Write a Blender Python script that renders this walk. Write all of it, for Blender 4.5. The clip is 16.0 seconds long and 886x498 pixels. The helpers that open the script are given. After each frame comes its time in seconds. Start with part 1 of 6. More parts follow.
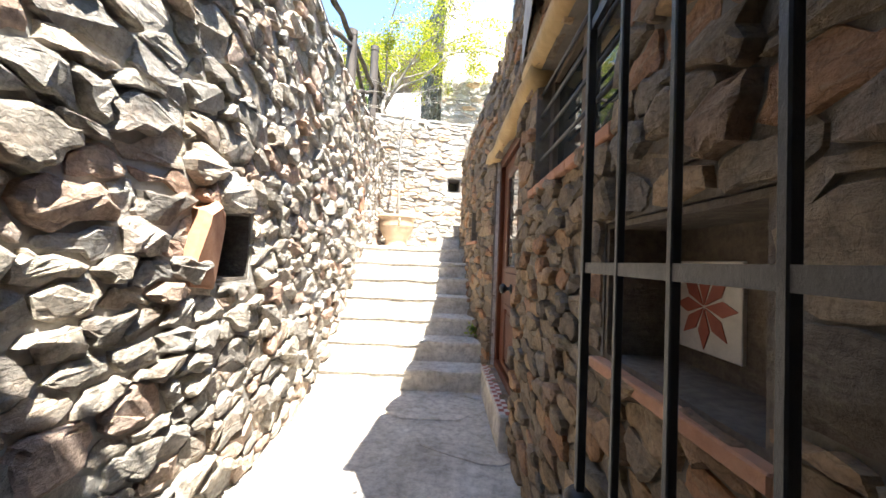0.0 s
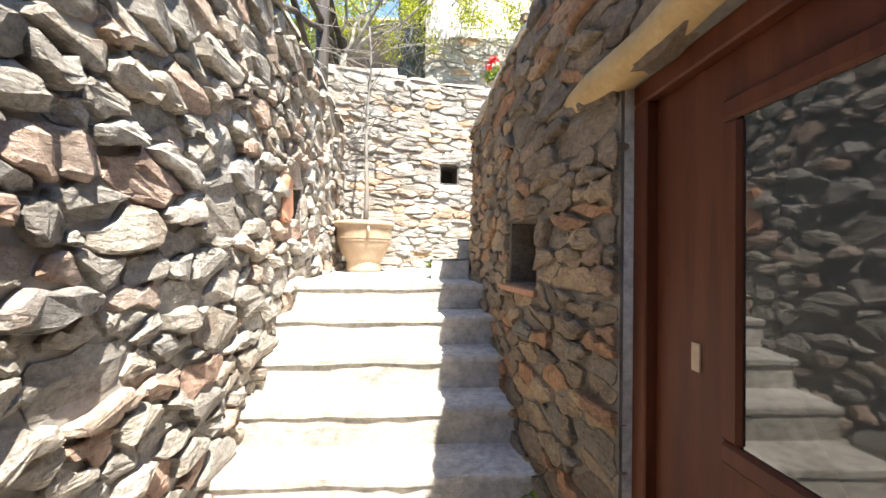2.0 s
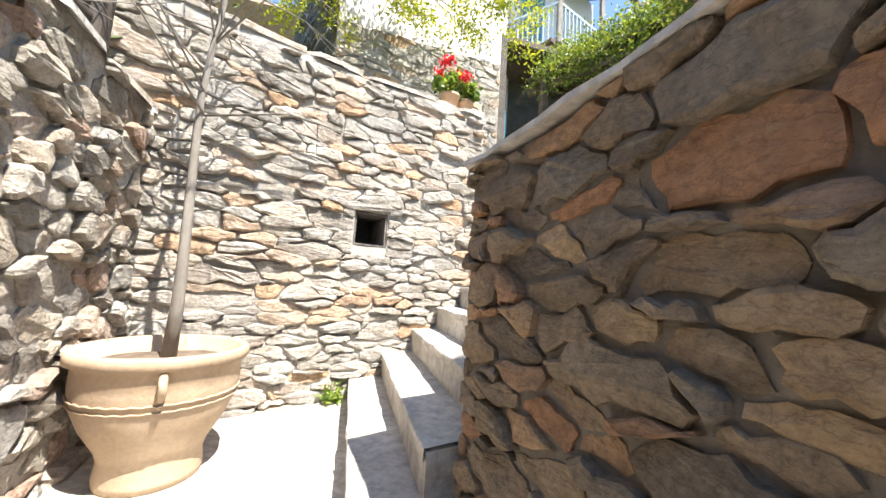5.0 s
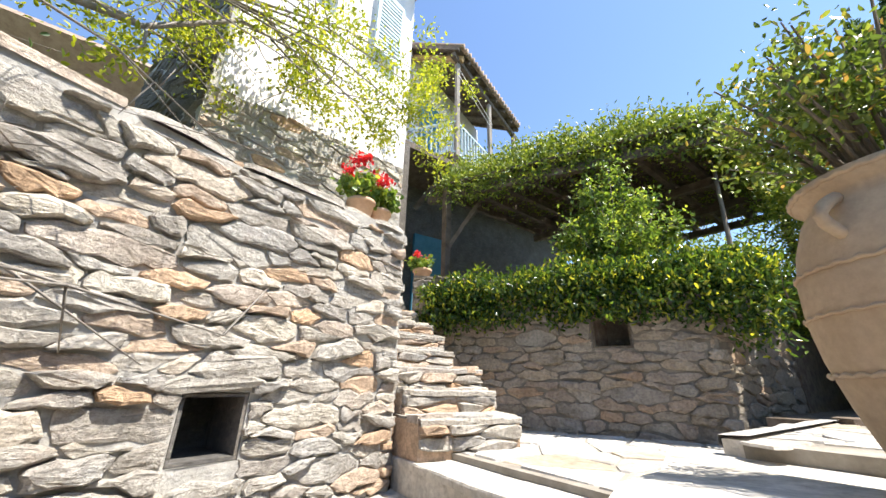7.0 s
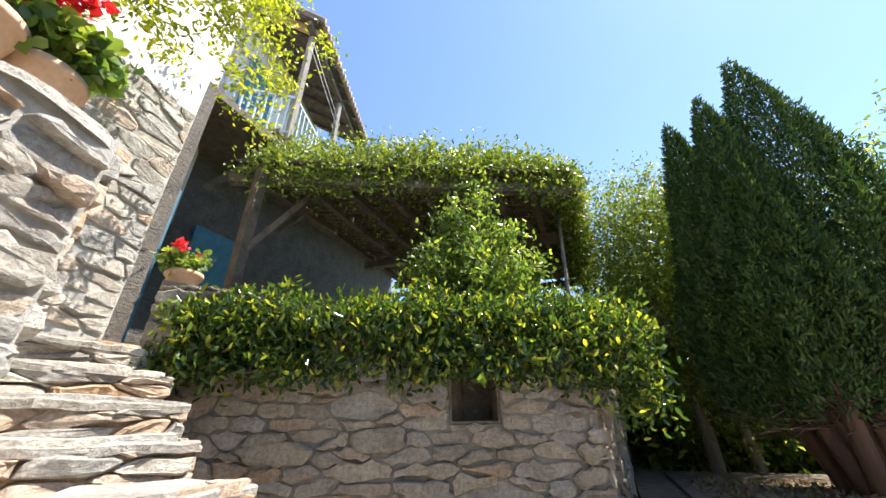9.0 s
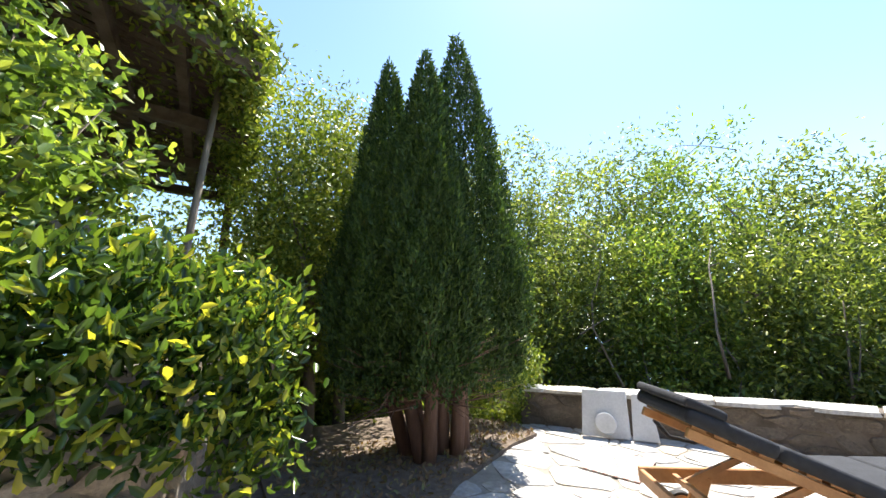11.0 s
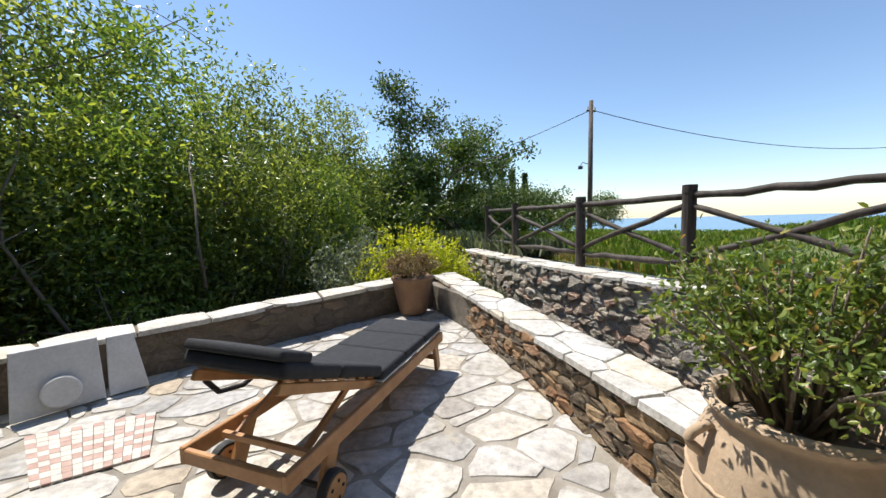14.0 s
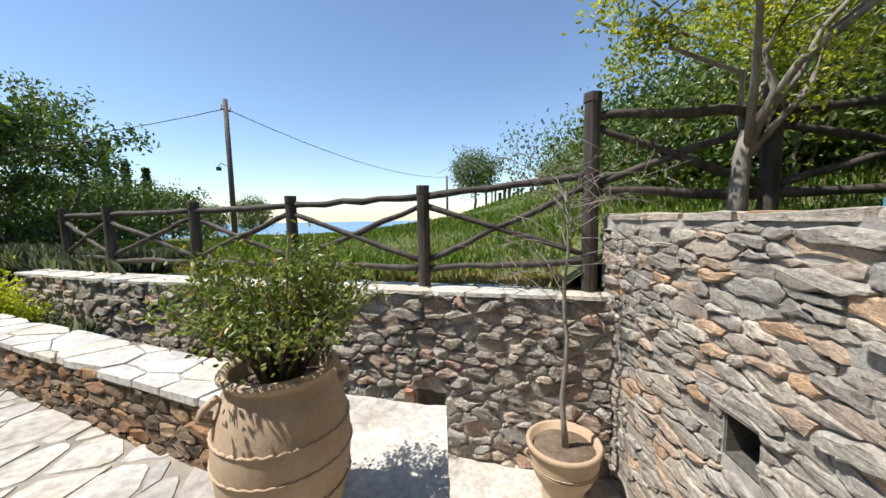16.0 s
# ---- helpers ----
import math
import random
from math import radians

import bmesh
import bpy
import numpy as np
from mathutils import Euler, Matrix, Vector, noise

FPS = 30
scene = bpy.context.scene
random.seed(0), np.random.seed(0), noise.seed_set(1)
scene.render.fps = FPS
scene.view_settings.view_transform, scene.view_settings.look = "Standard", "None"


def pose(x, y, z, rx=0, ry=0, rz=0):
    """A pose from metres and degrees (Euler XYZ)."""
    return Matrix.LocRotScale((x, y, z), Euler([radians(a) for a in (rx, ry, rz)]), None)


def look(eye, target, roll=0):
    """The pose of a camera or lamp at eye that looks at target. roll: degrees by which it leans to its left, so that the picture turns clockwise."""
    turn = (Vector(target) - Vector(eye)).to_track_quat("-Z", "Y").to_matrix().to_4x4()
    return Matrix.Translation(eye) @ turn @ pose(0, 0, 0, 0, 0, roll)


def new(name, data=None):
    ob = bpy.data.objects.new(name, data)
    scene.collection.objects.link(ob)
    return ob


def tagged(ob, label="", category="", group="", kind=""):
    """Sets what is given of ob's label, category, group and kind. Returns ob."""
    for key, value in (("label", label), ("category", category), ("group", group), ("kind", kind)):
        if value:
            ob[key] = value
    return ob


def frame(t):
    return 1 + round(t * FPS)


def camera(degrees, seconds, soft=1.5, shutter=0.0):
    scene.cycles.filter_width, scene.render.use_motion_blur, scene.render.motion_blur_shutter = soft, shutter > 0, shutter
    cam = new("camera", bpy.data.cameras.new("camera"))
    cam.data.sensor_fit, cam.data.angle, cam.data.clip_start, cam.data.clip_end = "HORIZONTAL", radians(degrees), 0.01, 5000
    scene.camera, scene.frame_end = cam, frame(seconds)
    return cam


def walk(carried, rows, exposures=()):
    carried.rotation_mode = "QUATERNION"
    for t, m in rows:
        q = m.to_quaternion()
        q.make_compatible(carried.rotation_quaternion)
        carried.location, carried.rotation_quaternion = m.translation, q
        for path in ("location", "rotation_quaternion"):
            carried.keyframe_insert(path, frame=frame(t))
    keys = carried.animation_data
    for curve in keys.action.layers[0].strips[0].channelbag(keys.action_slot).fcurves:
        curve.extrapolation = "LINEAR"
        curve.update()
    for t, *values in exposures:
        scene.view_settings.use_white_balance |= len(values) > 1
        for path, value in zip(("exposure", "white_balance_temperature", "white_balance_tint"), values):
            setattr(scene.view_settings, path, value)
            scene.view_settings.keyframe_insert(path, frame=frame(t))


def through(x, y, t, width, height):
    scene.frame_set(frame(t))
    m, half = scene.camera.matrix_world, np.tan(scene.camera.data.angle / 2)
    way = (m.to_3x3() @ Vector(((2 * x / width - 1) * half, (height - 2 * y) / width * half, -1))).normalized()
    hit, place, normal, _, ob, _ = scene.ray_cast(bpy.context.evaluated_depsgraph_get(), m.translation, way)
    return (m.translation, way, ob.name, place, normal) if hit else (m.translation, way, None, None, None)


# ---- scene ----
cam = camera(102.2, 16.0)
PATH = [
    (0, (0.167, 1.413, 1.313), (-0.013, 3.404, 1.376), 2.4),
    (0.5, (0.061, 2.043, 1.355), (-0.095, 4.036, 1.406), 1.5),
    (1, (-0.045, 2.683, 1.521), (-0.147, 4.68, 1.566), 0.9),
    (1.5, (-0.151, 3.246, 1.672), (-0.248, 5.244, 1.717), 0.8),
    (2, (-0.242, 3.82, 1.744), (-0.312, 5.819, 1.776), 0.9),
    (2.5, (-0.377, 4.373, 1.772), (-0.429, 6.372, 1.797), 1.1),
    (3, (-0.472, 4.9, 1.791), (-0.483, 6.9, 1.83), 0.9),
    (3.2, (-0.529, 5.131, 1.84), (-0.523, 7.131, 1.884), 1.0),
    (5.3, (-0.564, 6.234, 2.56), (0.035, 8.103, 2.83), 3.0),
    (5.5, (-0.525, 6.38, 2.6), (0.119, 8.238, 2.92), 2.5),
    (6, (-0.535, 6.57, 2.77), (0.28, 8.32, 3.265), 2.9),
    (6.5, (-0.55, 6.811, 2.975), (0.37, 8.475, 3.588), 3.0),
    (7, (-0.567, 7.081, 3.158), (0.519, 8.601, 3.867), 1.3),
    (7.5, (-0.486, 7.405, 3.26), (0.751, 8.752, 4.063), -0.8),
    (8, (-0.336, 7.742, 3.318), (1.063, 8.868, 4.193), -3.3),
    (8.2, (-0.224, 7.862, 3.34), (1.233, 8.893, 4.238), -3.4),
    (10.5, (1.379, 8.3, 3.992), (3.237, 7.939, 4.638), 1.7),
    (11, (1.577, 8.137, 4.144), (3.237, 7.112, 4.588), -0.8),
    (11.4, (1.747, 8.103, 4.182), (3.088, 6.639, 4.424), 0.4),
    (11.5, (1.739, 8.1, 4.199), (2.997, 6.561, 4.421), -0.1),
    (12, (1.835, 8.02, 4.248), (2.592, 6.169, 4.268), 0.9),
    (12.5, (1.945, 7.954, 4.276), (2.269, 5.982, 4.198), 0.6),
    (13, (2.11, 7.888, 4.302), (2.051, 5.894, 4.17), -0.2),
    (13.5, (2.263, 7.813, 4.309), (1.901, 5.853, 4.147), -0.8),
    (14, (2.36, 7.705, 4.343), (1.741, 5.812, 4.162), -1.4),
    (14.5, (2.419, 7.661, 4.363), (1.488, 5.901, 4.17), -1.4),
    (15, (2.413, 7.709, 4.384), (1.103, 6.214, 4.162), -1.1),
    (15.5, (2.296, 7.938, 4.38), (0.658, 6.811, 4.165), -1.2),
    (15.8, (2.211, 8.168, 4.389), (0.433, 7.279, 4.176), -1.4),
    (16, (2.151, 8.255, 4.367), (0.289, 7.551, 4.169), -1.1),
]
EXPOSURE = [(0, 2.55), (1.5, 2.15), (3.0, 1.8), (6.0, 1.57), (8.0, 1.22), (10.5, 1.8), (11.5, 1.12), (12.5, 0.78), (13.5, 0.56), (14.5, 0.5), (16.0, 0.5)]
walk(cam, [(t, look(eye, target, roll)) for t, eye, target, roll in PATH], EXPOSURE)

# ---- world, sun, light ----
SUN = Vector((0.27, -0.45, 1.0)).normalized()
world = bpy.data.worlds.new("world")
scene.world = world
world.use_nodes = True
wn, wl = world.node_tree.nodes, world.node_tree.links
sky = wn.new("ShaderNodeTexSky")
sky.sky_type, sky.sun_disc = "NISHITA", False
sky.sun_elevation, sky.sun_rotation = math.asin(SUN.z), math.atan2(SUN.x, SUN.y)
sky.altitude, sky.air_density, sky.dust_density, sky.ozone_density = 250, 1.0, 0.2, 3.0
wl.new(sky.outputs["Color"], wn["Background"].inputs["Color"])
wn["Background"].inputs["Strength"].default_value = 0.13
sun = new("sun", bpy.data.lights.new("sun", "SUN"))
sun.data.energy, sun.data.angle, sun.data.color = 5.0, radians(0.53), (1.0, 0.95, 0.87)
sun.matrix_world = look(SUN * 50, (0, 0, 0))


# ---- materials ----
def material(name, rough=0.8, metal=0.0):
    m = bpy.data.materials.new(name)
    m.use_nodes = True
    b = m.node_tree.nodes["Principled BSDF"]
    b.inputs["Roughness"].default_value, b.inputs["Metallic"].default_value = rough, metal
    return m, m.node_tree.nodes, m.node_tree.links, b


def ramp(nodes, stops):
    r = nodes.new("ShaderNodeValToRGB")
    while len(r.color_ramp.elements) < len(stops):
        r.color_ramp.elements.new(0.5)
    for e, (p, c) in zip(r.color_ramp.elements, stops):
        e.position, e.color = p, (*c, 1)
    return r


def grain(nodes, links, scale, detail=6, rough=0.6, stretch=None):
    tc = nodes.new("ShaderNodeTexCoord")
    n = nodes.new("ShaderNodeTexNoise")
    n.inputs["Scale"].default_value, n.inputs["Detail"].default_value, n.inputs["Roughness"].default_value = scale, detail, rough
    if stretch:
        mp = nodes.new("ShaderNodeMapping")
        mp.inputs["Scale"].default_value = stretch
        links.new(tc.outputs["Object"], mp.inputs["Vector"])
        links.new(mp.outputs["Vector"], n.inputs["Vector"])
    else:
        links.new(tc.outputs["Object"], n.inputs["Vector"])
    return n


def mixed(nodes, links, kind, fac, a, b):
    m = nodes.new("ShaderNodeMix")
    m.data_type, m.blend_type = "RGBA", kind
    for socket, v in ((m.inputs[0], fac), (m.inputs[6], a), (m.inputs[7], b)):
        if hasattr(v, "links") or hasattr(v, "is_linked"):
            links.new(v, socket)
        elif isinstance(v, (int, float)):
            socket.default_value = v
        else:
            socket.default_value = (*v, 1)
    return m.outputs[2]


def bumped(nodes, links, b, height, strength, distance):
    n = nodes.new("ShaderNodeBump")
    n.inputs["Strength"].default_value, n.inputs["Distance"].default_value = strength, distance
    links.new(height, n.inputs["Height"])
    links.new(n.outputs["Normal"], b.inputs["Normal"])


def each_random(nodes, links):
    """A random number for each piece, whether an object of its own or an island of a joined mesh."""
    oi, ge, ad = nodes.new("ShaderNodeObjectInfo"), nodes.new("ShaderNodeNewGeometry"), nodes.new("ShaderNodeMath")
    links.new(oi.outputs["Random"], ad.inputs[0])
    links.new(ge.outputs["Random Per Island"], ad.inputs[1])
    fr = nodes.new("ShaderNodeMath")
    fr.operation = "FRACT"
    links.new(ad.outputs[0], fr.inputs[0])
    return fr.outputs[0]


def stone_material(name, stops, rough=0.85, bump=0.5, lichen=0.3, scale=1.0, rust=0.0, cracks=0.0):
    m, n, l, b = material(name, rough)
    base = ramp(n, stops)
    l.new(each_random(n, l), base.inputs[0])
    g1, g2, g3 = grain(n, l, 5 * scale, 5), grain(n, l, 38 * scale, 8, 0.7), grain(n, l, 11 * scale, 6, 0.65, (1, 1, 3.5))
    r1 = ramp(n, [(0.3, (0.62, 0.58, 0.53)), (0.7, (1.25, 1.23, 1.2))])
    l.new(g1.outputs[0], r1.inputs[0])
    c = mixed(n, l, "MULTIPLY", 0.8, base.outputs[0], r1.outputs[0])
    r2 = ramp(n, [(0.33, (0.55, 0.54, 0.53)), (0.6, (1.28, 1.28, 1.27))])
    l.new(g2.outputs[0], r2.inputs[0])
    c = mixed(n, l, "MULTIPLY", 0.7, c, r2.outputs[0])
    r3 = ramp(n, [(0.56, (0, 0, 0)), (0.7, (1, 1, 1))])
    l.new(g3.outputs[0], r3.inputs[0])
    k = n.new("ShaderNodeMath")
    k.operation, k.inputs[1].default_value = "MULTIPLY", lichen
    l.new(r3.outputs[0], k.inputs[0])
    c = mixed(n, l, "MIX", k.outputs[0], c, (0.42, 0.36, 0.24))
    if rust:
        g4 = grain(n, l, 3.1 * scale, 7, 0.7)
        r4 = ramp(n, [(0.54, (0, 0, 0)), (0.68, (rust, rust, rust))])
        l.new(g4.outputs[0], r4.inputs[0])
        c = mixed(n, l, "MIX", r4.outputs[0], c, (0.33, 0.19, 0.11))
    crack = None
    if cracks:
        tc, mp, wob = n.new("ShaderNodeTexCoord"), n.new("ShaderNodeMapping"), grain(n, l, 14, 4)
        mp.inputs["Scale"].default_value = (1, 1, 2.6)
        l.new(tc.outputs["Object"], mp.inputs["Vector"])
        moved = mixed(n, l, "LINEAR_LIGHT", 0.09, mp.outputs["Vector"], wob.outputs["Color"])
        vo = n.new("ShaderNodeTexVoronoi")
        vo.feature = "DISTANCE_TO_EDGE"
        vo.inputs["Scale"].default_value = 11 * scale
        l.new(moved, vo.inputs["Vector"])
        r5 = ramp(n, [(0.0, (1 - cracks,) * 3), (0.055, (1, 1, 1))])
        l.new(vo.outputs["Distance"], r5.inputs[0])
        crack = r5.outputs[0]
        c = mixed(n, l, "MULTIPLY", 1.0, c, crack)
    l.new(c, b.inputs["Base Color"])
    h = n.new("ShaderNodeMath")
    l.new(g2.outputs[0], h.inputs[0])
    l.new(g3.outputs[0], h.inputs[1])
    top = h.outputs[0]
    if crack:
        h2 = n.new("ShaderNodeMath")
        h2.operation = "MULTIPLY_ADD"
        l.new(crack, h2.inputs[0])
        h2.inputs[1].default_value = 0.25
        l.new(top, h2.inputs[2])
        top = h2.outputs[0]
    bumped(n, l, b, top, bump, 0.06)
    return m


def plain_material(name, dark, light, scale=6, rough=0.8, bump=0.2, metal=0.0, fine=45, stretch=None, vary=0.0):
    m, n, l, b = material(name, rough, metal)
    g1, g2 = grain(n, l, scale, 6, 0.6, stretch), grain(n, l, fine, 8, 0.7, stretch)
    r = ramp(n, [(0.3, dark), (0.7, light)])
    l.new(g1.outputs[0], r.inputs[0])
    r2 = ramp(n, [(0.3, (0.8, 0.8, 0.8)), (0.7, (1.1, 1.1, 1.1))])
    l.new(g2.outputs[0], r2.inputs[0])
    c = mixed(n, l, "MULTIPLY", 0.7, r.outputs[0], r2.outputs[0])
    if vary:
        r3 = ramp(n, [(0, (1 - vary,) * 3), (1, (1 + vary * 0.6,) * 3)])
        l.new(each_random(n, l), r3.inputs[0])
        c = mixed(n, l, "MULTIPLY", 1.0, c, r3.outputs[0])
    l.new(c, b.inputs["Base Color"])
    if bump:
        bumped(n, l, b, g2.outputs[0], bump, 0.01)
    return m


def leaf_material(name, stops, shine=0.45, through=0.35):
    m, n, l, b = material(name, shine)
    r = ramp(n, stops)
    l.new(each_random(n, l), r.inputs[0])
    l.new(r.outputs[0], b.inputs["Base Color"])
    t = n.new("ShaderNodeBsdfTranslucent")
    c = mixed(n, l, "MULTIPLY", 1.0, r.outputs[0], (1.55, 1.5, 0.6))
    l.new(c, t.inputs["Color"])
    mx = n.new("ShaderNodeMixShader")
    mx.inputs[0].default_value = through
    l.new(b.outputs[0], mx.inputs[1])
    l.new(t.outputs[0], mx.inputs[2])
    l.new(mx.outputs[0], n["Material Output"].inputs["Surface"])
    return m


RUBBLE = stone_material("rubble", [(0.0, (0.263, 0.243, 0.218)), (0.2, (0.466, 0.422, 0.357)), (0.38, (0.356, 0.342, 0.319)), (0.56, (0.616, 0.549, 0.459)), (0.72, (0.482, 0.325, 0.252)), (0.86, (0.627, 0.594, 0.538)), (1.0, (0.370, 0.358, 0.342))], lichen=0.35, bump=0.7, rust=0.55, cracks=0.25)
SLATE = stone_material("slate_rubble", [(0.0, (0.345, 0.322, 0.293)), (0.25, (0.483, 0.448, 0.397)), (0.5, (0.371, 0.358, 0.338)), (0.68, (0.570, 0.525, 0.450)), (0.76, (0.52, 0.42, 0.34)), (0.88, (0.55, 0.37, 0.23)), (1.0, (0.410, 0.395, 0.375))], lichen=0.3, bump=0.6, rust=0.25, cracks=0.2)
# Brown house stone, darkened further to carry the shade of the house wall.
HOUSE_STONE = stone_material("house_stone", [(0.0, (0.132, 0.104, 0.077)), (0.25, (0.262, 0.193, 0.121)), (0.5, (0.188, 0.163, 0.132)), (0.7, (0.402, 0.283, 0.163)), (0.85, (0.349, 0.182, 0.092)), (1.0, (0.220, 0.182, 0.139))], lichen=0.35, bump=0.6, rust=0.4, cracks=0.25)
# Weathered grey stone, darkened to carry shade in niches and on unlit walls.
DARK_STONE = stone_material("weathered_shade_stone", [(0.0, (0.092, 0.089, 0.086)), (0.3, (0.164, 0.143, 0.125)), (0.55, (0.128, 0.122, 0.114)), (0.8, (0.192, 0.149, 0.110)), (1.0, (0.178, 0.171, 0.161))], lichen=0.3)
FLAG = stone_material("flagstone", [(0.0, (0.470, 0.459, 0.442)), (0.3, (0.560, 0.538, 0.493)), (0.55, (0.515, 0.515, 0.510)), (0.8, (0.582, 0.526, 0.431)), (1.0, (0.493, 0.482, 0.459))], 0.7, 0.25, 0.18, 0.7)
# Brown stone with the shade of parapet face and niches put into its colour.
BROWN_SHADE_STONE = stone_material("brown_shade_stone", [(0.0, (0.10, 0.085, 0.07)), (0.4, (0.17, 0.135, 0.10)), (0.7, (0.14, 0.115, 0.09)), (1.0, (0.21, 0.16, 0.115))], lichen=0.2)
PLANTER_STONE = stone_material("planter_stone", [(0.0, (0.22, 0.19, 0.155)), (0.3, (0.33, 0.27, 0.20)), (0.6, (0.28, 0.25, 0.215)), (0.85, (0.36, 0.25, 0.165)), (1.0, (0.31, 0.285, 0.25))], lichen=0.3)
PAVING = stone_material("paving_stone", [(0.0, (0.329, 0.325, 0.323)), (0.25, (0.470, 0.451, 0.422)), (0.5, (0.392, 0.388, 0.393)), (0.75, (0.501, 0.467, 0.414)), (0.9, (0.392, 0.325, 0.240)), (1.0, (0.352, 0.348, 0.348))], 0.75, 0.2, 0.55, 0.45)
MORTAR = plain_material("mortar", (0.30, 0.28, 0.25), (0.52, 0.495, 0.45), 9, 0.95, 1.0)
# Darker, browner copy of the mortar; shade on these walls is in its colour.
HOUSE_MORTAR = plain_material("brown_shade_mortar", (0.13, 0.11, 0.088), (0.25, 0.215, 0.17), 9, 0.95, 1.0)
# Brown stained render, made darker still for the shade on the south parapet.
BROWN_SHADE_RENDER = plain_material("stained_shade_render", (0.07, 0.055, 0.042), (0.19, 0.155, 0.12), 4, 0.95, 0.9)
BROWN_CLAY = plain_material("brown_clay", (0.20, 0.11, 0.06), (0.32, 0.19, 0.11), 4, 0.8, 0.4)
JOINT = plain_material("paving_joint", (0.19, 0.165, 0.135), (0.38, 0.345, 0.29), 3.5, 0.95, 0.6)
CONCRETE = stone_material("worn_concrete", [(0.0, (0.47, 0.45, 0.415)), (1.0, (0.53, 0.505, 0.465))], 0.9, 0.35, 0.3, 0.45)
PLASTER = plain_material("pale_plaster", (0.72, 0.66, 0.66), (0.82, 0.77, 0.76), 1.5, 0.9, 0.15)
TERRACOTTA = plain_material("terracotta", (0.50, 0.30, 0.18), (0.62, 0.42, 0.28), 3, 0.85, 0.3)
PALE_CLAY = plain_material("pale_clay", (0.38, 0.265, 0.17), (0.56, 0.43, 0.30), 2.5, 0.85, 0.35)
SOIL = plain_material("dry_soil", (0.10, 0.07, 0.05), (0.22, 0.17, 0.125), 14, 1.0, 1.0, fine=60)
BARK = plain_material("bark", (0.13, 0.105, 0.08), (0.26, 0.215, 0.165), 9, 0.95, 1.0, stretch=(1, 1, 0.25))
CEDAR_BARK = plain_material("reddish_bark", (0.12, 0.065, 0.045), (0.25, 0.15, 0.105), 9, 0.95, 1.0, stretch=(1, 1, 0.15))
GREY_BARK = plain_material("grey_bark", (0.19, 0.165, 0.14), (0.34, 0.305, 0.26), 10, 0.95, 0.8, stretch=(1, 1, 0.3))
FENCE_WOOD = plain_material("dark_fence_wood", (0.022, 0.016, 0.012), (0.10, 0.08, 0.065), 9, 0.75, 0.9, fine=30, stretch=(1, 1, 0.2))
DOOR_WOOD = plain_material("reddish_door_wood", (0.06, 0.016, 0.007), (0.115, 0.034, 0.014), 14, 0.5, 0.15, fine=60, stretch=(1, 1, 0.08))
DOOR_WOOD.node_tree.nodes["Principled BSDF"].inputs["Specular IOR Level"].default_value = 0.2
LINTEL_WOOD = plain_material("yellow_timber", (0.34, 0.21, 0.075), (0.52, 0.36, 0.16), 6, 0.7, 0.5, fine=40, stretch=(1, 0.15, 1))
OLD_WOOD = plain_material("old_timber", (0.07, 0.05, 0.035), (0.17, 0.13, 0.095), 8, 0.85, 0.7)
TEAK = plain_material("teak", (0.34, 0.16, 0.06), (0.48, 0.26, 0.11), 9, 0.5, 0.25, fine=50)
CUSHION = plain_material("black_fabric", (0.016, 0.017, 0.021), (0.03, 0.032, 0.038), 20, 0.9, 0.3, fine=300)
IRON = plain_material("black_iron", (0.012, 0.013, 0.016), (0.03, 0.032, 0.038), 15, 0.45, 0.3)
BLUE_PAINT = plain_material("blue_paint", (0.04, 0.16, 0.24), (0.07, 0.23, 0.32), 5, 0.6, 0.2)
PALE_BLUE = plain_material("pale_blue_paint", (0.36, 0.47, 0.52), (0.48, 0.58, 0.62), 5, 0.6, 0.2)
MARBLE = plain_material("grey_white_marble", (0.55, 0.545, 0.53), (0.70, 0.695, 0.68), 3, 0.5, 0.15)
WHITE = plain_material("white_glaze", (0.62, 0.58, 0.52), (0.72, 0.68, 0.62), 8, 0.4, 0.1)
RED_GLAZE = plain_material("red_glaze", (0.30, 0.07, 0.045), (0.40, 0.11, 0.07), 8, 0.4, 0.1)
FADED_RED = plain_material("faded_red_tile", (0.35, 0.21, 0.17), (0.45, 0.32, 0.27), 14, 0.7, 0.2)
FADED_WHITE = plain_material("worn_cream_tile", (0.44, 0.41, 0.36), (0.58, 0.54, 0.48), 14, 0.7, 0.2)
BRICK = plain_material("red_brick", (0.40, 0.18, 0.10), (0.52, 0.28, 0.17), 9, 0.85, 0.4, vary=0.25)
ROOF = plain_material("roof_tile", (0.30, 0.20, 0.14), (0.46, 0.34, 0.25), 6, 0.85, 0.4, vary=0.3)
RUBBER = plain_material("black_rubber", (0.01, 0.01, 0.01), (0.02, 0.02, 0.02), 9, 0.7, 0.1)
GRASS_SOIL = plain_material("grassy_ground", (0.05, 0.085, 0.02), (0.16, 0.17, 0.06), 1.6, 1.0, 0.6, fine=25)
SEA, _n, _l, _b = material("sea", 0.25)
_b.inputs["Base Color"].default_value = (0.10, 0.22, 0.36, 1)
GLASS, _n, _l, _b = material("window_glass", 0.03)
_b.inputs["Base Color"].default_value = (0.03, 0.035, 0.035, 1)
_b.inputs["Specular IOR Level"].default_value = 1.0
DARK, _n, _l, _b = material("hole_shade", 0.9)
_b.inputs["Base Color"].default_value = (0.02, 0.018, 0.016, 1)
HEDGE_LEAF = leaf_material("hedge_leaf", [(0, (0.028, 0.06, 0.016)), (0.55, (0.06, 0.11, 0.026)), (0.82, (0.16, 0.22, 0.035)), (1, (0.46, 0.44, 0.06))], 0.2, 0.46)
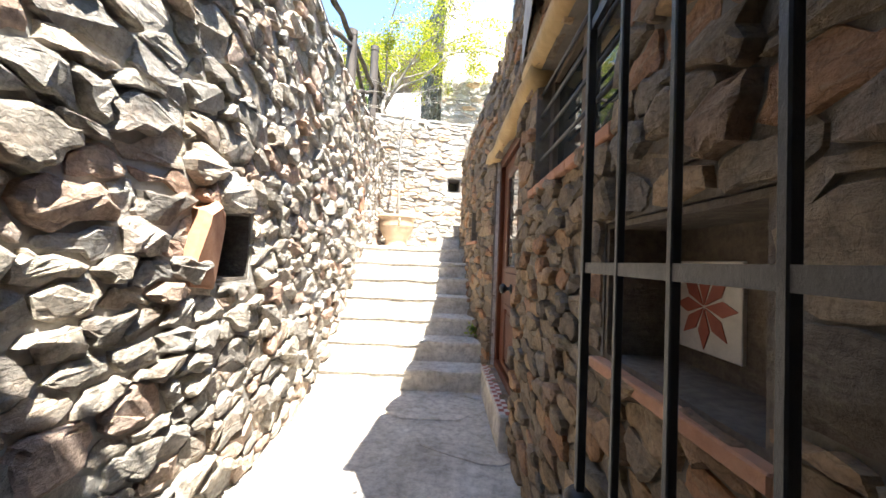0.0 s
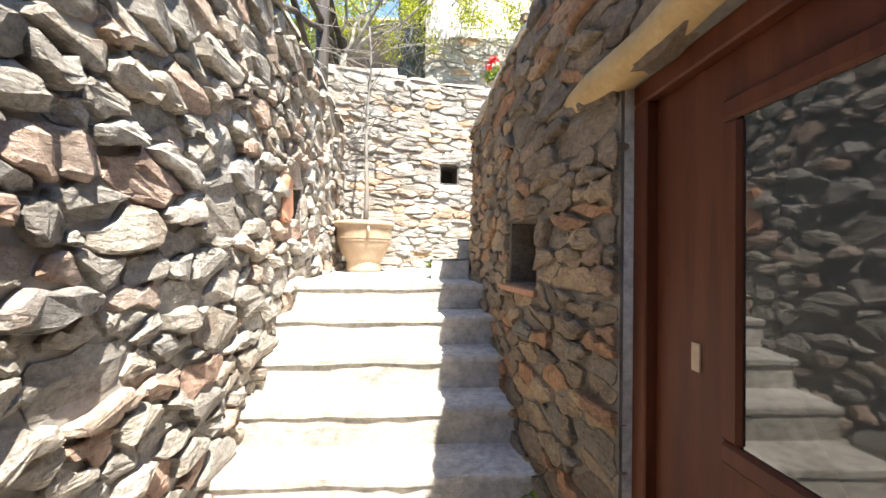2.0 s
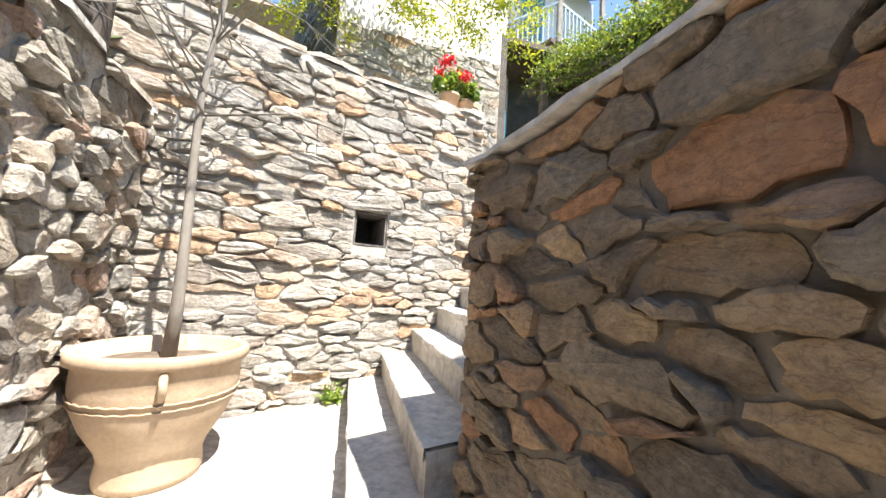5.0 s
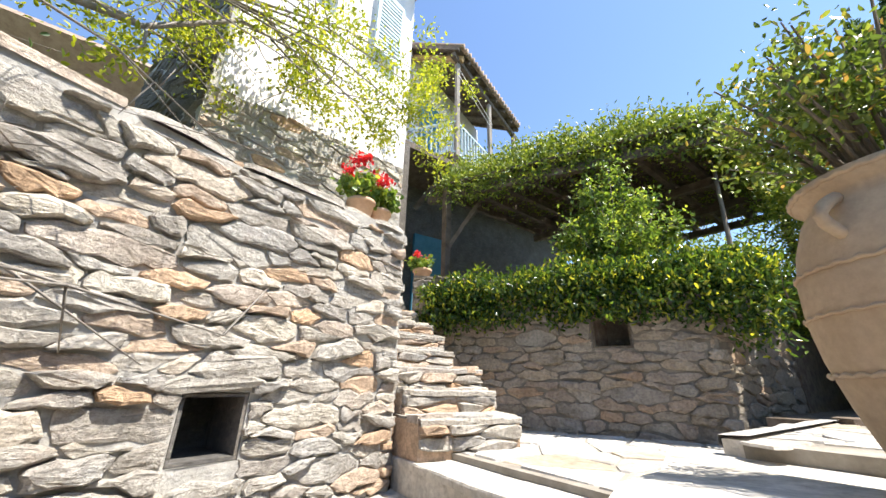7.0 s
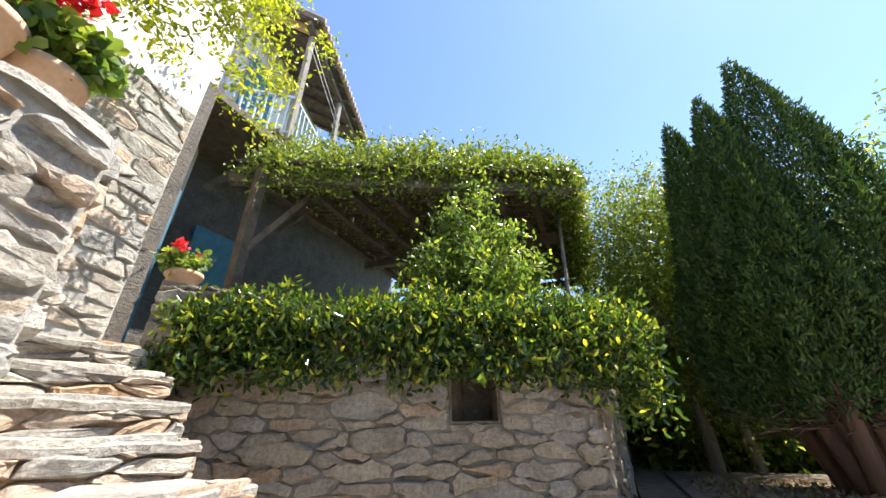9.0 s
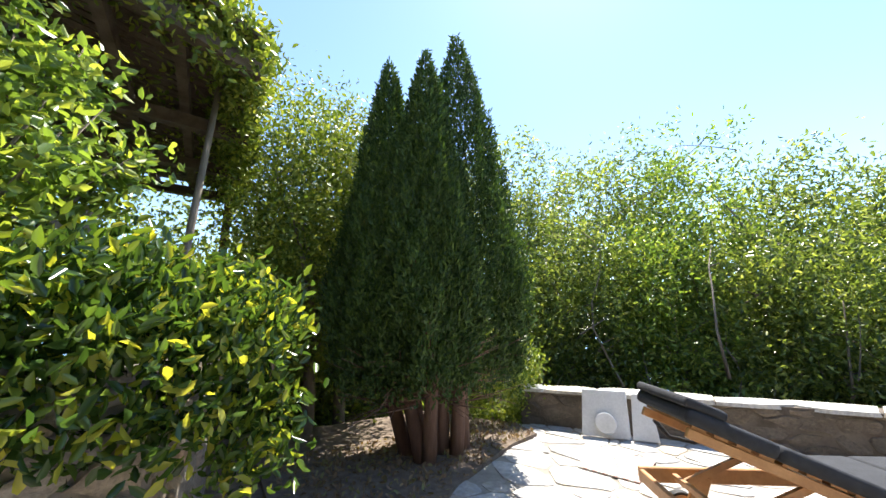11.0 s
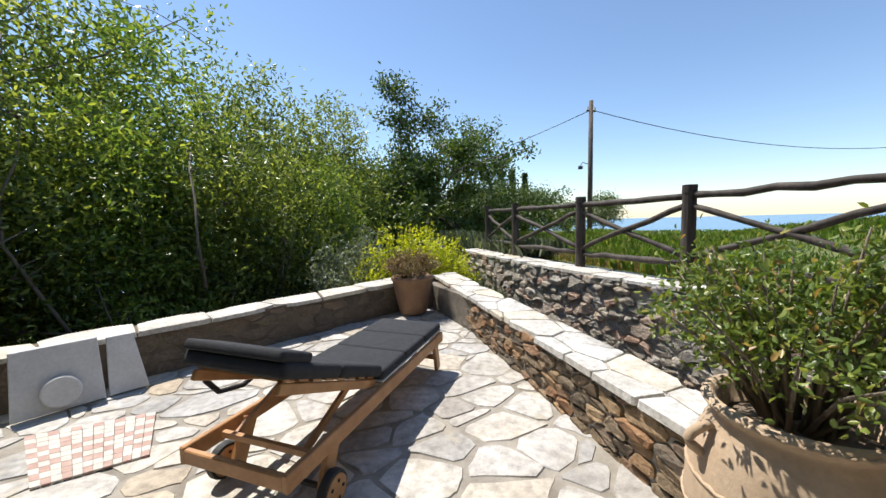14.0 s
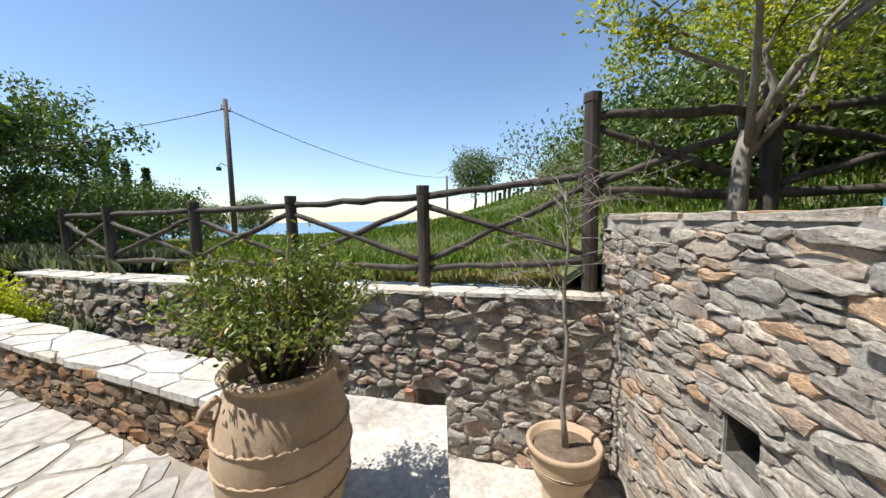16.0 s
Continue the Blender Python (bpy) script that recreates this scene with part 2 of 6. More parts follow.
ROSE_LEAF = leaf_material("bush_leaf", [(0, (0.08, 0.14, 0.035)), (0.6, (0.18, 0.27, 0.06)), (1, (0.40, 0.45, 0.10))], 0.35, 0.45)
VINE_LEAF = leaf_material("vine_leaf", [(0, (0.075, 0.126, 0.019)), (0.6, (0.180, 0.238, 0.039)), (1, (0.360, 0.392, 0.078))])
TREE_LEAF = leaf_material("young_tree_leaf", [(0, (0.14, 0.19, 0.02)), (0.6, (0.30, 0.34, 0.035)), (1, (0.50, 0.48, 0.06))], 0.4, 0.5)
CEDAR_LEAF = leaf_material("cedar_leaf", [(0, (0.025, 0.058, 0.013)), (0.6, (0.049, 0.098, 0.018)), (1, (0.105, 0.169, 0.028))], 0.6, 0.2)
WOOD_LEAF = leaf_material("woodland_leaf", [(0, (0.065, 0.10, 0.03)), (0.5, (0.15, 0.205, 0.055)), (0.85, (0.26, 0.31, 0.09)), (1, (0.44, 0.47, 0.16))], 0.32, 0.48)
OAK_LEAF = leaf_material("oak_leaf", [(0, (0.035, 0.07, 0.016)), (0.6, (0.085, 0.14, 0.028)), (1, (0.18, 0.24, 0.055))], 0.4, 0.25)
GREY_LEAF = leaf_material("grey_leaf", [(0, (0.10, 0.13, 0.09)), (1, (0.24, 0.28, 0.20))], 0.5, 0.25)
YELLOW_LEAF = leaf_material("yellow_leaf", [(0, (0.30, 0.36, 0.02)), (0.6, (0.46, 0.50, 0.03)), (1, (0.62, 0.60, 0.06))], 0.45, 0.4)
HEATHER_LEAF = leaf_material("dry_leaf", [(0, (0.16, 0.10, 0.06)), (0.6, (0.26, 0.17, 0.10)), (1, (0.22, 0.22, 0.08))], 0.7, 0.2)
SHRUB_LEAF = leaf_material("pot_shrub_leaf", [(0, (0.07, 0.115, 0.028)), (0.6, (0.15, 0.21, 0.045)), (0.92, (0.28, 0.32, 0.08)), (1, (0.42, 0.24, 0.10))], 0.35)
GRASS_LEAF = leaf_material("grass_blade", [(0, (0.084, 0.168, 0.028)), (0.6, (0.168, 0.280, 0.042)), (0.9, (0.336, 0.364, 0.098)), (1, (0.504, 0.434, 0.196))], 0.6, 0.4)
STRAW = leaf_material("straw_blade", [(0, (0.30, 0.24, 0.11)), (1, (0.52, 0.44, 0.24))], 0.7, 0.3)
PETAL = leaf_material("red_petal", [(0, (0.45, 0.01, 0.02)), (1, (0.70, 0.03, 0.05))], 0.5, 0.3)


# ---- building helpers ----
def mesh_of(name, verts, faces, mats, smooth=False):
    me = bpy.data.meshes.new(name)
    me.from_pydata([tuple(v) for v in verts], [], faces)
    for m in mats if isinstance(mats, (list, tuple)) else [mats]:
        me.materials.append(m)
    if smooth:
        me.polygons.foreach_set("use_smooth", [True] * len(me.polygons))
    me.update()
    return me


def part(name, bm, mat, parent=None, label="", smooth=False, bevel=0.0):
    if bevel:
        bmesh.ops.bevel(bm, geom=[e for e in bm.edges if e.calc_face_angle(0) > 0.6], offset=bevel, segments=1, affect="EDGES", clamp_overlap=True)
    me = bpy.data.meshes.new(name)
    bm.to_mesh(me)
    bm.free()
    me.materials.append(mat)
    if smooth:
        me.polygons.foreach_set("use_smooth", [True] * len(me.polygons))
    ob = new(name, me)
    if parent:
        ob.parent = parent
    if label:
        tagged(ob, label)
    return ob


def child(name, me, parent, label="", kind=""):
    ob = new(name, me)
    ob.parent = parent
    return tagged(ob, label, kind=kind)


def thing(name, label, category, m=None, group="", kind=""):
    ob = new(name)
    ob.empty_display_size = 0.1
    if m is not None:
        ob.matrix_world = m
    return tagged(ob, label, category, group, kind)


def box(bm, x0, y0, z0, x1, y1, z1, m=None):
    r = bmesh.ops.create_cube(bm, size=1)
    s = Matrix.LocRotScale(((x0 + x1) / 2, (y0 + y1) / 2, (z0 + z1) / 2), None, (abs(x1 - x0), abs(y1 - y0), abs(z1 - z0)))
    bmesh.ops.transform(bm, matrix=(m @ s) if m else s, verts=r["verts"])
    return r["verts"]


def boxed(*a, m=None):
    bm = bmesh.new()
    box(bm, *a, m=m)
    return bm


def beam(a, b, w, h, roll=0):
    """A squared beam from a to b."""
    a, b = Vector(a), Vector(b)
    d = b - a
    bm = bmesh.new()
    m = Matrix.Translation((a + b) / 2) @ d.to_track_quat("X", "Z").to_matrix().to_4x4() @ pose(0, 0, 0, roll)
    box(bm, -d.length / 2, -w / 2, -h / 2, d.length / 2, w / 2, h / 2, m)
    return bm


def tube_data(points, radii, sides=8, wobble=0.0, seed=0):
    """Vertices and faces of a tapered tube along points."""
    rng = np.random.default_rng(seed)
    pts = [Vector(p) for p in points]
    vs, fs = [], []
    up = Vector((0.31, 0.17, 0.93))
    for i, p in enumerate(pts):
        d = (pts[min(i + 1, len(pts) - 1)] - pts[max(i - 1, 0)]).normalized()
        s = d.cross(up if abs(d.dot(up)) < 0.95 else Vector((1, 0, 0))).normalized()
        t = d.cross(s)
        for k in range(sides):
            a = 2 * math.pi * k / sides
            r = radii[i] * (1 + wobble * (rng.random() - 0.5))
            vs.append(p + s * (math.cos(a) * r) + t * (math.sin(a) * r))
    n = len(pts)
    for i in range(n - 1):
        for k in range(sides):
            k2 = (k + 1) % sides
            fs.append((i * sides + k, i * sides + k2, (i + 1) * sides + k2, (i + 1) * sides + k))
    fs.append(tuple(range(sides - 1, -1, -1)))
    fs.append(tuple((n - 1) * sides + k for k in range(sides)))
    return vs, fs


def tubes(name, lines, mat, parent=None, sides=8, wobble=0.0, label="", smooth=True):
    vs, fs = [], []
    for i, (p, r) in enumerate(lines):
        v, f = tube_data(p, r, sides, wobble, i)
        o = len(vs)
        vs += v
        fs += [tuple(k + o for k in q) for q in f]
    ob = new(name, mesh_of(name, vs, fs, mat, smooth))
    if parent:
        ob.parent = parent
    return tagged(ob, label) if label else ob


def lathe(profile, sides=32):
    bm = bmesh.new()
    rings = []
    for r, z in profile:
        rings.append([bm.verts.new((r * math.cos(2 * math.pi * k / sides), r * math.sin(2 * math.pi * k / sides), z)) for k in range(sides)])
    for a, b in zip(rings, rings[1:]):
        for k in range(sides):
            bm.faces.new((a[k], a[(k + 1) % sides], b[(k + 1) % sides], b[k]))
    bm.faces.new(rings[0][::-1])
    bm.faces.new(rings[-1])
    return bm


def leaf_mesh(name, centres, size, mat, seed=0, up=0.3, slim=0.5, vary=0.5, outward=None):
    """Many small folded leaves round the given centres."""
    rng = np.random.default_rng(seed)
    c = np.asarray(centres, float)
    n = len(c)
    d = rng.normal(size=(n, 3))
    d[:, 2] += up
    if outward is not None:
        d += outward
    d /= np.linalg.norm(d, axis=1)[:, None]
    q = np.cross(d, rng.normal(size=(n, 3)))
    q /= np.linalg.norm(q, axis=1)[:, None] + 1e-9
    w = np.cross(d, q)
    s = (size * (1 - vary / 2 + vary * rng.random(n)))[:, None]
    tip = c + d * s - w * s * 0.1
    m1, m2, k = c + d * s * 0.3, c + d * s * 0.68, w * s * 0.1
    v = np.stack([c, m1 + q * s * slim * 0.45 + k, m2 + q * s * slim * 0.4 + k, tip, m2 - q * s * slim * 0.4 + k, m1 - q * s * slim * 0.45 + k], 1).reshape(-1, 3).astype(np.float32)
    me = bpy.data.meshes.new(name)
    me.vertices.add(6 * n)
    me.vertices.foreach_set("co", v.ravel())
    i = 6 * np.arange(n)
    me.loops.add(8 * n)
    me.loops.foreach_set("vertex_index", np.stack([i, i + 1, i + 2, i + 3, i, i + 3, i + 4, i + 5], 1).ravel().astype(np.int32))
    me.polygons.add(2 * n)
    me.polygons.foreach_set("loop_start", (4 * np.arange(2 * n)).astype(np.int32))
    me.materials.append(mat)
    me.update(calc_edges=True)
    return me


def clumps(rng, n_clump, per, centre, radii, spread, shell=0.45, flat_bottom=False):
    """Leaf places in clumps through an ellipsoid, thicker towards its skin."""
    u = rng.normal(size=(n_clump, 3))
    u /= np.linalg.norm(u, axis=1)[:, None]
    if flat_bottom:
        u[:, 2] = np.abs(u[:, 2]) * 1.1 - 0.25
    r = shell + (1 - shell) * rng.random(n_clump) ** 0.6
    r *= 0.85 + 0.3 * rng.random(n_clump)
    c = np.asarray(centre) + u * r[:, None] * np.asarray(radii)
    p = np.repeat(c, per, 0) + rng.normal(size=(n_clump * per, 3)) * spread
    return p


# ---- stonework ----
def clip_poly(poly, nx, ny, c):
    """The part of a polygon where nx*x + ny*y <= c."""
    out = []
    for i in range(len(poly)):
        a, b = poly[i], poly[(i + 1) % len(poly)]
        da, db = nx * a[0] + ny * a[1] - c, nx * b[0] + ny * b[1] - c
        if da <= 0:
            out.append(a)
        if (da < 0 < db) or (db < 0 < da):
            k = da / (da - db)
            out.append((a[0] + (b[0] - a[0]) * k, a[1] + (b[1] - a[1]) * k))
    return out


def stone_cells(u0, v0, u1, v1, cw, ch, seed, holes=(), rules=(), jitter=0.42, keep=0.86, rise=0.8, bold=0.0):
    """Irregular cells that fill a strip of wall or floor: staggered seeds, each cell cut against its neighbours."""
    rng = np.random.default_rng(seed)
    holes = [h[:4] for h in holes]
    aspect = cw / ch
    rows = int((v1 - v0) / ch) + 2
    cols = int((u1 - u0) / cw) + 2
    seeds = {}
    for j in range(-1, rows):
        for i in range(-1, cols):
            if rng.random() > keep:
                continue
            u = u0 + (i + 0.5 * (j % 2) + rng.uniform(-jitter, jitter)) * cw
            v = v0 + (j + 0.5 + rng.uniform(-jitter, jitter) * rise) * ch
            if any(a < u < c and b < v < d for a, b, c, d in holes):
                continue
            seeds.setdefault((i, j), []).append((u, v, cw * cw * (rng.uniform(0.55, 0.95) if rng.random() < bold else rng.uniform(0.0, 0.3))))
    flat = [(k, s) for k, ss in seeds.items() for s in ss]
    cells = []
    for (i, j), (u, v, w) in flat:
        if not (u0 - cw < u < u1 + cw and v0 - ch < v < v1 + ch):
            continue
        poly = [(u - 2 * cw, v - 2 * ch), (u + 2 * cw, v - 2 * ch), (u + 2 * cw, v + 2 * ch), (u - 2 * cw, v + 2 * ch)]
        for dj in range(-3, 4):
            for di in range(-3, 4):
                for (s, t, q) in seeds.get((i + di, j + dj), ()):
                    if (s, t) == (u, v):
                        continue
                    nx, ny = (s - u), (t - v) * aspect * aspect
                    poly = clip_poly(poly, nx, ny, nx * (u + s) / 2 + ny * (v + t) / 2 + (w - q) / 2 * (bold > 0))
                    if len(poly) < 3:
                        break
        poly = clip_poly(poly, -1, 0, -u0)
        poly = clip_poly(poly, 1, 0, u1)
        poly = clip_poly(poly, 0, -1, -v0)
        poly = clip_poly(poly, 0, 1, v1)
        for nx, ny, c in rules:
            poly = clip_poly(poly, nx, ny, c)
        for a, b, c, d in holes:
            if len(poly) < 3:
                break
            if max(p[0] for p in poly) <= a or min(p[0] for p in poly) >= c or max(p[1] for p in poly) <= b or min(p[1] for p in poly) >= d:
                continue
            gaps = [(a - u, (1, 0, a)), (u - c, (-1, 0, -c)), (b - v, (0, 1, b)), (v - d, (0, -1, -d))]
            poly = clip_poly(poly, *max(gaps)[1])
        if len(poly) >= 3:
            area = 0.5 * abs(sum(p[0] * q[1] - q[0] * p[1] for p, q in zip(poly, poly[1:] + poly[:1])))
            if area > 0.12 * cw * ch:
                cells.append(poly)
    return cells


def stone_data(poly, gap, proud, rng, place, sink=0.03, rough=0.25, worn=1.0, hewn=0.0):
    """One stone: its outline drawn in by the joint, its corners worn, its face proud, uneven and, where hewn, broken into facets."""
    cu, cv = sum(p[0] for p in poly) / len(poly), sum(p[1] for p in poly) / len(poly)
    ring = []
    for k in range(len(poly)):
        a, b = poly[k], poly[(k + 1) % len(poly)]
        if math.hypot(b[0] - a[0], b[1] - a[1]) < 0.012:
            continue
        if worn > 0.5:
            stops = [rng.uniform(0.1, 0.24), rng.uniform(0.76, 0.9)]
            if hewn and math.hypot(b[0] - a[0], b[1] - a[1]) > 0.06:
                stops.insert(1, rng.uniform(0.4, 0.6))
        else:
            stops = [0.05, 0.95]
        for f in stops:
            s = rng.uniform(-0.06, 0.06) * worn * (1 + hewn)
            ring.append((a[0] + (b[0] - a[0]) * f - (b[1] - a[1]) * s, a[1] + (b[1] - a[1]) * f + (b[0] - a[0]) * s))
    if len(ring) < 4:
        return None
    n = len(ring)
    high = proud * (rng.uniform(0.25, 1.45) if hewn else rng.uniform(0.45, 1.35))
    tu, tv = rng.uniform(-rough, rough), rng.uniform(-rough, rough)
    # a hewn face breaks along a crest from which it falls away to either side
    way = rng.uniform(-0.7, 0.7) + (math.pi / 2 if rng.random() < 0.35 else 0)
    cn, sn = -math.sin(way), math.cos(way)
    falls = (rng.uniform(0.0, 0.38) * hewn, rng.uniform(0.0, 0.38) * hewn)
    out, inn, cap = [], [], []
    sides = []
    for (u, v) in ring:
        du, dv = u - cu, v - cv
        r = math.hypot(du, dv) + 1e-6
        f = max(0.3, 1 - gap * rng.uniform(0.5, 1.6) / r)
        out.append(place(cu + du * f, cv + dv * f, -sink))
        wear = min(0.1, 0.012 / r) + 0.03 * rng.random()
        side = du * cn + dv * sn
        sides.append(side)
        if hewn:
            h = max(0.3 * high, high * (1 + rng.uniform(-0.06, 0.06)) - abs(side) * falls[side > 0]) + tv * dv * 0.25
        else:
            h = high * (1 + rng.uniform(-rough, rough)) + tu * du * 0.5 + tv * dv * 0.7
        inn.append(place(cu + du * (f - wear * 0.5), cv + dv * (f - wear * 0.5), h * rng.uniform(0.62, 0.92)))
        g = f - wear - min(0.2, rng.uniform(0.004, 0.02) / r) - 0.5 * hewn * rng.uniform(0.0, 0.12)
        cap.append(place(cu + du * g, cv + dv * g, h * (1 + rng.uniform(-rough, rough) * 0.3 * (1 - hewn))))
    vs = out + inn + cap
    fs = [(k, (k + 1) % n, n + (k + 1) % n, n + k) for k in range(n)] + [(n + k, n + (k + 1) % n, 2 * n + (k + 1) % n, 2 * n + k) for k in range(n)]
    turns = [k for k in range(n) if (sides[k] > 0) != (sides[k - 1] > 0)]
    if hewn and len(turns) == 2 and 2 <= turns[1] - turns[0] <= n - 2:
        i, j = turns
        fs += [tuple(2 * n + k for k in range(i, j + 1)), tuple(2 * n + k % n for k in range(j, n + i + 1))]
    else:
        fs.append(tuple(range(2 * n, 3 * n)))
    return vs, fs


def lay_stones(parent, cells, place, mat, gap=0.012, proud=0.03, seed=0, name="stone", near=None, limit=300, rough=0.25, sink=0.03, worn=1.0, hewn=0.0):
    """Lays the cells as stones: those in the stretch that is passed nearest as parts of their own, the rest joined."""
    rng = np.random.default_rng(seed + 77)
    order = sorted(cells, key=lambda p: near(sum(q[0] for q in p) / len(p), sum(q[1] for q in p) / len(p))) if near else list(cells)
    vs, fs = [], []
    made = 0
    for poly in order:
        d = stone_data(poly, gap, proud, rng, place, sink, rough, worn, hewn)
        if d is None:
            continue
        if made < limit:
            child(name, mesh_of(name, d[0], d[1], mat), parent)
            made += 1
        else:
            o = len(vs)
            vs += d[0]
            fs += [tuple(k + o for k in f) for f in d[1]]
    if vs:
        child(name + "s_beyond", mesh_of(name + "s_beyond", vs, fs, mat), parent, kind="stuff")


def along(line):
    """Maps (u, z, out) onto a vertical wall over a plan line; out is to the right of the way that the line runs."""
    pts = [Vector((*p, 0)) for p in line]
    cum = [0.0]
    for a, b in zip(pts, pts[1:]):
        cum.append(cum[-1] + (b - a).length)

    def place(u, v, o):
        k = 0
        while k < len(pts) - 2 and u > cum[k + 1]:
            k += 1
        d = (pts[k + 1] - pts[k]).normalized()
        p = pts[k] + d * (u - cum[k])
        nrm = Vector((d.y, -d.x, 0))
        return (p.x + nrm.x * o, p.y + nrm.y * o, v)
    return place, cum


def wall_core(name, line, z0, z1s, thick, holes, mat, label, category="wall", kind="structure", recess=0.25):
    """The mortar body of a stone wall over a plan line, with niches let into its face; z1s: its top at each point of the line."""
    place, cum = along(line)
    us = sorted(set([round(c, 4) for c in cum] + [round(h[0], 4) for h in holes] + [round(h[2], 4) for h in holes]))
    vs, fs = [], []

    def top_at(u):
        for k in range(len(cum) - 1):
            if u <= cum[k + 1] + 1e-6:
                f = (u - cum[k]) / (cum[k + 1] - cum[k])
                return z1s[k] + (z1s[k + 1] - z1s[k]) * f
        return z1s[-1]

    def quad(a, b, c, d):
        o = len(vs)
        vs.extend([a, b, c, d])
        fs.append((o, o + 1, o + 2, o + 3))
    for a, b in zip(us, us[1:]):
        mid = (a + b) / 2
        cuts = [h for h in holes if h[0] - 1e-6 <= mid <= h[2] + 1e-6]
        cuts.sort(key=lambda h: h[1])
        e = 1e-4
        lows = [z0] + [h[3] for h in cuts]
        for i, lo in enumerate(lows):
            if i < len(cuts):
                ha, hb = cuts[i][1], cuts[i][1]
            else:
                ha, hb = top_at(a), top_at(b)
            if hb > lo or ha > lo:
                quad(place(a + e, lo, 0), place(b - e, lo, 0), place(b - e, hb, 0), place(a + e, ha, 0))
        quad(place(a + e, top_at(a), 0), place(b - e, top_at(b), 0), place(b - e, top_at(b), -thick), place(a + e, top_at(a), -thick))
        quad(place(b - e, z0, -thick), place(a + e, z0, -thick), place(a + e, top_at(a), -thick), place(b - e, top_at(b), -thick))
    for h in holes:
        dp = h[4] if len(h) > 4 else recess
        c = [(h[0], h[1]), (h[2], h[1]), (h[2], h[3]), (h[0], h[3])]
        for i in range(4):
            p, q = c[i], c[(i + 1) % 4]
            quad(place(p[0], p[1], 0), place(q[0], q[1], 0), place(q[0], q[1], -dp), place(p[0], p[1], -dp))
        if dp < thick:
            quad(*[place(p[0], p[1], -dp) for p in c])
    for u in (0.0, cum[-1]):
        quad(place(u, z0, 0), place(u, top_at(u), 0), place(u, top_at(u), -thick), place(u, z0, -thick))
    ob = new(name, mesh_of(name, vs, fs, mat))
    return tagged(ob, label, category, kind=kind), place, cum


def niche_shade_lining(parent, place, hole, mat):
    """Lines a niche's five sides, one part each, in stone darkened for recess shade."""
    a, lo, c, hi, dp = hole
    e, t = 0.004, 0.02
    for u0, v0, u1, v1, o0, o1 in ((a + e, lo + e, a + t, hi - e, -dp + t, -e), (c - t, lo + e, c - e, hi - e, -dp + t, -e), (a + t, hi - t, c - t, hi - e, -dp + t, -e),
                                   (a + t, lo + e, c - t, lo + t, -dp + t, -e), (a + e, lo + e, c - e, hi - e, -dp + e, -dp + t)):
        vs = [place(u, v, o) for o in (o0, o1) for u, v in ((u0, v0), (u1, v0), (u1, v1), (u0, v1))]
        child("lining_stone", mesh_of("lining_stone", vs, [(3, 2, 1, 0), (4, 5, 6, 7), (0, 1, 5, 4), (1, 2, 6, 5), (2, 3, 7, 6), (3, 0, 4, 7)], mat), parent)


def top_rules(cum, z1s, drop=0.0):
    return [(-(z1s[k + 1] - z1s[k]) / (cum[k + 1] - cum[k]), 1, z1s[k] - drop - (z1s[k + 1] - z1s[k]) / (cum[k + 1] - cum[k]) * cum[k]) for k in range(len(cum) - 1)]

# ---- the setting ----
LANDING, TERRACE, LEDGE, COPING = 1.5, 2.98, 2.88, 3.43


def u_at(line, cum, y):
    """How far along a plan line its y is reached."""
    for k in range(len(line) - 1):
        a, b = line[k][1], line[k + 1][1]
        if (a - y) * (b - y) <= 0 and a != b:
            return cum[k] + (cum[k + 1] - cum[k]) * (y - a) / (b - a)


# retaining wall on the west side of the alley
WEST = [(-1.0, -0.9), (-1.0, 1.5), (-1.1, 3.0), (-1.38, 4.9), (-1.55, 6.6), (-1.8, 8.62)]
_p, _c = along(WEST)
west_holes = [(u_at(WEST, _c, 3.07), 1.15, u_at(WEST, _c, 3.42), 1.54, 0.4), (u_at(WEST, _c, 6.5), 1.98, u_at(WEST, _c, 6.85), 2.3, 0.12)]
west, west_at, west_cum = wall_core("wall_west", WEST, -0.3, [3.48] * 6, 0.5, west_holes, MORTAR, "sunlit rubble stone retaining wall with mortar joints along the alley")
cells = stone_cells(0, -0.1, west_cum[-1], 3.46, 0.19, 0.108, 11, west_holes, jitter=0.45, keep=0.86, rise=0.8, bold=0.14)
lay_stones(west, cells, west_at, RUBBLE, 0.007, 0.05, 3, hewn=1.0, near=lambda u, v: abs(u - 5.2) + 0.8 * abs(v - 1.5))
# its coping of flat slabs, on which the fence stands
cells = stone_cells(0, -0.5, west_cum[-1], 0.05, 0.5, 0.3, 12, jitter=0.3)
lay_stones(west, cells, lambda u, v, o: tuple(Vector(west_at(u, 3.48, v)) + Vector((0, 0, o))), FLAG, 0.005, 0.014, 4, "coping_slab", rough=0.04, worn=0.6)

# end wall, behind the landing and the upper steps
NORTH = [(-2.1, 8.52), (-0.45, 9.17), (0.76, 9.495)]
_p, _c = along(NORTH)
north_holes = [(_c[1] - 0.05, 2.8, _c[1] + 0.25, 3.1, 0.4)]
north_tops = [4.31, 4.28, 4.35]
north, north_at, north_cum = wall_core("wall_north", NORTH, 1.2, north_tops, 0.5, north_holes, MORTAR, "pale grey dry-looking wall of flat split stones in full sun")
cells = stone_cells(0, 1.4, north_cum[-1], 4.42, 0.25, 0.074, 21, north_holes, top_rules(north_cum, north_tops, 0.01), jitter=0.46, keep=0.9, rise=0.55, bold=0.1)
lay_stones(north, cells, north_at, SLATE, 0.004, 0.04, 5, hewn=0.5, near=lambda u, v: abs(u - 2.0) + abs(v - 3))
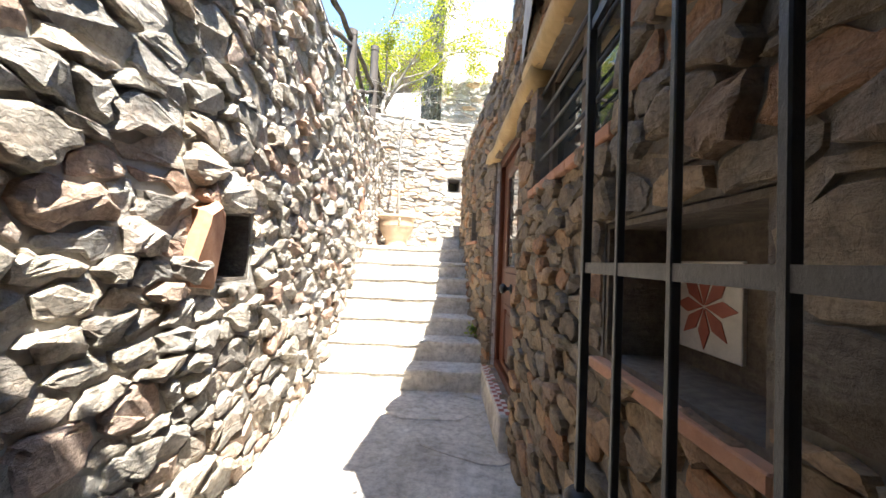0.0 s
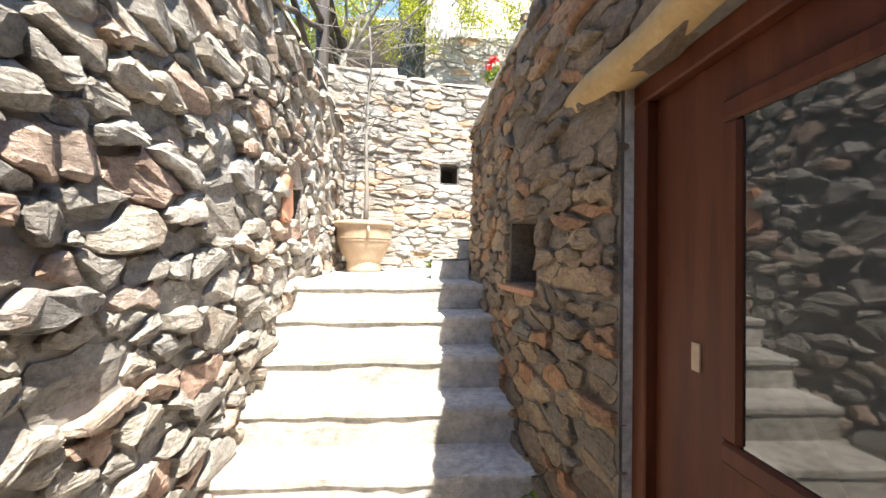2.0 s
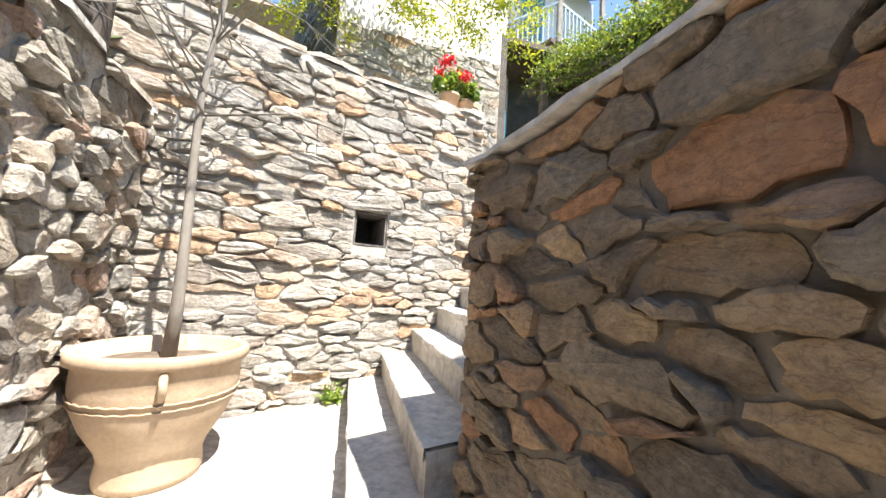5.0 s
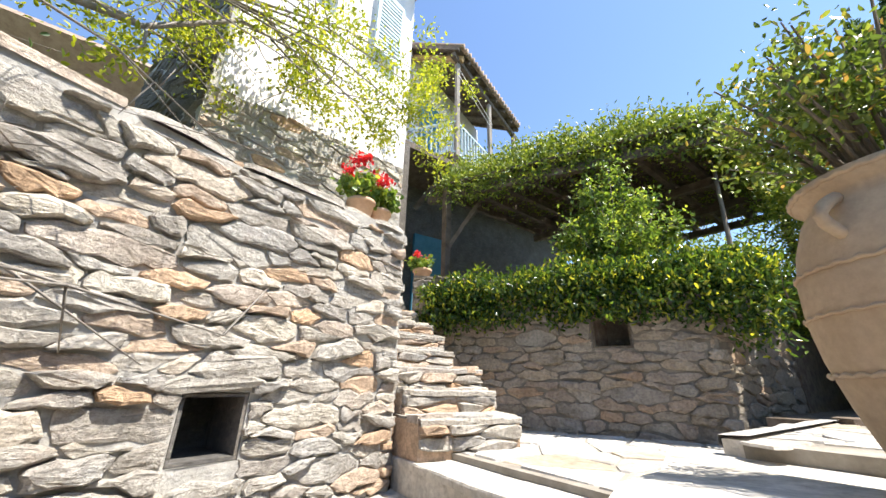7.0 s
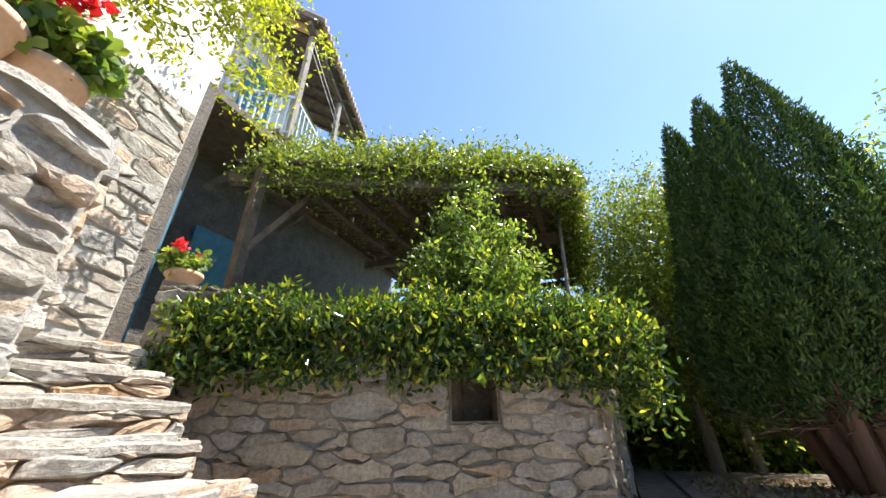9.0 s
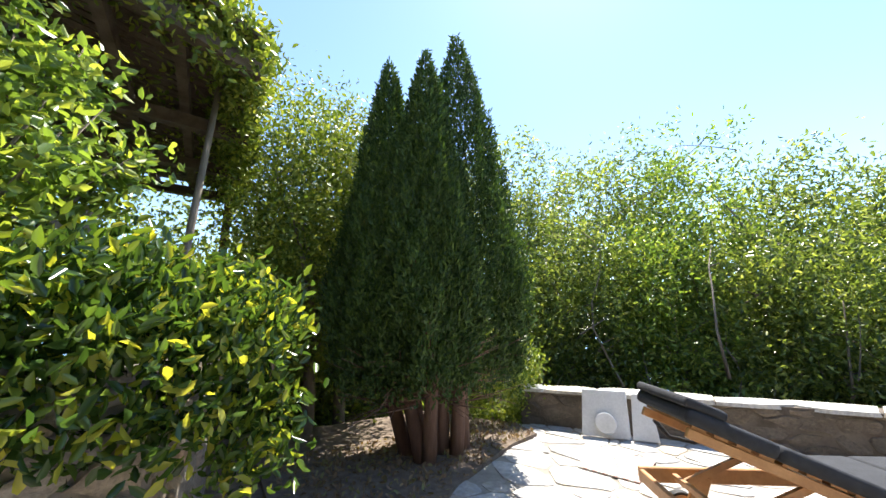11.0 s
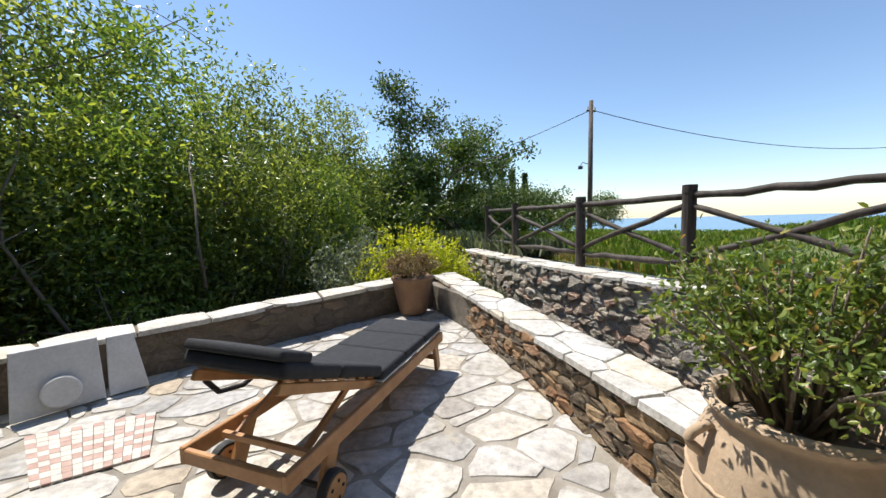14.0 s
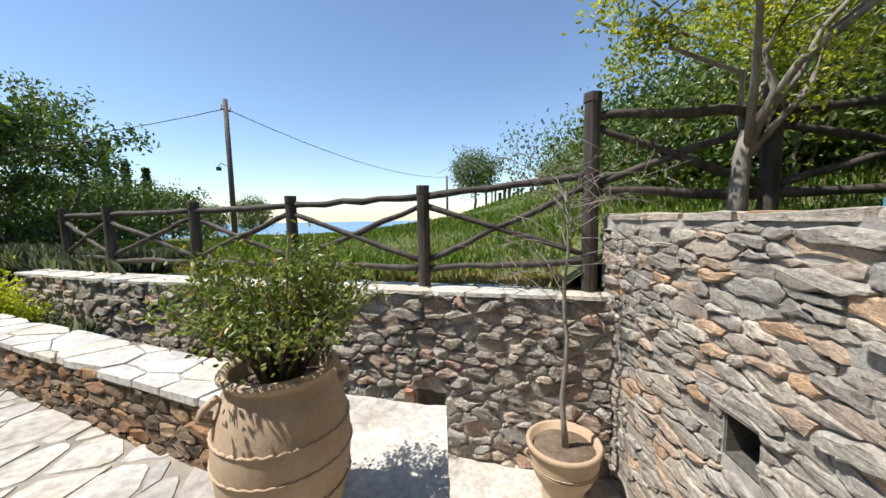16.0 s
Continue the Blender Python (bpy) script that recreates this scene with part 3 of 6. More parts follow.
cells = stone_cells(0, -0.5, north_cum[-1], 0.03, 0.4, 0.28, 22, jitter=0.4)
lay_stones(north, cells, lambda u, v, o: tuple(Vector(north_at(u, 4.295 + 0.015 * u, v)) + Vector((0, 0, o))), SLATE, 0.006, 0.02, 6, "coping_slab", rough=0.1)
# its east end, turning north beside the stone steps
RETURN = [(0.76, 9.495), (0.86, 11.3)]
ret, ret_at, ret_cum = wall_core("wall_north_return", RETURN, 2.6, [4.35, 4.35], 0.5, [], MORTAR, "grey stone wall end beside the garden steps")
lay_stones(ret, stone_cells(0, 2.6, ret_cum[-1], 4.33, 0.3, 0.1, 23), ret_at, SLATE, 0.009, 0.03, 7, limit=60)

# dark panels added in the niches, recess shade put into their colour
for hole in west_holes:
    niche_shade_lining(west, west_at, hole, DARK_STONE)
niche_shade_lining(north, north_at, north_holes[0], DARK_STONE)

# west face of the lower house, with its door, window and niches
HOUSE = [(-0.08, 7.37), (0.02, 6.85), (0.13, 5.95), (0.36, 5.1), (0.5, 3.5), (0.6, 2.2), (0.75, -1.5)]
_p, _c = along(HOUSE)
hu = lambda y: u_at(HOUSE, _c, y)
DOOR_U = (hu(5.13), hu(3.96))
WIN_U = (hu(3.53), hu(2.5))
NICHE_U = (hu(6.13), hu(5.72))
NICHE2_U = (hu(2.57), hu(1.98))
house_holes = [(DOOR_U[0], 0.27, DOOR_U[1], 2.36, 0.16), (WIN_U[0], 1.74, WIN_U[1], 2.42, 0.2), (NICHE_U[0], 1.56, NICHE_U[1], 1.97, 0.22), (NICHE2_U[0], 1.03, NICHE2_U[1], 1.45, 0.22)]
house_tops = [2.95, 2.98, 3.1, 3.36, 3.36, 3.3, 2.7]
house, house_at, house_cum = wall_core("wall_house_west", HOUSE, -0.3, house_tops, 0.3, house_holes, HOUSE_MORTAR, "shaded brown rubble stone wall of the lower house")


def below_top(cells, cum, tops):
    """The cells cut off at the sloping top of their wall."""
    out = []
    for p in cells:
        u = sum(q[0] for q in p) / len(p)
        k = min([i for i in range(len(cum) - 1) if u <= cum[i + 1] + 1e-6] or [len(cum) - 2])
        m = (tops[k + 1] - tops[k]) / (cum[k + 1] - cum[k])
        p = clip_poly(p, -m, 1, tops[k] - m * cum[k] + 0.005)
        if len(p) >= 3 and max(q[1] for q in p) - min(q[1] for q in p) > 0.03:
            out.append(p)
    return out


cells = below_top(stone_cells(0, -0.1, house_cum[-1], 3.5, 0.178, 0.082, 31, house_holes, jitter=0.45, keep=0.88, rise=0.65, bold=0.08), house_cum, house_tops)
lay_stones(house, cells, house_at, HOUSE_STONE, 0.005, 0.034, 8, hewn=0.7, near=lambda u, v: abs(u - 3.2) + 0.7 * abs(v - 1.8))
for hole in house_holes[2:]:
    niche_shade_lining(house, house_at, hole, BROWN_SHADE_STONE)
# its north face, along the upper steps
SIDE = [(1.5, 8.0), (-0.06, 7.38)]
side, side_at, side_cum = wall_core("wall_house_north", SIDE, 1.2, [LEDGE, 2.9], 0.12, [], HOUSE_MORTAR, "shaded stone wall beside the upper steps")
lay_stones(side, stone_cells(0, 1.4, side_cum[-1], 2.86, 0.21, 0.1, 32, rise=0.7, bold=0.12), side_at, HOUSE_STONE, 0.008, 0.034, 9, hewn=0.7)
def ledge_height(x, y):
    """The ledge climbs gently southwards along the alley."""
    west = max(0.0, min(1.0, (0.85 - x) / 0.7))
    return LEDGE + 0.02 + 0.1 * west + 0.06 * max(0.0, min(1.7, 7.0 - y)) * west


slab = bmesh.new()
ledge_line = [(-0.115, 7.4), (-0.025, 6.83), (0.1, 5.95), (0.34, 5.3), (0.62, 5.2), (0.95, 6.8), (1.5, 7.2), (1.5, 8.03)]
ledge_plan = []
for (ax, ay), (bx, by) in zip(ledge_line, ledge_line[1:] + ledge_line[:1]):
    k = max(1, int(math.hypot(bx - ax, by - ay) / 0.07))
    for i in range(k):
        x, y = ax + (bx - ax) * i / k, ay + (by - ay) * i / k
        w = 0.035 * noise.noise((x * 7, y * 7, 0)) + 0.014 * noise.noise((x * 25, y * 25, 3))
        ledge_plan.append((x + (w if x < 0.5 else 0), y + w * 0.3))
top = [slab.verts.new((x, y, ledge_height(x, y) + 0.006 * noise.noise((x * 9, y * 9, 7)))) for x, y in ledge_plan]
low = [slab.verts.new((x, y, ledge_height(x, y) - 0.02)) for x, y in ledge_plan]
slab.faces.new(top[::-1]), slab.faces.new(low)
for k in range(len(top)):
    slab.faces.new((top[k], top[(k + 1) % len(top)], low[(k + 1) % len(top)], low[k]))
bmesh.ops.recalc_face_normals(slab, faces=slab.faces)
tagged(part("ledge", slab, CONCRETE), "pale worn stone ledge on top of the house wall", "ledge", kind="structure")

# alley floor and lower steps
bm = bmesh.new()
box(bm, -1.4, -3.0, -0.3, 1.2, 5.2, 0.0)
floor = tagged(part("floor_alley", bm, CONCRETE), "sunlit worn concrete and flagstone alley floor", "floor", kind="structure")
cells = stone_cells(-1.3, -1.0, 0.9, 5.0, 0.75, 0.6, 41, jitter=0.35)
lay_stones(floor, cells, lambda u, v, o: (u, v, o), CONCRETE, 0.006, 0.006, 10, "flagstone", rough=0.05)


def step_slab(name, corners, z0, z1, mat, seed, label, group, lip=0.02):
    """One step: a riser block with a proud, chipped slab for its tread; corners run front-left, front-right, back-right, back-left."""
    rng = np.random.default_rng(seed)
    ob = thing(name, label, "step", group=group, kind="structure")
    fl, fr, br, bl = [Vector((*c, 0)) for c in corners]
    bm = bmesh.new()
    t = [bm.verts.new((p.x, p.y, z1 - 0.014)) for p in (fl, fr, br, bl)]
    b = [bm.verts.new((p.x, p.y, z0)) for p in (fl, fr, br, bl)]
    bm.faces.new(t), bm.faces.new(b[::-1])
    for k in range(4):
        bm.faces.new((b[k], b[(k + 1) % 4], t[(k + 1) % 4], t[k]))
    part("riser", bm, mat, ob)
    n = 18
    out = ((fl - bl).normalized() + (fr - br).normalized()).normalized()
    bm = bmesh.new()
    rows = []
    for dz, extra in ((-0.05, 0.0), (-0.045, 1.0), (-0.012, 1.1), (0.0, 0.75)):
        row = []
        for k in range(n + 1):
            p = fl.lerp(fr, k / n) + out * (lip * extra * (0.5 + 0.9 * abs(noise.noise((k * 0.55, seed * 3.1, 0)))) + 0.002)
            row.append(bm.verts.new((p.x, p.y, z1 + dz + 0.012 * noise.noise((k * 0.4, seed * 1.7, 5)) + (0.004 * rng.random() if dz else 0))))
        rows.append(row)
    back = []
    for k in range(n + 1):
        p = bl.lerp(br, k / n)
        back.append(bm.verts.new((p.x, p.y, z1 + 0.006)))
    rows.append(back)
    for a, c in zip(rows, rows[1:]):
        for k in range(n):
            bm.faces.new((a[k], a[k + 1], c[k + 1], c[k]))
    part("tread", bm, mat, ob)
    return ob


edges = [(4.90, 5.07), (5.22, 5.38), (5.53, 5.70), (5.80, 5.98), (6.07, 6.28), (6.34, 6.58), (6.64, 6.90)]
for k, (yl, yr) in enumerate(edges):
    z = 0.205 + 0.2155 * k
    nl, nr = edges[k + 1] if k < 6 else (7.0, 7.2)
    xl = -1.38 - 0.11 * (yl - 4.9)
    xr = 0.36 - 0.24 * (yl - 4.9)
    step_slab("step", [(xl, yl), (xr + 0.1, yr), (xr + 0.1, nr + 0.06), (xl, nl + 0.06)], z - 0.25, z, CONCRETE, k, "wide pale stone step with a chipped nosing", "lower steps")
bm = bmesh.new()
land = [(-1.75, 6.9), (0.1, 7.05), (0.05, 7.45), (0.2, 9.5), (-2.2, 8.7)]
t = [bm.verts.new((x, y, LANDING + 0.02 * max(0, y - 7))) for x, y in land]
b = [bm.verts.new((x, y, 1.1)) for x, y in land]
bm.faces.new(t), bm.faces.new(b[::-1])
for k in range(5):
    bm.faces.new((b[k], b[(k + 1) % 5], t[(k + 1) % 5], t[k]))
bmesh.ops.recalc_face_normals(bm, faces=bm.faces)
tagged(part("floor_landing", bm, CONCRETE), "pale sunlit concrete landing between the two flights", "landing", kind="structure")

# upper steps, climbing east along the end wall
xs = [-0.42, -0.16, 0.1, 0.34, 0.58, 0.8]
for k, x in enumerate(xs):
    z = 1.70 + 0.2 * k
    x2 = xs[k + 1] if k < 5 else 1.3
    yn = lambda q: 9.2 + 0.27 * (q + 0.45)
    ys = lambda q: 7.42 + 0.4 * (q + 0.06)
    step_slab("step", [(x, yn(x)), (x - 0.05, ys(x)), (x2 + 0.05, ys(x2)), (x2 + 0.08, yn(x2))], z - 0.24, z, CONCRETE, 20 + k, "pale concrete step with a stained brown riser", "upper steps")

# terrace: paving over a slab, its parapets with flagstone copings
PLAN = [(0.86, 6.62), (0.66, 2.2), (5.15, 4.5), (5.6, 5.4), (5.6, 7.75), (3.6, 7.75), (1.42, 7.7), (1.42, 7.2)]
bm = bmesh.new()
t = [bm.verts.new((x, y, TERRACE - 0.02)) for x, y in PLAN]
b = [bm.verts.new((x, y, TERRACE - 0.3)) for x, y in PLAN]
bm.faces.new(t), bm.faces.new(b[::-1])
for k in range(len(PLAN)):
    j = (k + 1) % len(PLAN)
    bm.faces.new((b[k], b[j], t[j], t[k]))
bmesh.ops.recalc_face_normals(bm, faces=bm.faces)
terrace = tagged(part("floor_terrace", bm, JOINT), "crazy-paved terrace of pale irregular flagstones", "terrace floor", kind="structure")


def inside(poly, x, y):
    r = False
    for (a, b), (c, d) in zip(poly, poly[1:] + poly[:1]):
        if (b > y) != (d > y) and x < (c - a) * (y - b) / (d - b) + a:
            r = not r
    return r


BED = [(3.3, 7.72), (3.2, 7.6), (3.5, 7.3), (3.87, 6.83), (4.18, 6.41), (4.41, 5.94), (4.66, 5.4), (4.78, 4.95), (5.2, 4.85), (6.5, 5.4), (6.5, 7.72)]
MOSAIC = [(4.30, 4.74), (3.6, 4.68), (3.42, 5.25), (3.9, 5.36)]
cells = [p for p in stone_cells(0.7, 2.2, 5.6, 9.0, 0.3, 0.23, 51, jitter=0.5, keep=0.8, bold=0.25)
         if all(inside(PLAN, *q) for q in [(sum(a[0] for a in p) / len(p), sum(a[1] for a in p) / len(p))])
         and not inside(BED, sum(a[0] for a in p) / len(p), sum(a[1] for a in p) / len(p))
         and not inside(MOSAIC, sum(a[0] for a in p) / len(p), sum(a[1] for a in p) / len(p))]
lay_stones(terrace, cells, lambda u, v, o: (u, v, TERRACE - 0.014 + o), PAVING, 0.014, 0.002, 12, "flagstone", rough=0.04, sink=0.01, worn=0.9)

PAR_W = [(0.67, 2.1), (0.88, 6.67)]
parw, parw_at, parw_cum = wall_core("parapet_west", PAR_W, TERRACE - 0.3, [COPING - 0.05] * 2, 0.31, [], MORTAR, "low stone parapet with pale flagstone coping")
lay_stones(parw, stone_cells(0, TERRACE - 0.05, parw_cum[-1], COPING - 0.05, 0.17, 0.075, 61, keep=0.87), parw_at, HOUSE_STONE, 0.006, 0.028, 13, limit=220)
lay_stones(parw, stone_cells(-0.05, -0.37, parw_cum[-1], 0.05, 0.34, 0.26, 62, jitter=0.4), lambda u, v, o: tuple(Vector(parw_at(u, COPING - 0.045, v)) + Vector((0, 0, o))), FLAG, 0.005, 0.014, 14, "coping_slab", rough=0.03, worn=0.4)
# inner face: brown stain and its shade are both in the dark colours
PAR_S = [(5.35, 4.64), (0.7, 2.2)]
pars, pars_at, pars_cum = wall_core("parapet_south", PAR_S, TERRACE - 0.3, [COPING - 0.05] * 2, 0.33, [], BROWN_SHADE_RENDER, "low rendered stone parapet in shade with sunlit slab coping")
lay_stones(pars, stone_cells(0, TERRACE - 0.05, pars_cum[-1], COPING - 0.06, 0.26, 0.13, 63), pars_at, BROWN_SHADE_STONE, 0.012, 0.012, 15)
lay_stones(pars, stone_cells(0, -0.38, pars_cum[-1], 0.05, 0.6, 0.43, 64, jitter=0.2, keep=1), lambda u, v, o: tuple(Vector(pars_at(u, COPING - 0.045, v)) + Vector((0, 0, o))), FLAG, 0.003, 0.018, 16, "coping_slab", rough=0.03, worn=0.4)
# plain walls that close the lower house
tagged(part("wall_house_body", boxed(1.35, -1.5, -0.3, 5.5, 2.0, 2.7), MORTAR), "plain stone body of the lower house under the terrace", "wall", kind="structure")

# planter of stone with two niches, and the garden steps beside it
PLANTER = [(1.85, 11.14), (3.3, 8.28), (4.8, 8.12)]
_p, _c = along(PLANTER)
pu = lambda y: u_at(PLANTER, _c, y)
planter_holes = [(pu(10.7), 3.87, pu(10.34), 4.1, 0.3), (pu(9.2), 3.53, pu(8.88), 3.88, 0.3)]
planter_tops = [4.55, 4.0, 3.98]
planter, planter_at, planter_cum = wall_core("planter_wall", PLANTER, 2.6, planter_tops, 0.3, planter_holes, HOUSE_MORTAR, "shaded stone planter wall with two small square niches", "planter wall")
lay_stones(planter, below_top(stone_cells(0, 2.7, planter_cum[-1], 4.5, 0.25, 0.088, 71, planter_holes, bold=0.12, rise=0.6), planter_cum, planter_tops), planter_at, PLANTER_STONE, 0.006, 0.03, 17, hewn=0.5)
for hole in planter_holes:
    niche_shade_lining(planter, planter_at, hole[:4] + (0.28,), BROWN_SHADE_STONE)
bm = bmesh.new()
box(bm, 3.5, 8.45, 2.6, 4.8, 9.2, 3.9)
box(bm, 2.95, 9.2, 2.6, 4.8, 10.2, 3.9)
box(bm, 2.45, 10.2, 2.6, 4.8, 10.93, 3.9)
tagged(part("planter_soil", bm, SOIL), "dark soil filling the stone planter", "soil", kind="structure")
for k in range(7):
    y0 = 9.18 + 0.29 * k
    z = 2.95 + 0.172 * k
    xl, xr = 0.8 + 0.025 * k, 1.62 + 0.05 * (k % 3) + 0.02 * k
    st = step_slab("step", [(xl, y0 + 0.04), (xr, y0 - 0.06 + 0.05 * (k % 2)), (xr, y0 + 0.36), (xl, y0 + 0.4)], 2.5, z, SLATE, 40 + k, "rough split-stone garden step", "garden steps", lip=0.05)
    slope = (-0.1 + 0.05 * (k % 2)) / (xr - xl)
    lay_stones(st, stone_cells(0.0, z - 0.2, xr - xl, z - 0.035, 0.3, 0.08, 400 + k, jitter=0.45), lambda u, v, o, a=y0 + 0.04, b=slope, c=xl: (c + u, a + b * u - o, v), SLATE, 0.003, 0.045, 60 + k)
    lay_stones(st, stone_cells(0.0, 0.0, xr - xl, 0.33, 0.42, 0.26, 420 + k, jitter=0.4), lambda u, v, o, a=y0 + 0.04, b=slope, c=xl, e=z: (c + u, a + b * u + v - 0.03, e + o), SLATE, 0.004, 0.018, 80 + k, "tread_stone", rough=0.1)
    lay_stones(st, stone_cells(0.0, 2.7, 0.36, z - 0.02, 0.2, 0.09, 440 + k), lambda u, v, o, a=y0 - 0.03, c=xr: (c + o, a + u, v), SLATE, 0.004, 0.03, 90 + k)
# lower paved floor at the head of the upper steps
fl2 = tagged(part("floor_step_head", boxed(1.05, 7.7, 2.3, 3.2, 10.9, 2.74), JOINT), "paved floor between the upper steps and the planter", "floor", kind="structure")
lay_stones(fl2, stone_cells(1.1, 7.9, 3.15, 10.6, 0.42, 0.31, 52, jitter=0.5, keep=0.8), lambda u, v, o: (u, v, 2.746 + o), PAVING, 0.011, 0.002, 33, "flagstone", rough=0.04, sink=0.01, worn=0.4)
step_slab("step", [(3.34, 7.78), (1.445, 7.78), (1.445, 7.68), (3.34, 7.68)], 2.6, TERRACE, PAVING, 60, "single stone step up to the terrace", "terrace step")
# earth bed under the cedars
bm = bmesh.new()
t = [bm.verts.new((x, y, TERRACE + 0.02)) for x, y in BED]
b = [bm.verts.new((x, y, TERRACE - 0.3)) for x, y in BED]
bm.faces.new(t), bm.faces.new(b[::-1])
for k in range(len(BED)):
    j = (k + 1) % len(BED)
    bm.faces.new((b[k], b[j], t[j], t[k]))
bmesh.ops.recalc_face_normals(bm, faces=bm.faces)
tagged(part("garden_bed", bm, SOIL), "dry brown earth bed with litter under the cedars", "garden bed", kind="structure")

tagged(part("garden_strip", boxed(3.3, 7.725, 2.6, 8.2, 8.09, 2.97), SOIL), "strip of dark earth at the foot of the planter", "ground", kind="structure")

# open ground: one sheet to the horizon, hollow where the built place stands
def ground_height(x, y):
    r = math.hypot(x - 1, y - 5)
    h = 2.6
    if x < -1.4:
        h = 3.42 - 0.02 * max(0, min(12, -3 - x)) + max(0, y - 7.5) * 0.22 * min(1, (-1.4 - x) / 2)
        h += 3.6 * max(0, min(1, (-2.5 - x) / 20)) * max(0, min(1.3, (y + 2) / 10))
    if x < -1.4 and y > 8.5:
        h = max(h, 4.25)
    if y < 1.5 and x >= -1.4:
        h = min(h, 2.6 - 0.5 * (1.5 - y))
    if x > 5.4:
        h = min(h, 2.6 - 0.2 * (x - 5.4))
    h = max(h, -6)
    if r > 22:
        h -= (r - 22) * 0.16
    return max(h, -90.0) + 0.12 * noise.noise((x * 0.3, y * 0.3, 0))


axis = sorted(set([-6000, -3000, -1500, -700, -350, -180, -100, -70, -50, -40, -32] + [round(-26 + 1.0 * k, 2) for k in range(53)] + [32, 40, 50, 70, 100, 180, 350, 700, 1500, 3000, 6000] + [-1.45, -1.95, 1.45]))
vs, fs = [], []
keepv = {}


def in_place(x, y):
    return (-1.95 <= x <= 6 and -3.6 <= y <= 8.0) or (-1.95 <= x <= 8.2 and 8.0 < y <= 12.6)


for i, x in enumerate(axis):
    for j, y in enumerate(axis):
        vs.append((x, y, ground_height(x, y)))
n = len(axis)
for i in range(n - 1):
    for j in range(n - 1):
        cx, cy = (axis[i] + axis[i + 1]) / 2, (axis[j] + axis[j + 1]) / 2
        if in_place(cx, cy):
            continue
        fs.append((i * n + j, (i + 1) * n + j, (i + 1) * n + j + 1, i * n + j + 1))
tagged(new("ground", mesh_of("ground", vs, fs, GRASS_SOIL, True)), "grassy hillside falling away to the sea", "ground", kind="structure")
bm = bmesh.new()
bmesh.ops.create_grid(bm, x_segments=2, y_segments=2, size=20000, matrix=Matrix.Translation((-9000, -9000, -85)))
tagged(part("water", bm, SEA), "distant blue sea at the horizon", "sea", kind="structure")

bm = bmesh.new()
box(bm, -2.0, 9.35, 3.0, -0.75, 11.3, 4.24)
box(bm, -0.75, 9.85, 3.0, 0.6, 11.3, 4.24)
tagged(part("bank", bm, SOIL), "earth bank behind the end wall", "ground", kind="structure")

# solid masonry under the ledge, between the house wall and the terrace
tagged(part("wall_ledge_core", boxed(0.75, 6.75, 2.2, 1.41, 7.66, 2.88), MORTAR), "stone masonry carrying the ledge beside the terrace", "wall", kind="structure")

# ---- things: the alley ----
def wall_frame(place, u, z=0.0):
    """A pose on a wall: x along it, y out of it, z up."""
    a, b = Vector(place(u - 0.01, z, 0)), Vector(place(u + 0.01, z, 0))
    x = (b - a).normalized()
    y = Vector((x.y, -x.x, 0))
    return Matrix(((x.x, y.x, 0, (a.x + b.x) / 2), (x.y, y.y, 0, (a.y + b.y) / 2), (0, 0, 1, z), (0, 0, 0, 1)))


def panel_ring(x0, z0, x1, z1, w, y0, y1):
    bm = bmesh.new()
    box(bm, x0, y0, z0, x1, y1, z0 + w)
    box(bm, x0, y0, z1 - w, x1, y1, z1)
    box(bm, x0, y0, z0 + w, x0 + w, y1, z1 - w)
    box(bm, x1 - w, y0, z0 + w, x1, y1, z1 - w)
    return bm


# house door
du = (DOOR_U[0] + DOOR_U[1]) / 2
dw = (DOOR_U[1] - DOOR_U[0]) / 2
door = thing("door_1", "closed reddish-brown panelled wooden door with a glazed upper panel", "door", wall_frame(house_at, du), kind="structure")
part("door_frame", panel_ring(-dw, 0.27, dw, 2.36, 0.075, -0.14, -0.04), DOOR_WOOD, door, bevel=0.006)
leaf = part("door_leaf", boxed(-dw + 0.075, -0.125, 0.3, dw - 0.075, -0.08, 2.285), DOOR_WOOD, door, bevel=0.004)
part("glass_moulding", panel_ring(-0.23, 1.22, 0.31, 2.16, 0.06, -0.085, -0.058), DOOR_WOOD, leaf, bevel=0.01)
part("glass_pane", boxed(-0.17, -0.08, 1.28, 0.25, -0.072, 2.1), GLASS, leaf, "glass pane that mirrors the alley")
part("lower_panel_moulding", panel_ring(-0.23, 0.36, 0.31, 0.94, 0.05, -0.085, -0.06), DOOR_WOOD, leaf, bevel=0.01)
part("lower_panel", boxed(-0.15, -0.082, 0.44, 0.23, -0.066, 0.86), DOOR_WOOD, leaf, bevel=0.012)
hb = lathe([(0.03, 0), (0.03, 0.008), (0.012, 0.012), (0.012, 0.03), (0.028, 0.04), (0.034, 0.055), (0.024, 0.07), (0.008, 0.074)], 16)
bmesh.ops.transform(hb, matrix=Matrix.Translation((0.0, -0.08, 1.09)) @ pose(0, 0, 0, -90) @ Matrix.Scale(1.35, 4), verts=hb.verts)
part("door_knob", hb, IRON, leaf, "round black iron knob", True)
part("keyhole_plate", boxed(-0.345, -0.082, 1.42, -0.315, -0.074, 1.5), PALE_CLAY, leaf)
# mortar edge beside the frame, timber lintel, tiled sill
part("white_reveal", boxed(-dw - 0.012, -0.14, 0.27, -dw - 0.002, 0.0, 2.36), CONCRETE, door)
lintel_at = wall_frame(house_at, du)
lintel = tagged(new("lintel", None), "thick yellowish timber lintel log over the door", "lintel", kind="structure")
lintel.matrix_world = lintel_at
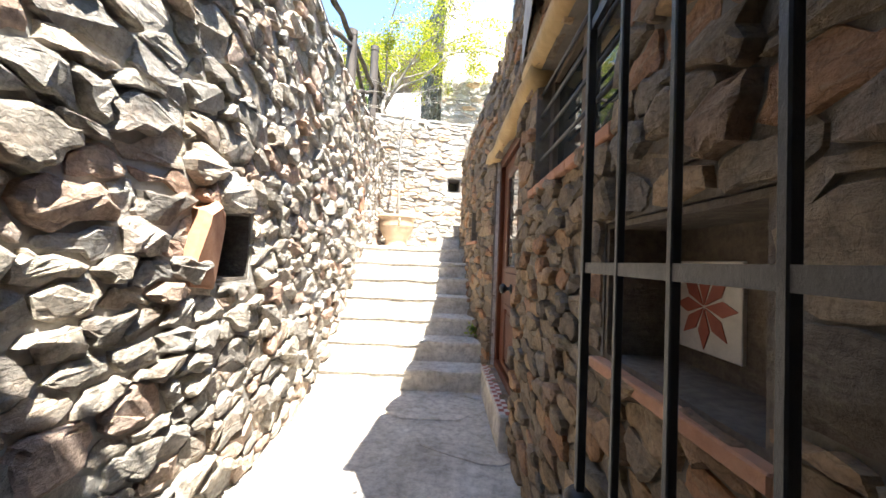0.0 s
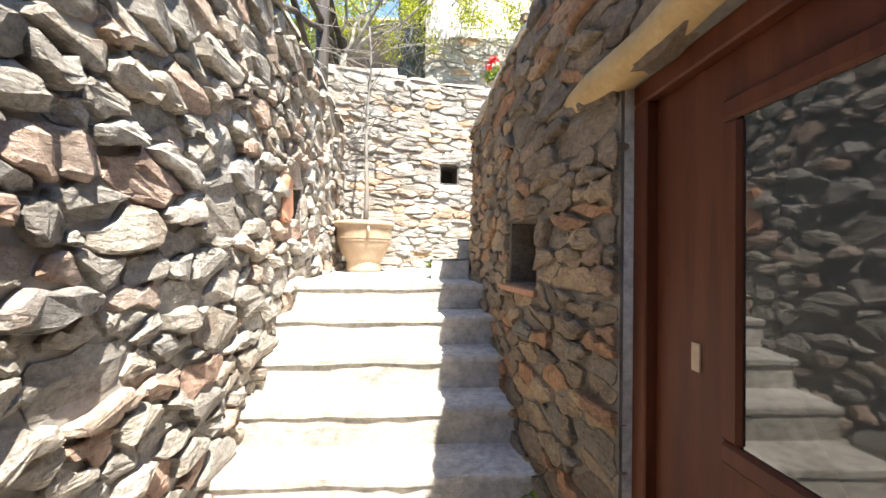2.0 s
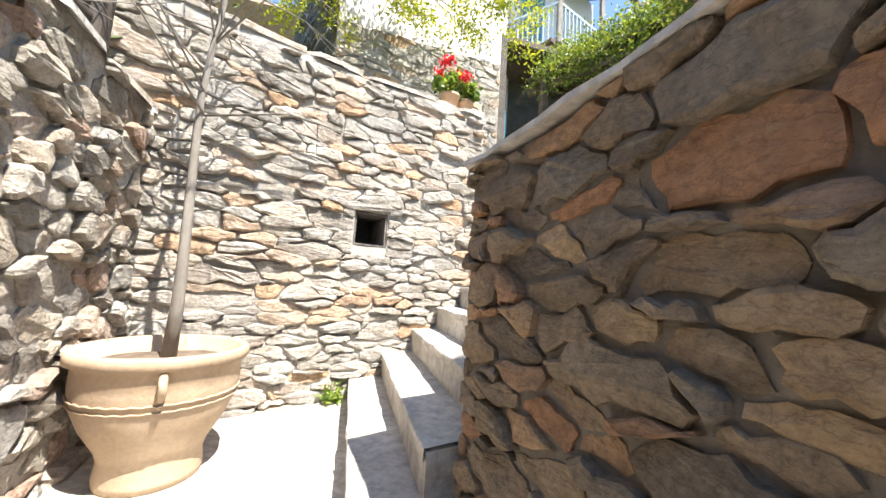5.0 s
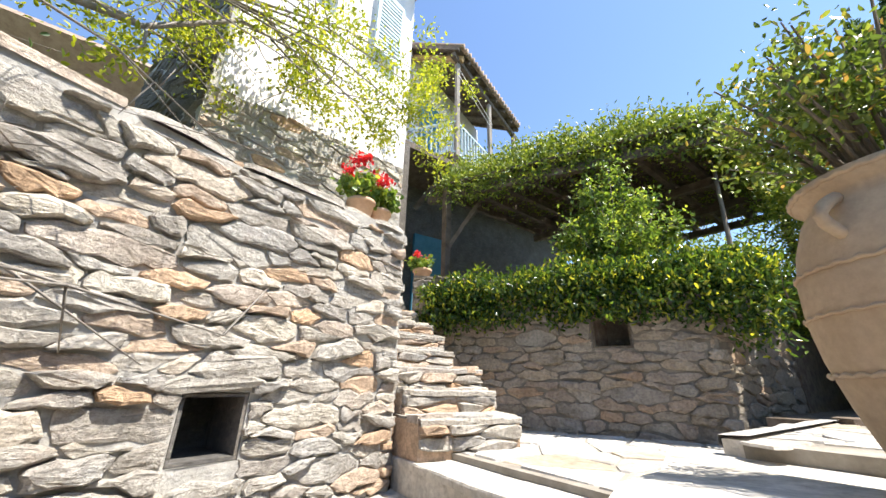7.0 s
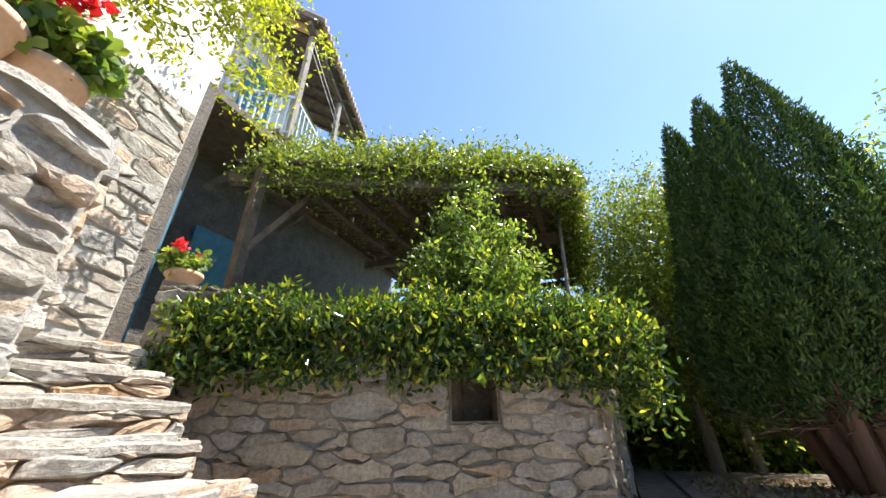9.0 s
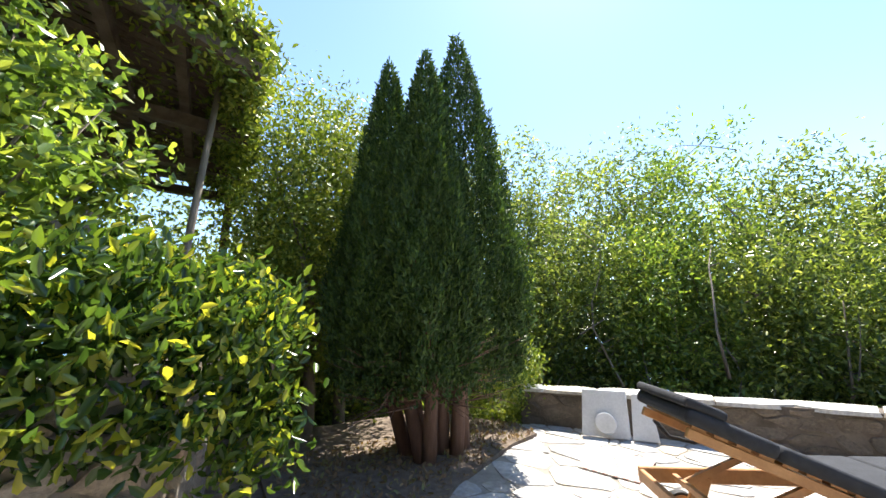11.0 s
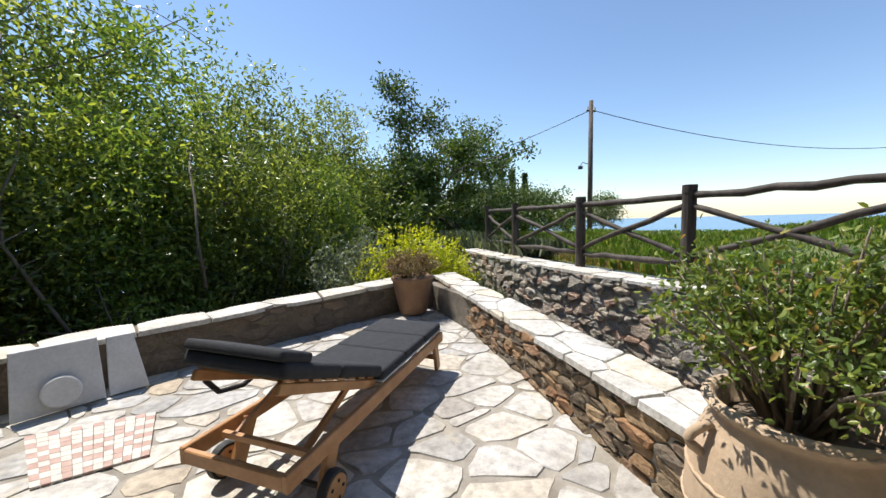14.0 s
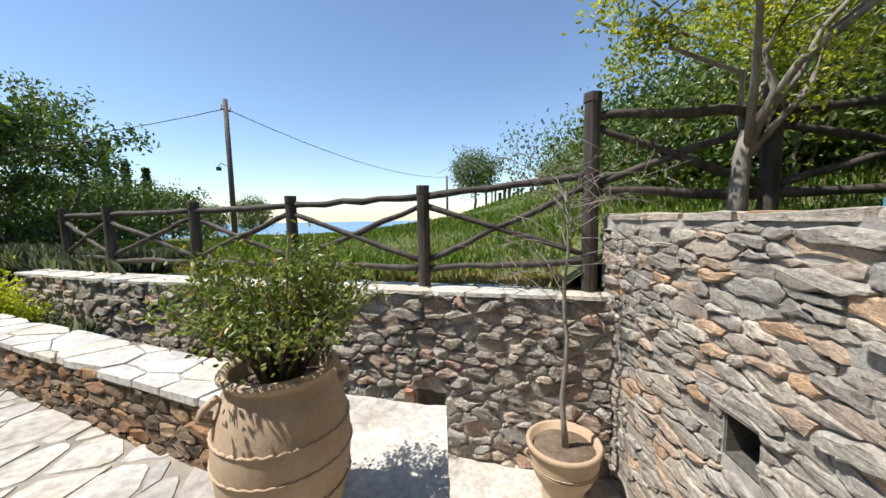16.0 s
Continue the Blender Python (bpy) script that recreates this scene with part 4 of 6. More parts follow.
v, f = tube_data([(-dw - 0.42 + 0.3 * k, 0.0 + 0.012 * math.sin(k * 1.7), 2.43 + 0.012 * math.cos(k * 2.1)) for k in range(int(dw * 2 / 0.3) + 5)], [0.075 + 0.008 * math.sin(k * 2.3) for k in range(int(dw * 2 / 0.3) + 5)], 10, 0.12)
child("log", mesh_of("log", v, f, LINTEL_WOOD, True), lintel)
sill = thing("door_sill", "door sill of red and white patterned tile on stone", "sill", wall_frame(house_at, du), kind="structure")
part("sill_block", boxed(-dw - 0.02, -0.1, 0.0, dw + 0.02, 0.09, 0.255), CONCRETE, sill, bevel=0.01)
for k in range(26):
    for j in range(3):
        part("tile", boxed(-dw + 0.045 * k, -0.04 + 0.04 * j, 0.255, -dw + 0.045 * k + 0.041, -0.004 + 0.04 * j, 0.263), WHITE if (k + j) % 2 else RED_GLAZE, sill)

# barred window over its brick sill
wu, ww = (WIN_U[0] + WIN_U[1]) / 2, (WIN_U[1] - WIN_U[0]) / 2
win = thing("window_1", "dark wooden window behind iron bars with a brick sill", "window", wall_frame(house_at, wu), kind="structure")
part("window_frame", panel_ring(-ww, 1.76, ww, 2.42, 0.06, -0.14, -0.08), OLD_WOOD, win, bevel=0.005)
part("mullion", boxed(-0.03, -0.13, 1.82, 0.03, -0.085, 2.36), OLD_WOOD, win)
part("pane", boxed(-ww + 0.06, -0.12, 1.82, -0.03, -0.113, 2.36), GLASS, win)
part("pane", boxed(0.03, -0.12, 1.82, ww - 0.06, -0.113, 2.36), GLASS, win)
for z in (1.92, 2.05, 2.18, 2.31):
    tubes("bar", [([(-ww, -0.03, z), (ww, -0.03, z)], [0.009, 0.009])], IRON, win)
for k in range(8):
    part("sill_brick", boxed(-ww - 0.03 + k * 0.135, -0.14, 1.70, -ww - 0.03 + k * 0.135 + 0.13, 0.035, 1.745), BRICK, win, bevel=0.005)
wl_ = tagged(new("lintel", None), "timber lintel over the barred window", "lintel", kind="structure")
wl_.matrix_world = wall_frame(house_at, wu)
v, f = tube_data([(-ww - 0.15 + 0.3 * k, 0.0, 2.49) for k in range(6)], [0.07] * 6, 10, 0.12)
child("log", mesh_of("log", v, f, LINTEL_WOOD, True), wl_)


def star_tile(m, size, rays=8):
    """A glazed tile with a star of lozenges."""
    t = thing("star_tile", "square glazed tile with a dark red star on cream", "tile", m, "star tiles in niches")
    part("tile_body", boxed(-size / 2, 0, -size / 2, size / 2, 0.012, size / 2), WHITE if rays == 6 else RED_GLAZE, t, bevel=0.002)
    lift = 0.012
    if rays == 8:
        bm = bmesh.new()
        rim = [(0.52 * size * math.cos(math.pi * (k + 0.5) / 4), 0.52 * size * math.sin(math.pi * (k + 0.5) / 4)) for k in range(8)]
        lo, hi = [bm.verts.new((x, 0.012, z)) for x, z in rim], [bm.verts.new((x, 0.0145, z)) for x, z in rim]
        bm.faces.new(hi)
        for k in range(8):
            bm.faces.new((lo[k], lo[(k + 1) % 8], hi[(k + 1) % 8], hi[k]))
        bmesh.ops.recalc_face_normals(bm, faces=bm.faces)
        part("octagon", bm, WHITE, t, "cream octagon")
        lift = 0.0145
    for k in range(8):
        a = math.pi * k / 4 + (0.39 if rays == 8 else 0)
        d, n = Vector((math.cos(a), 0, math.sin(a))), Vector((-math.sin(a), 0, math.cos(a)))
        q = [d * 0.02 * size, d * 0.26 * size + n * 0.085 * size, d * 0.46 * size, d * 0.26 * size - n * 0.085 * size]
        lo = [tuple(p + Vector((0, lift, 0))) for p in q]
        hi = [tuple(p + Vector((0, lift + 0.0025, 0))) for p in q]
        child("star_ray", mesh_of("star_ray", lo + hi, [(4, 5, 6, 7)] + [(i, (i + 1) % 4, 4 + (i + 1) % 4, 4 + i) for i in range(4)], RED_GLAZE if rays == 6 or k % 2 else IRON), t)
    return t


nu = (NICHE_U[0] + NICHE_U[1]) / 2
star_tile(wall_frame(house_at, nu + 0.03, 1.75) @ Matrix.Translation((0, -0.197, 0)), 0.22)
nu2 = (NICHE2_U[0] + NICHE2_U[1]) / 2
star_tile(wall_frame(house_at, nu2 - 0.12, 1.22) @ Matrix.Translation((0, -0.197, 0)), 0.24, 6)
for (a, b), z in ((NICHE_U, 1.56), (NICHE2_U, 1.03)):
    s = thing("niche_sill", "thin reddish stone sill of a wall niche", "sill", wall_frame(house_at, (a + b) / 2), "niche sills", "structure")
    part("slab", boxed(-(b - a) / 2 - 0.02, -0.2, z - 0.03, (b - a) / 2 + 0.02, 0.035, z + 0.004), BRICK, s, bevel=0.004)

# iron gate leaf, standing open against the house wall
gate = thing("iron_gate", "black wrought-iron gate leaf standing open against the wall", "gate")
gx = lambda y: 0.43 - 0.02 * (y - 1.0)
gys = [2.21, 2.04, 1.88, 1.72, 1.56, 1.4, 1.24]
for k, y in enumerate(gys):
    w = 0.009 if k == 0 else 0.0065
    part("post" if k == 0 else "upright", boxed(gx(y) - w, y - w, 0.12, gx(y) + w, y + w, 2.5), IRON, gate, bevel=0.002)
for z in (0.2, 1.31, 1.84, 2.4):
    part("rail", beam((gx(2.21), 2.21, z), (gx(1.24), 1.24, z), 0.01, 0.022), IRON, gate)
pv = lathe([(0.03, 0), (0.035, 0.02), (0.03, 0.05), (0.02, 0.06)], 12)
bmesh.ops.translate(pv, vec=(gx(2.21), 2.21, 0.78), verts=pv.verts)
part("latch", pv, IRON, gate, smooth=True)
part("foot", boxed(gx(1.24) - 0.012, 1.228, 0.0, gx(1.24) + 0.012, 1.252, 0.2), IRON, gate)

# large upright stones beside the niches of the west wall
u = west_holes[0][0]
d = stone_data([(u - 0.23, 1.14), (u - 0.005, 1.12), (u - 0.01, 1.5), (u - 0.1, 1.56), (u - 0.2, 1.5)], 0.004, 0.06, np.random.default_rng(5), west_at)
child("jamb_stone", mesh_of("jamb_stone", d[0], d[1], BRICK), west, "large pinkish jamb stone")
d = stone_data([(u - 0.1, 1.545), (u + 0.45, 1.545), (u + 0.42, 1.61), (u - 0.05, 1.62)], 0.004, 0.06, np.random.default_rng(6), west_at)
child("niche_lintel", mesh_of("niche_lintel", d[0], d[1], RUBBLE), west)
u = west_holes[1][0]
d = stone_data([(u - 0.2, 1.96), (u - 0.01, 1.95), (u - 0.01, 2.3), (u - 0.16, 2.32)], 0.004, 0.05, np.random.default_rng(7), west_at)
child("jamb_stone", mesh_of("jamb_stone", d[0], d[1], BRICK), west, "pinkish jamb stone")
a, _, b, z, _ = north_holes[0]
d = stone_data([(a - 0.14, z), (b + 0.1, z + 0.01), (b + 0.05, z + 0.07), (a - 0.1, z + 0.06)], 0.004, 0.06, np.random.default_rng(8), north_at)
child("niche_lintel", mesh_of("niche_lintel", d[0], d[1], SLATE), north)


# ---- plants ----
def branch_lines(rng, base, top, r0, n, spread, rise, sub=3, thin=0.35):
    """A trunk with limbs that rise from it and fork again."""
    base, top = Vector(base), Vector(top)
    pts = [base.lerp(top, k / 5) + Vector((rng.normal() * 0.02, rng.normal() * 0.02, 0)) * k for k in range(6)]
    lines = [(pts, [r0 * (1 - 0.09 * k) for k in range(6)])]
    tips = []
    for i in range(n):
        s = base.lerp(top, rng.uniform(0.55, 1.0))
        a = 2 * math.pi * (i + rng.random() * 0.6) / n
        e = s + Vector((math.cos(a) * spread * rng.uniform(0.6, 1), math.sin(a) * spread * rng.uniform(0.6, 1), rise * rng.uniform(0.5, 1.1)))
        m = s.lerp(e, 0.5) + Vector((rng.normal(), rng.normal(), rng.random())) * spread * 0.1
        lines.append(([s, m, e], [r0 * thin * 1.4, r0 * thin, r0 * thin * 0.45]))
        for _ in range(sub):
            q = m.lerp(e, rng.random())
            w = q + Vector((rng.normal(), rng.normal(), abs(rng.normal()))) * spread * 0.38
            lines.append(([q, q.lerp(w, 0.5) + Vector((rng.normal(), rng.normal(), rng.normal())) * 0.03 * spread, w], [r0 * thin * 0.5, r0 * thin * 0.35, r0 * thin * 0.15]))
            tips.append(w)
        tips.append(e)
    return lines, tips


def tree(name, label, base, height, crown, leaf_mat, bark, seed, n_clump, per, size, spread=0.35, r0=0.1, limbs=7, crown_at=0.7, shell=0.3, slim=0.5, category="tree", group="", per_tip=0):
    rng = np.random.default_rng(seed)
    t = thing(name, label, category, Matrix.Translation(base), group)
    top = Vector((rng.normal() * 0.1, rng.normal() * 0.1, height * crown_at * 0.75))
    lines, tips = branch_lines(rng, (0, 0, -0.2), top, r0, limbs, crown[0] * 0.75, crown[2] * 0.8)
    tubes("trunk", lines, bark, t, 7, 0.15)
    p = clumps(rng, n_clump, per, (0, 0, height * crown_at), crown, spread, shell)
    if per_tip:
        q = np.repeat(np.array([tuple(w) for w in tips]), per_tip, 0)
        p = np.concatenate([p, q + rng.normal(size=q.shape) * spread])
    child("crown", leaf_mesh("crown", p, size, leaf_mat, seed, slim=slim), t)
    return t


def crooked(rng, start, way, length, r, depth, lines, tips, fork=3, droop=0.0):
    """A crooked branch that forks again and again; tips gathers where its leaves grow."""
    pts, p, d = [Vector(start)], Vector(start), Vector(way).normalized()
    n = 4
    for k in range(n):
        d = (d + Vector((rng.normal(), rng.normal(), rng.normal() * 0.7 - droop)) * 0.27).normalized()
        p = p + d * (length / n)
        pts.append(p.copy())
    lines.append((pts, [r * (1 - 0.14 * k) for k in range(n + 1)]))
    if depth == 0:
        tips += [tuple(q) for q in pts[1:]]
        return
    for k in range(fork):
        s = pts[rng.integers(1, n + 1)] if k else pts[-1]
        w = (d + Vector((rng.normal(), rng.normal(), rng.normal() * 0.6)) * 0.85).normalized()
        crooked(rng, s, w, length * rng.uniform(0.55, 0.85), r * 0.55, depth - 1, lines, tips, fork, droop)
    if depth == 1:
        tips += [tuple(pts[-1]), tuple(pts[-2])]


def crooked_tree(name, label, base, ways, length, r, depth, per, size, spread, leaf_mat, bark, seed, fork=3, trunk=1.0, group="", slim=0.5):
    rng = np.random.default_rng(seed)
    t = thing(name, label, "tree", Matrix.Translation(base), group)
    lines, tips = [([(0, 0, -0.4), (0.05, 0, trunk * 0.5), (0, 0.05, trunk)], [r * 1.9, r * 1.6, r * 1.5])], []
    for w in ways:
        crooked(rng, (0, 0.03, trunk * rng.uniform(0.75, 1.0)), w, length * rng.uniform(0.8, 1.15), r, depth, lines, tips, fork)
    tubes("trunk", lines, bark, t, 5, 0.15)
    p = np.repeat(np.array(tips), per, 0)
    child("crown", leaf_mesh("crown", p + rng.normal(size=p.shape) * spread, size, leaf_mat, seed, 0.2, slim), t)
    return t


# potted bare tree on the landing
def shaped_pot(name, label, at, profile, mat, soil_r, soil_z, group="", ropes=(), handles=(), category="plant pot"):
    t = thing(name, label, category, Matrix.Translation(at), group)
    part("body", lathe(profile, 40), mat, t, smooth=True)
    bm = lathe([(0.001, soil_z - 0.02), (soil_r, soil_z - 0.02), (soil_r * 0.98, soil_z), (soil_r * 0.5, soil_z + 0.015), (0.001, soil_z + 0.02)], 24)
    for v in bm.verts:
        v.co.z += 0.012 * noise.noise(v.co * 14)
    part("soil", bm, SOIL, t, "dry soil", True)
    for r, z, w in ropes:
        n = 72
        pts = [(r * math.cos(2 * math.pi * k / n), r * math.sin(2 * math.pi * k / n), z + (w * 0.35 if k % 2 else -w * 0.35)) for k in range(n + 1)]
        tubes("rope_band", [(pts, [w * (0.55 + 0.3 * (k % 2)) for k in range(n + 1)])], mat, t, 6)
    for a, r, z, s in handles:
        d = Vector((math.cos(a), math.sin(a), 0))
        pts = [d * (r + s * 0.55 * math.sin(math.pi * k / 6)) + Vector((0, 0, z + s * (0.5 - k / 6))) for k in range(7)]
        tubes("handle", [(pts, [s * 0.14] * 7)], mat, t, 8)
    return t


POT = (-1.36, 8.16, 1.525)
shaped_pot("plant_pot", "wide pale terracotta pot with rope bands and dry soil", POT,
           [(0.205, 0), (0.21, 0.03), (0.2, 0.1), (0.215, 0.15), (0.275, 0.25), (0.32, 0.36), (0.332, 0.44), (0.33, 0.53), (0.36, 0.545), (0.362, 0.585), (0.345, 0.6), (0.315, 0.59), (0.3, 0.5), (0.1, 0.49)],
           PALE_CLAY, 0.305, 0.52, ropes=((0.33, 0.4, 0.007), (0.324, 0.37, 0.006)), handles=((-1.2, 0.31, 0.48, 0.12), (1.9, 0.31, 0.48, 0.12)))
rng = np.random.default_rng(4)
sap = thing("bare_tree", "thin bare young tree with dry twigs growing in a pot", "tree", Matrix.Translation((POT[0], POT[1], POT[2] + 0.5)))
pts = [(0.05 * math.sin(k * 1.1) * 0.4 + 0.03 * k * 0.1, 0.02 * math.cos(k * 1.7), 0.28 * k) for k in range(10)]
lines = [(pts, [0.038, 0.03, 0.025, 0.022, 0.02, 0.018, 0.016, 0.013, 0.011, 0.008])]
for k in range(34):
    z = rng.uniform(1.2, 2.55)
    a, l = rng.uniform(0, 6.28), rng.uniform(0.4, 1.25)
    s = Vector((0.02, 0, z))
    e = s + Vector((math.cos(a) * l, math.sin(a) * l, rng.uniform(-0.1, 0.5)))
    m = s.lerp(e, 0.5) + Vector((0, 0, 0.08))
    lines.append(([s, m, e], [0.006, 0.004, 0.0015]))
    for _ in range(5):
        q = m.lerp(e, rng.random())
        lines.append(([q, q + Vector((rng.normal(), rng.normal(), rng.normal() * 0.7)) * 0.16], [0.003, 0.0012]))
tubes("trunk", lines[:1], GREY_BARK, sap, 8, 0.15)
tubes("twigwork", lines[1:], GREY_BARK, sap, 5, 0.2)

# big storage jar with its shrub, at the end of the parapet
JAR = (0.98, 7.03, LEDGE + 0.07)
shaped_pot("storage_jar", "large pale clay storage jar with rope bands holding a shrub", JAR,
           [(0.2, -0.02), (0.22, 0.05), (0.255, 0.17), (0.28, 0.29), (0.29, 0.4), (0.285, 0.5), (0.265, 0.6), (0.235, 0.68), (0.212, 0.715), (0.222, 0.735), (0.238, 0.747), (0.24, 0.775), (0.222, 0.78), (0.2, 0.755), (0.19, 0.69), (0.08, 0.64)],
           PALE_CLAY, 0.195, 0.69, ropes=((0.283, 0.52, 0.009), (0.292, 0.4, 0.007), (0.278, 0.25, 0.009), (0.24, 0.76, 0.011)), handles=((2.6, 0.24, 0.64, 0.12), (-0.5, 0.24, 0.64, 0.12)), category="jar")


def shrub(name, label, at, n_stem, height, radius, leaf_mat, bark, seed, clump, per, size, spread, base_r=0.08, stem=0.008, category="shrub", slim=0.5, group=""):
    """A bush of stems that fan out from the foot, leafed towards their ends."""
    rng = np.random.default_rng(seed)
    t = thing(name, label, category, Matrix.Translation(at), group)
    lines, c = [], []
    for k in range(n_stem):
        a, r = rng.uniform(0, 6.28), radius * math.sqrt(rng.random())
        s = Vector((math.cos(a) * base_r * rng.random(), math.sin(a) * base_r * rng.random(), -0.02))
        e = Vector((math.cos(a) * r, math.sin(a) * r, height * (1 - 0.45 * (r / radius) ** 2) * rng.uniform(0.72, 1.05)))
        m = s.lerp(e, 0.5) + Vector((0, 0, height * 0.08))
        lines.append(([s, m, e], [stem, stem * 0.7, stem * 0.3]))
        for j in range(clump):
            f = rng.uniform(0.42, 1.0)
            c.append(tuple(m.lerp(e, (f - 0.5) * 2) if f > 0.5 else s.lerp(m, f * 2)))
    tubes("branchwork", lines, bark, t, 5)
    p = np.repeat(np.array(c), per, 0)
    child("leaves", leaf_mesh("leaves", p + rng.normal(size=p.shape) * spread, size, leaf_mat, seed, slim=slim), t)
    return t


shrub("pot_shrub", "airy green shrub with small bronze-tipped leaves", (JAR[0], JAR[1], JAR[2] + 0.69), 54, 0.7, 0.44, SHRUB_LEAF, BARK, 9, 13, 8, 0.027, 0.042)

# ---- things: the terrace ----
# sun lounger: x runs from its raised head to its foot
lounger = thing("sun_lounger", "wooden sun lounger with a raised back and a black cushion", "sun lounger", Matrix.Translation((2.20, 5.22, TERRACE)) @ pose(0, 0, 0, 0, 0, -127.7))
for y in (-0.3, 0.3):
    part("side_rail", boxed(-1.0, y - 0.016, 0.24, 0.9, y + 0.016, 0.325), TEAK, lounger, bevel=0.005)
    part("front_leg", beam((0.78, y * 0.93, 0.3), (0.84, y * 0.93, 0.0), 0.03, 0.075), TEAK, lounger, bevel=0.004)
    part("wheel_leg", beam((-0.64, y * 0.93, 0.29), (-0.74, y * 0.93, 0.06), 0.03, 0.09), TEAK, lounger, bevel=0.004)
    w = lathe([(0.02, -0.022), (0.088, -0.022), (0.092, -0.012), (0.092, 0.012), (0.088, 0.022), (0.02, 0.022)], 28)
    s = 1 if y > 0 else -1
    bmesh.ops.transform(w, matrix=Matrix.Translation((-0.76, y + 0.045 * s, 0.092)) @ pose(0, 0, 0, 90), verts=w.verts)
    wheel = part("wheel", w, RUBBER, lounger)
    d = lathe([(0.01, -0.028), (0.074, -0.028), (0.074, 0.028), (0.01, 0.028)], 24)
    bmesh.ops.transform(d, matrix=Matrix.Translation((-0.76, y + 0.045 * s, 0.092)) @ pose(0, 0, 0, 90), verts=d.verts)
    part("wheel_disc", d, TEAK, wheel, "wooden wheel disc")
    # solid near-black plugs paint the shade of the wheel's five holes
    for k in range(5):
        h = lathe([(0.009, -0.031), (0.009, 0.031)], 8)
        a = 2 * math.pi * k / 5
        bmesh.ops.transform(h, matrix=Matrix.Translation((-0.76 + 0.045 * math.cos(a), y + 0.045 * s, 0.092 + 0.045 * math.sin(a))) @ pose(0, 0, 0, 90), verts=h.verts)
        part("dark_hole_plug", h, DARK, wheel)
    part("back_rail", beam((-0.2, y * 0.82, 0.34), (-0.95, y * 0.82, 0.66), 0.03, 0.05), TEAK, lounger, bevel=0.004)
    part("back_strut", beam((-0.42, y * 0.72, 0.42), (-0.8, y * 0.72, 0.26), 0.022, 0.035), TEAK, lounger)
part("axle", beam((-0.76, -0.34, 0.092), (-0.76, 0.34, 0.092), 0.02, 0.02), IRON, lounger)
part("foot_board", boxed(0.87, -0.31, 0.24, 0.905, 0.31, 0.325), TEAK, lounger, bevel=0.005)
part("head_board", boxed(-1.0, -0.29, 0.245, -0.97, 0.29, 0.315), TEAK, lounger, bevel=0.005)
part("leg_stretcher", boxed(0.8, -0.28, 0.1, 0.825, 0.28, 0.14), TEAK, lounger)
part("rack_bar", boxed(-0.82, -0.27, 0.27, -0.795, 0.27, 0.3), TEAK, lounger)
for k in range(11):
    x = -0.16 + 0.095 * k
    part("seat_slat", boxed(x, -0.285, 0.326, x + 0.065, 0.285, 0.342), TEAK, lounger)
for k in range(8):
    f = (k + 0.5) / 8
    c = Vector((-0.2, 0, 0.345)).lerp(Vector((-0.95, 0, 0.665)), f)
    part("back_slat", boxed(-0.033, -0.25, 0.024, 0.033, 0.25, 0.038, m=Matrix.Translation(c) @ pose(0, 0, 0, 0, 23.1, 0)), TEAK, lounger)


def pad(x0, x1, w, t, m):
    """A stuffed cushion panel with rounded edges."""
    bm = bmesh.new()
    box(bm, x0, -w / 2, 0, x1, w / 2, t)
    bmesh.ops.bevel(bm, geom=bm.edges[:], offset=t * 0.42, segments=3, affect="EDGES", profile=0.6)
    bmesh.ops.transform(bm, matrix=m, verts=bm.verts)
    return bm


cushion = thing("lounger_cushion", "black padded cushion in stitched panels lying on the lounger", "cushion", lounger.matrix_world.copy())
for x0, x1 in ((-0.17, 0.17), (0.17, 0.52), (0.52, 0.9)):
    part("seat_panel", pad(x0, x1, 0.6, 0.07, Matrix.Translation((0, 0, 0.343))), CUSHION, cushion, smooth=True)
bm_m = Matrix.Translation((-0.2, 0, 0.385)) @ pose(0, 0, 0, 0, 23.1, 0)
for x0, x1 in ((-0.42, 0.02), (-0.84, -0.42)):
    part("back_panel", pad(x0, x1, 0.6, 0.075, bm_m), CUSHION, cushion, smooth=True)
part("head_roll", pad(-0.86, -0.66, 0.58, 0.05, Matrix.Translation((0, 0, 0.0)) @ bm_m @ Matrix.Translation((0, 0, 0.07))), CUSHION, cushion, smooth=True)
part("white_piping", boxed(-0.18, -0.303, 0.343, 0.9, 0.303, 0.351), MARBLE, cushion)
for x in (-0.1, 0.55):
    tubes("tie_string", [([(x, 0.31, 0.36), (x + 0.02, 0.335, 0.3), (x + 0.05, 0.33, 0.2)], [0.004, 0.004, 0.003])], MARBLE if x > 0 else IRON, cushion, 5)
tubes("strap", [([(-0.88, 0.27, 0.6), (-0.8, 0.29, 0.5), (-0.66, 0.29, 0.47), (-0.5, 0.28, 0.52)], [0.014] * 4)], CUSHION, cushion, 6)

# mosaic of patterned tiles let into the paving
mosaic = thing("floor_mosaic", "panel of red and white patterned floor tiles with a border", "floor tiles", kind="structure")
A, B, C, D = [Vector((*p, 0)) for p in MOSAIC]
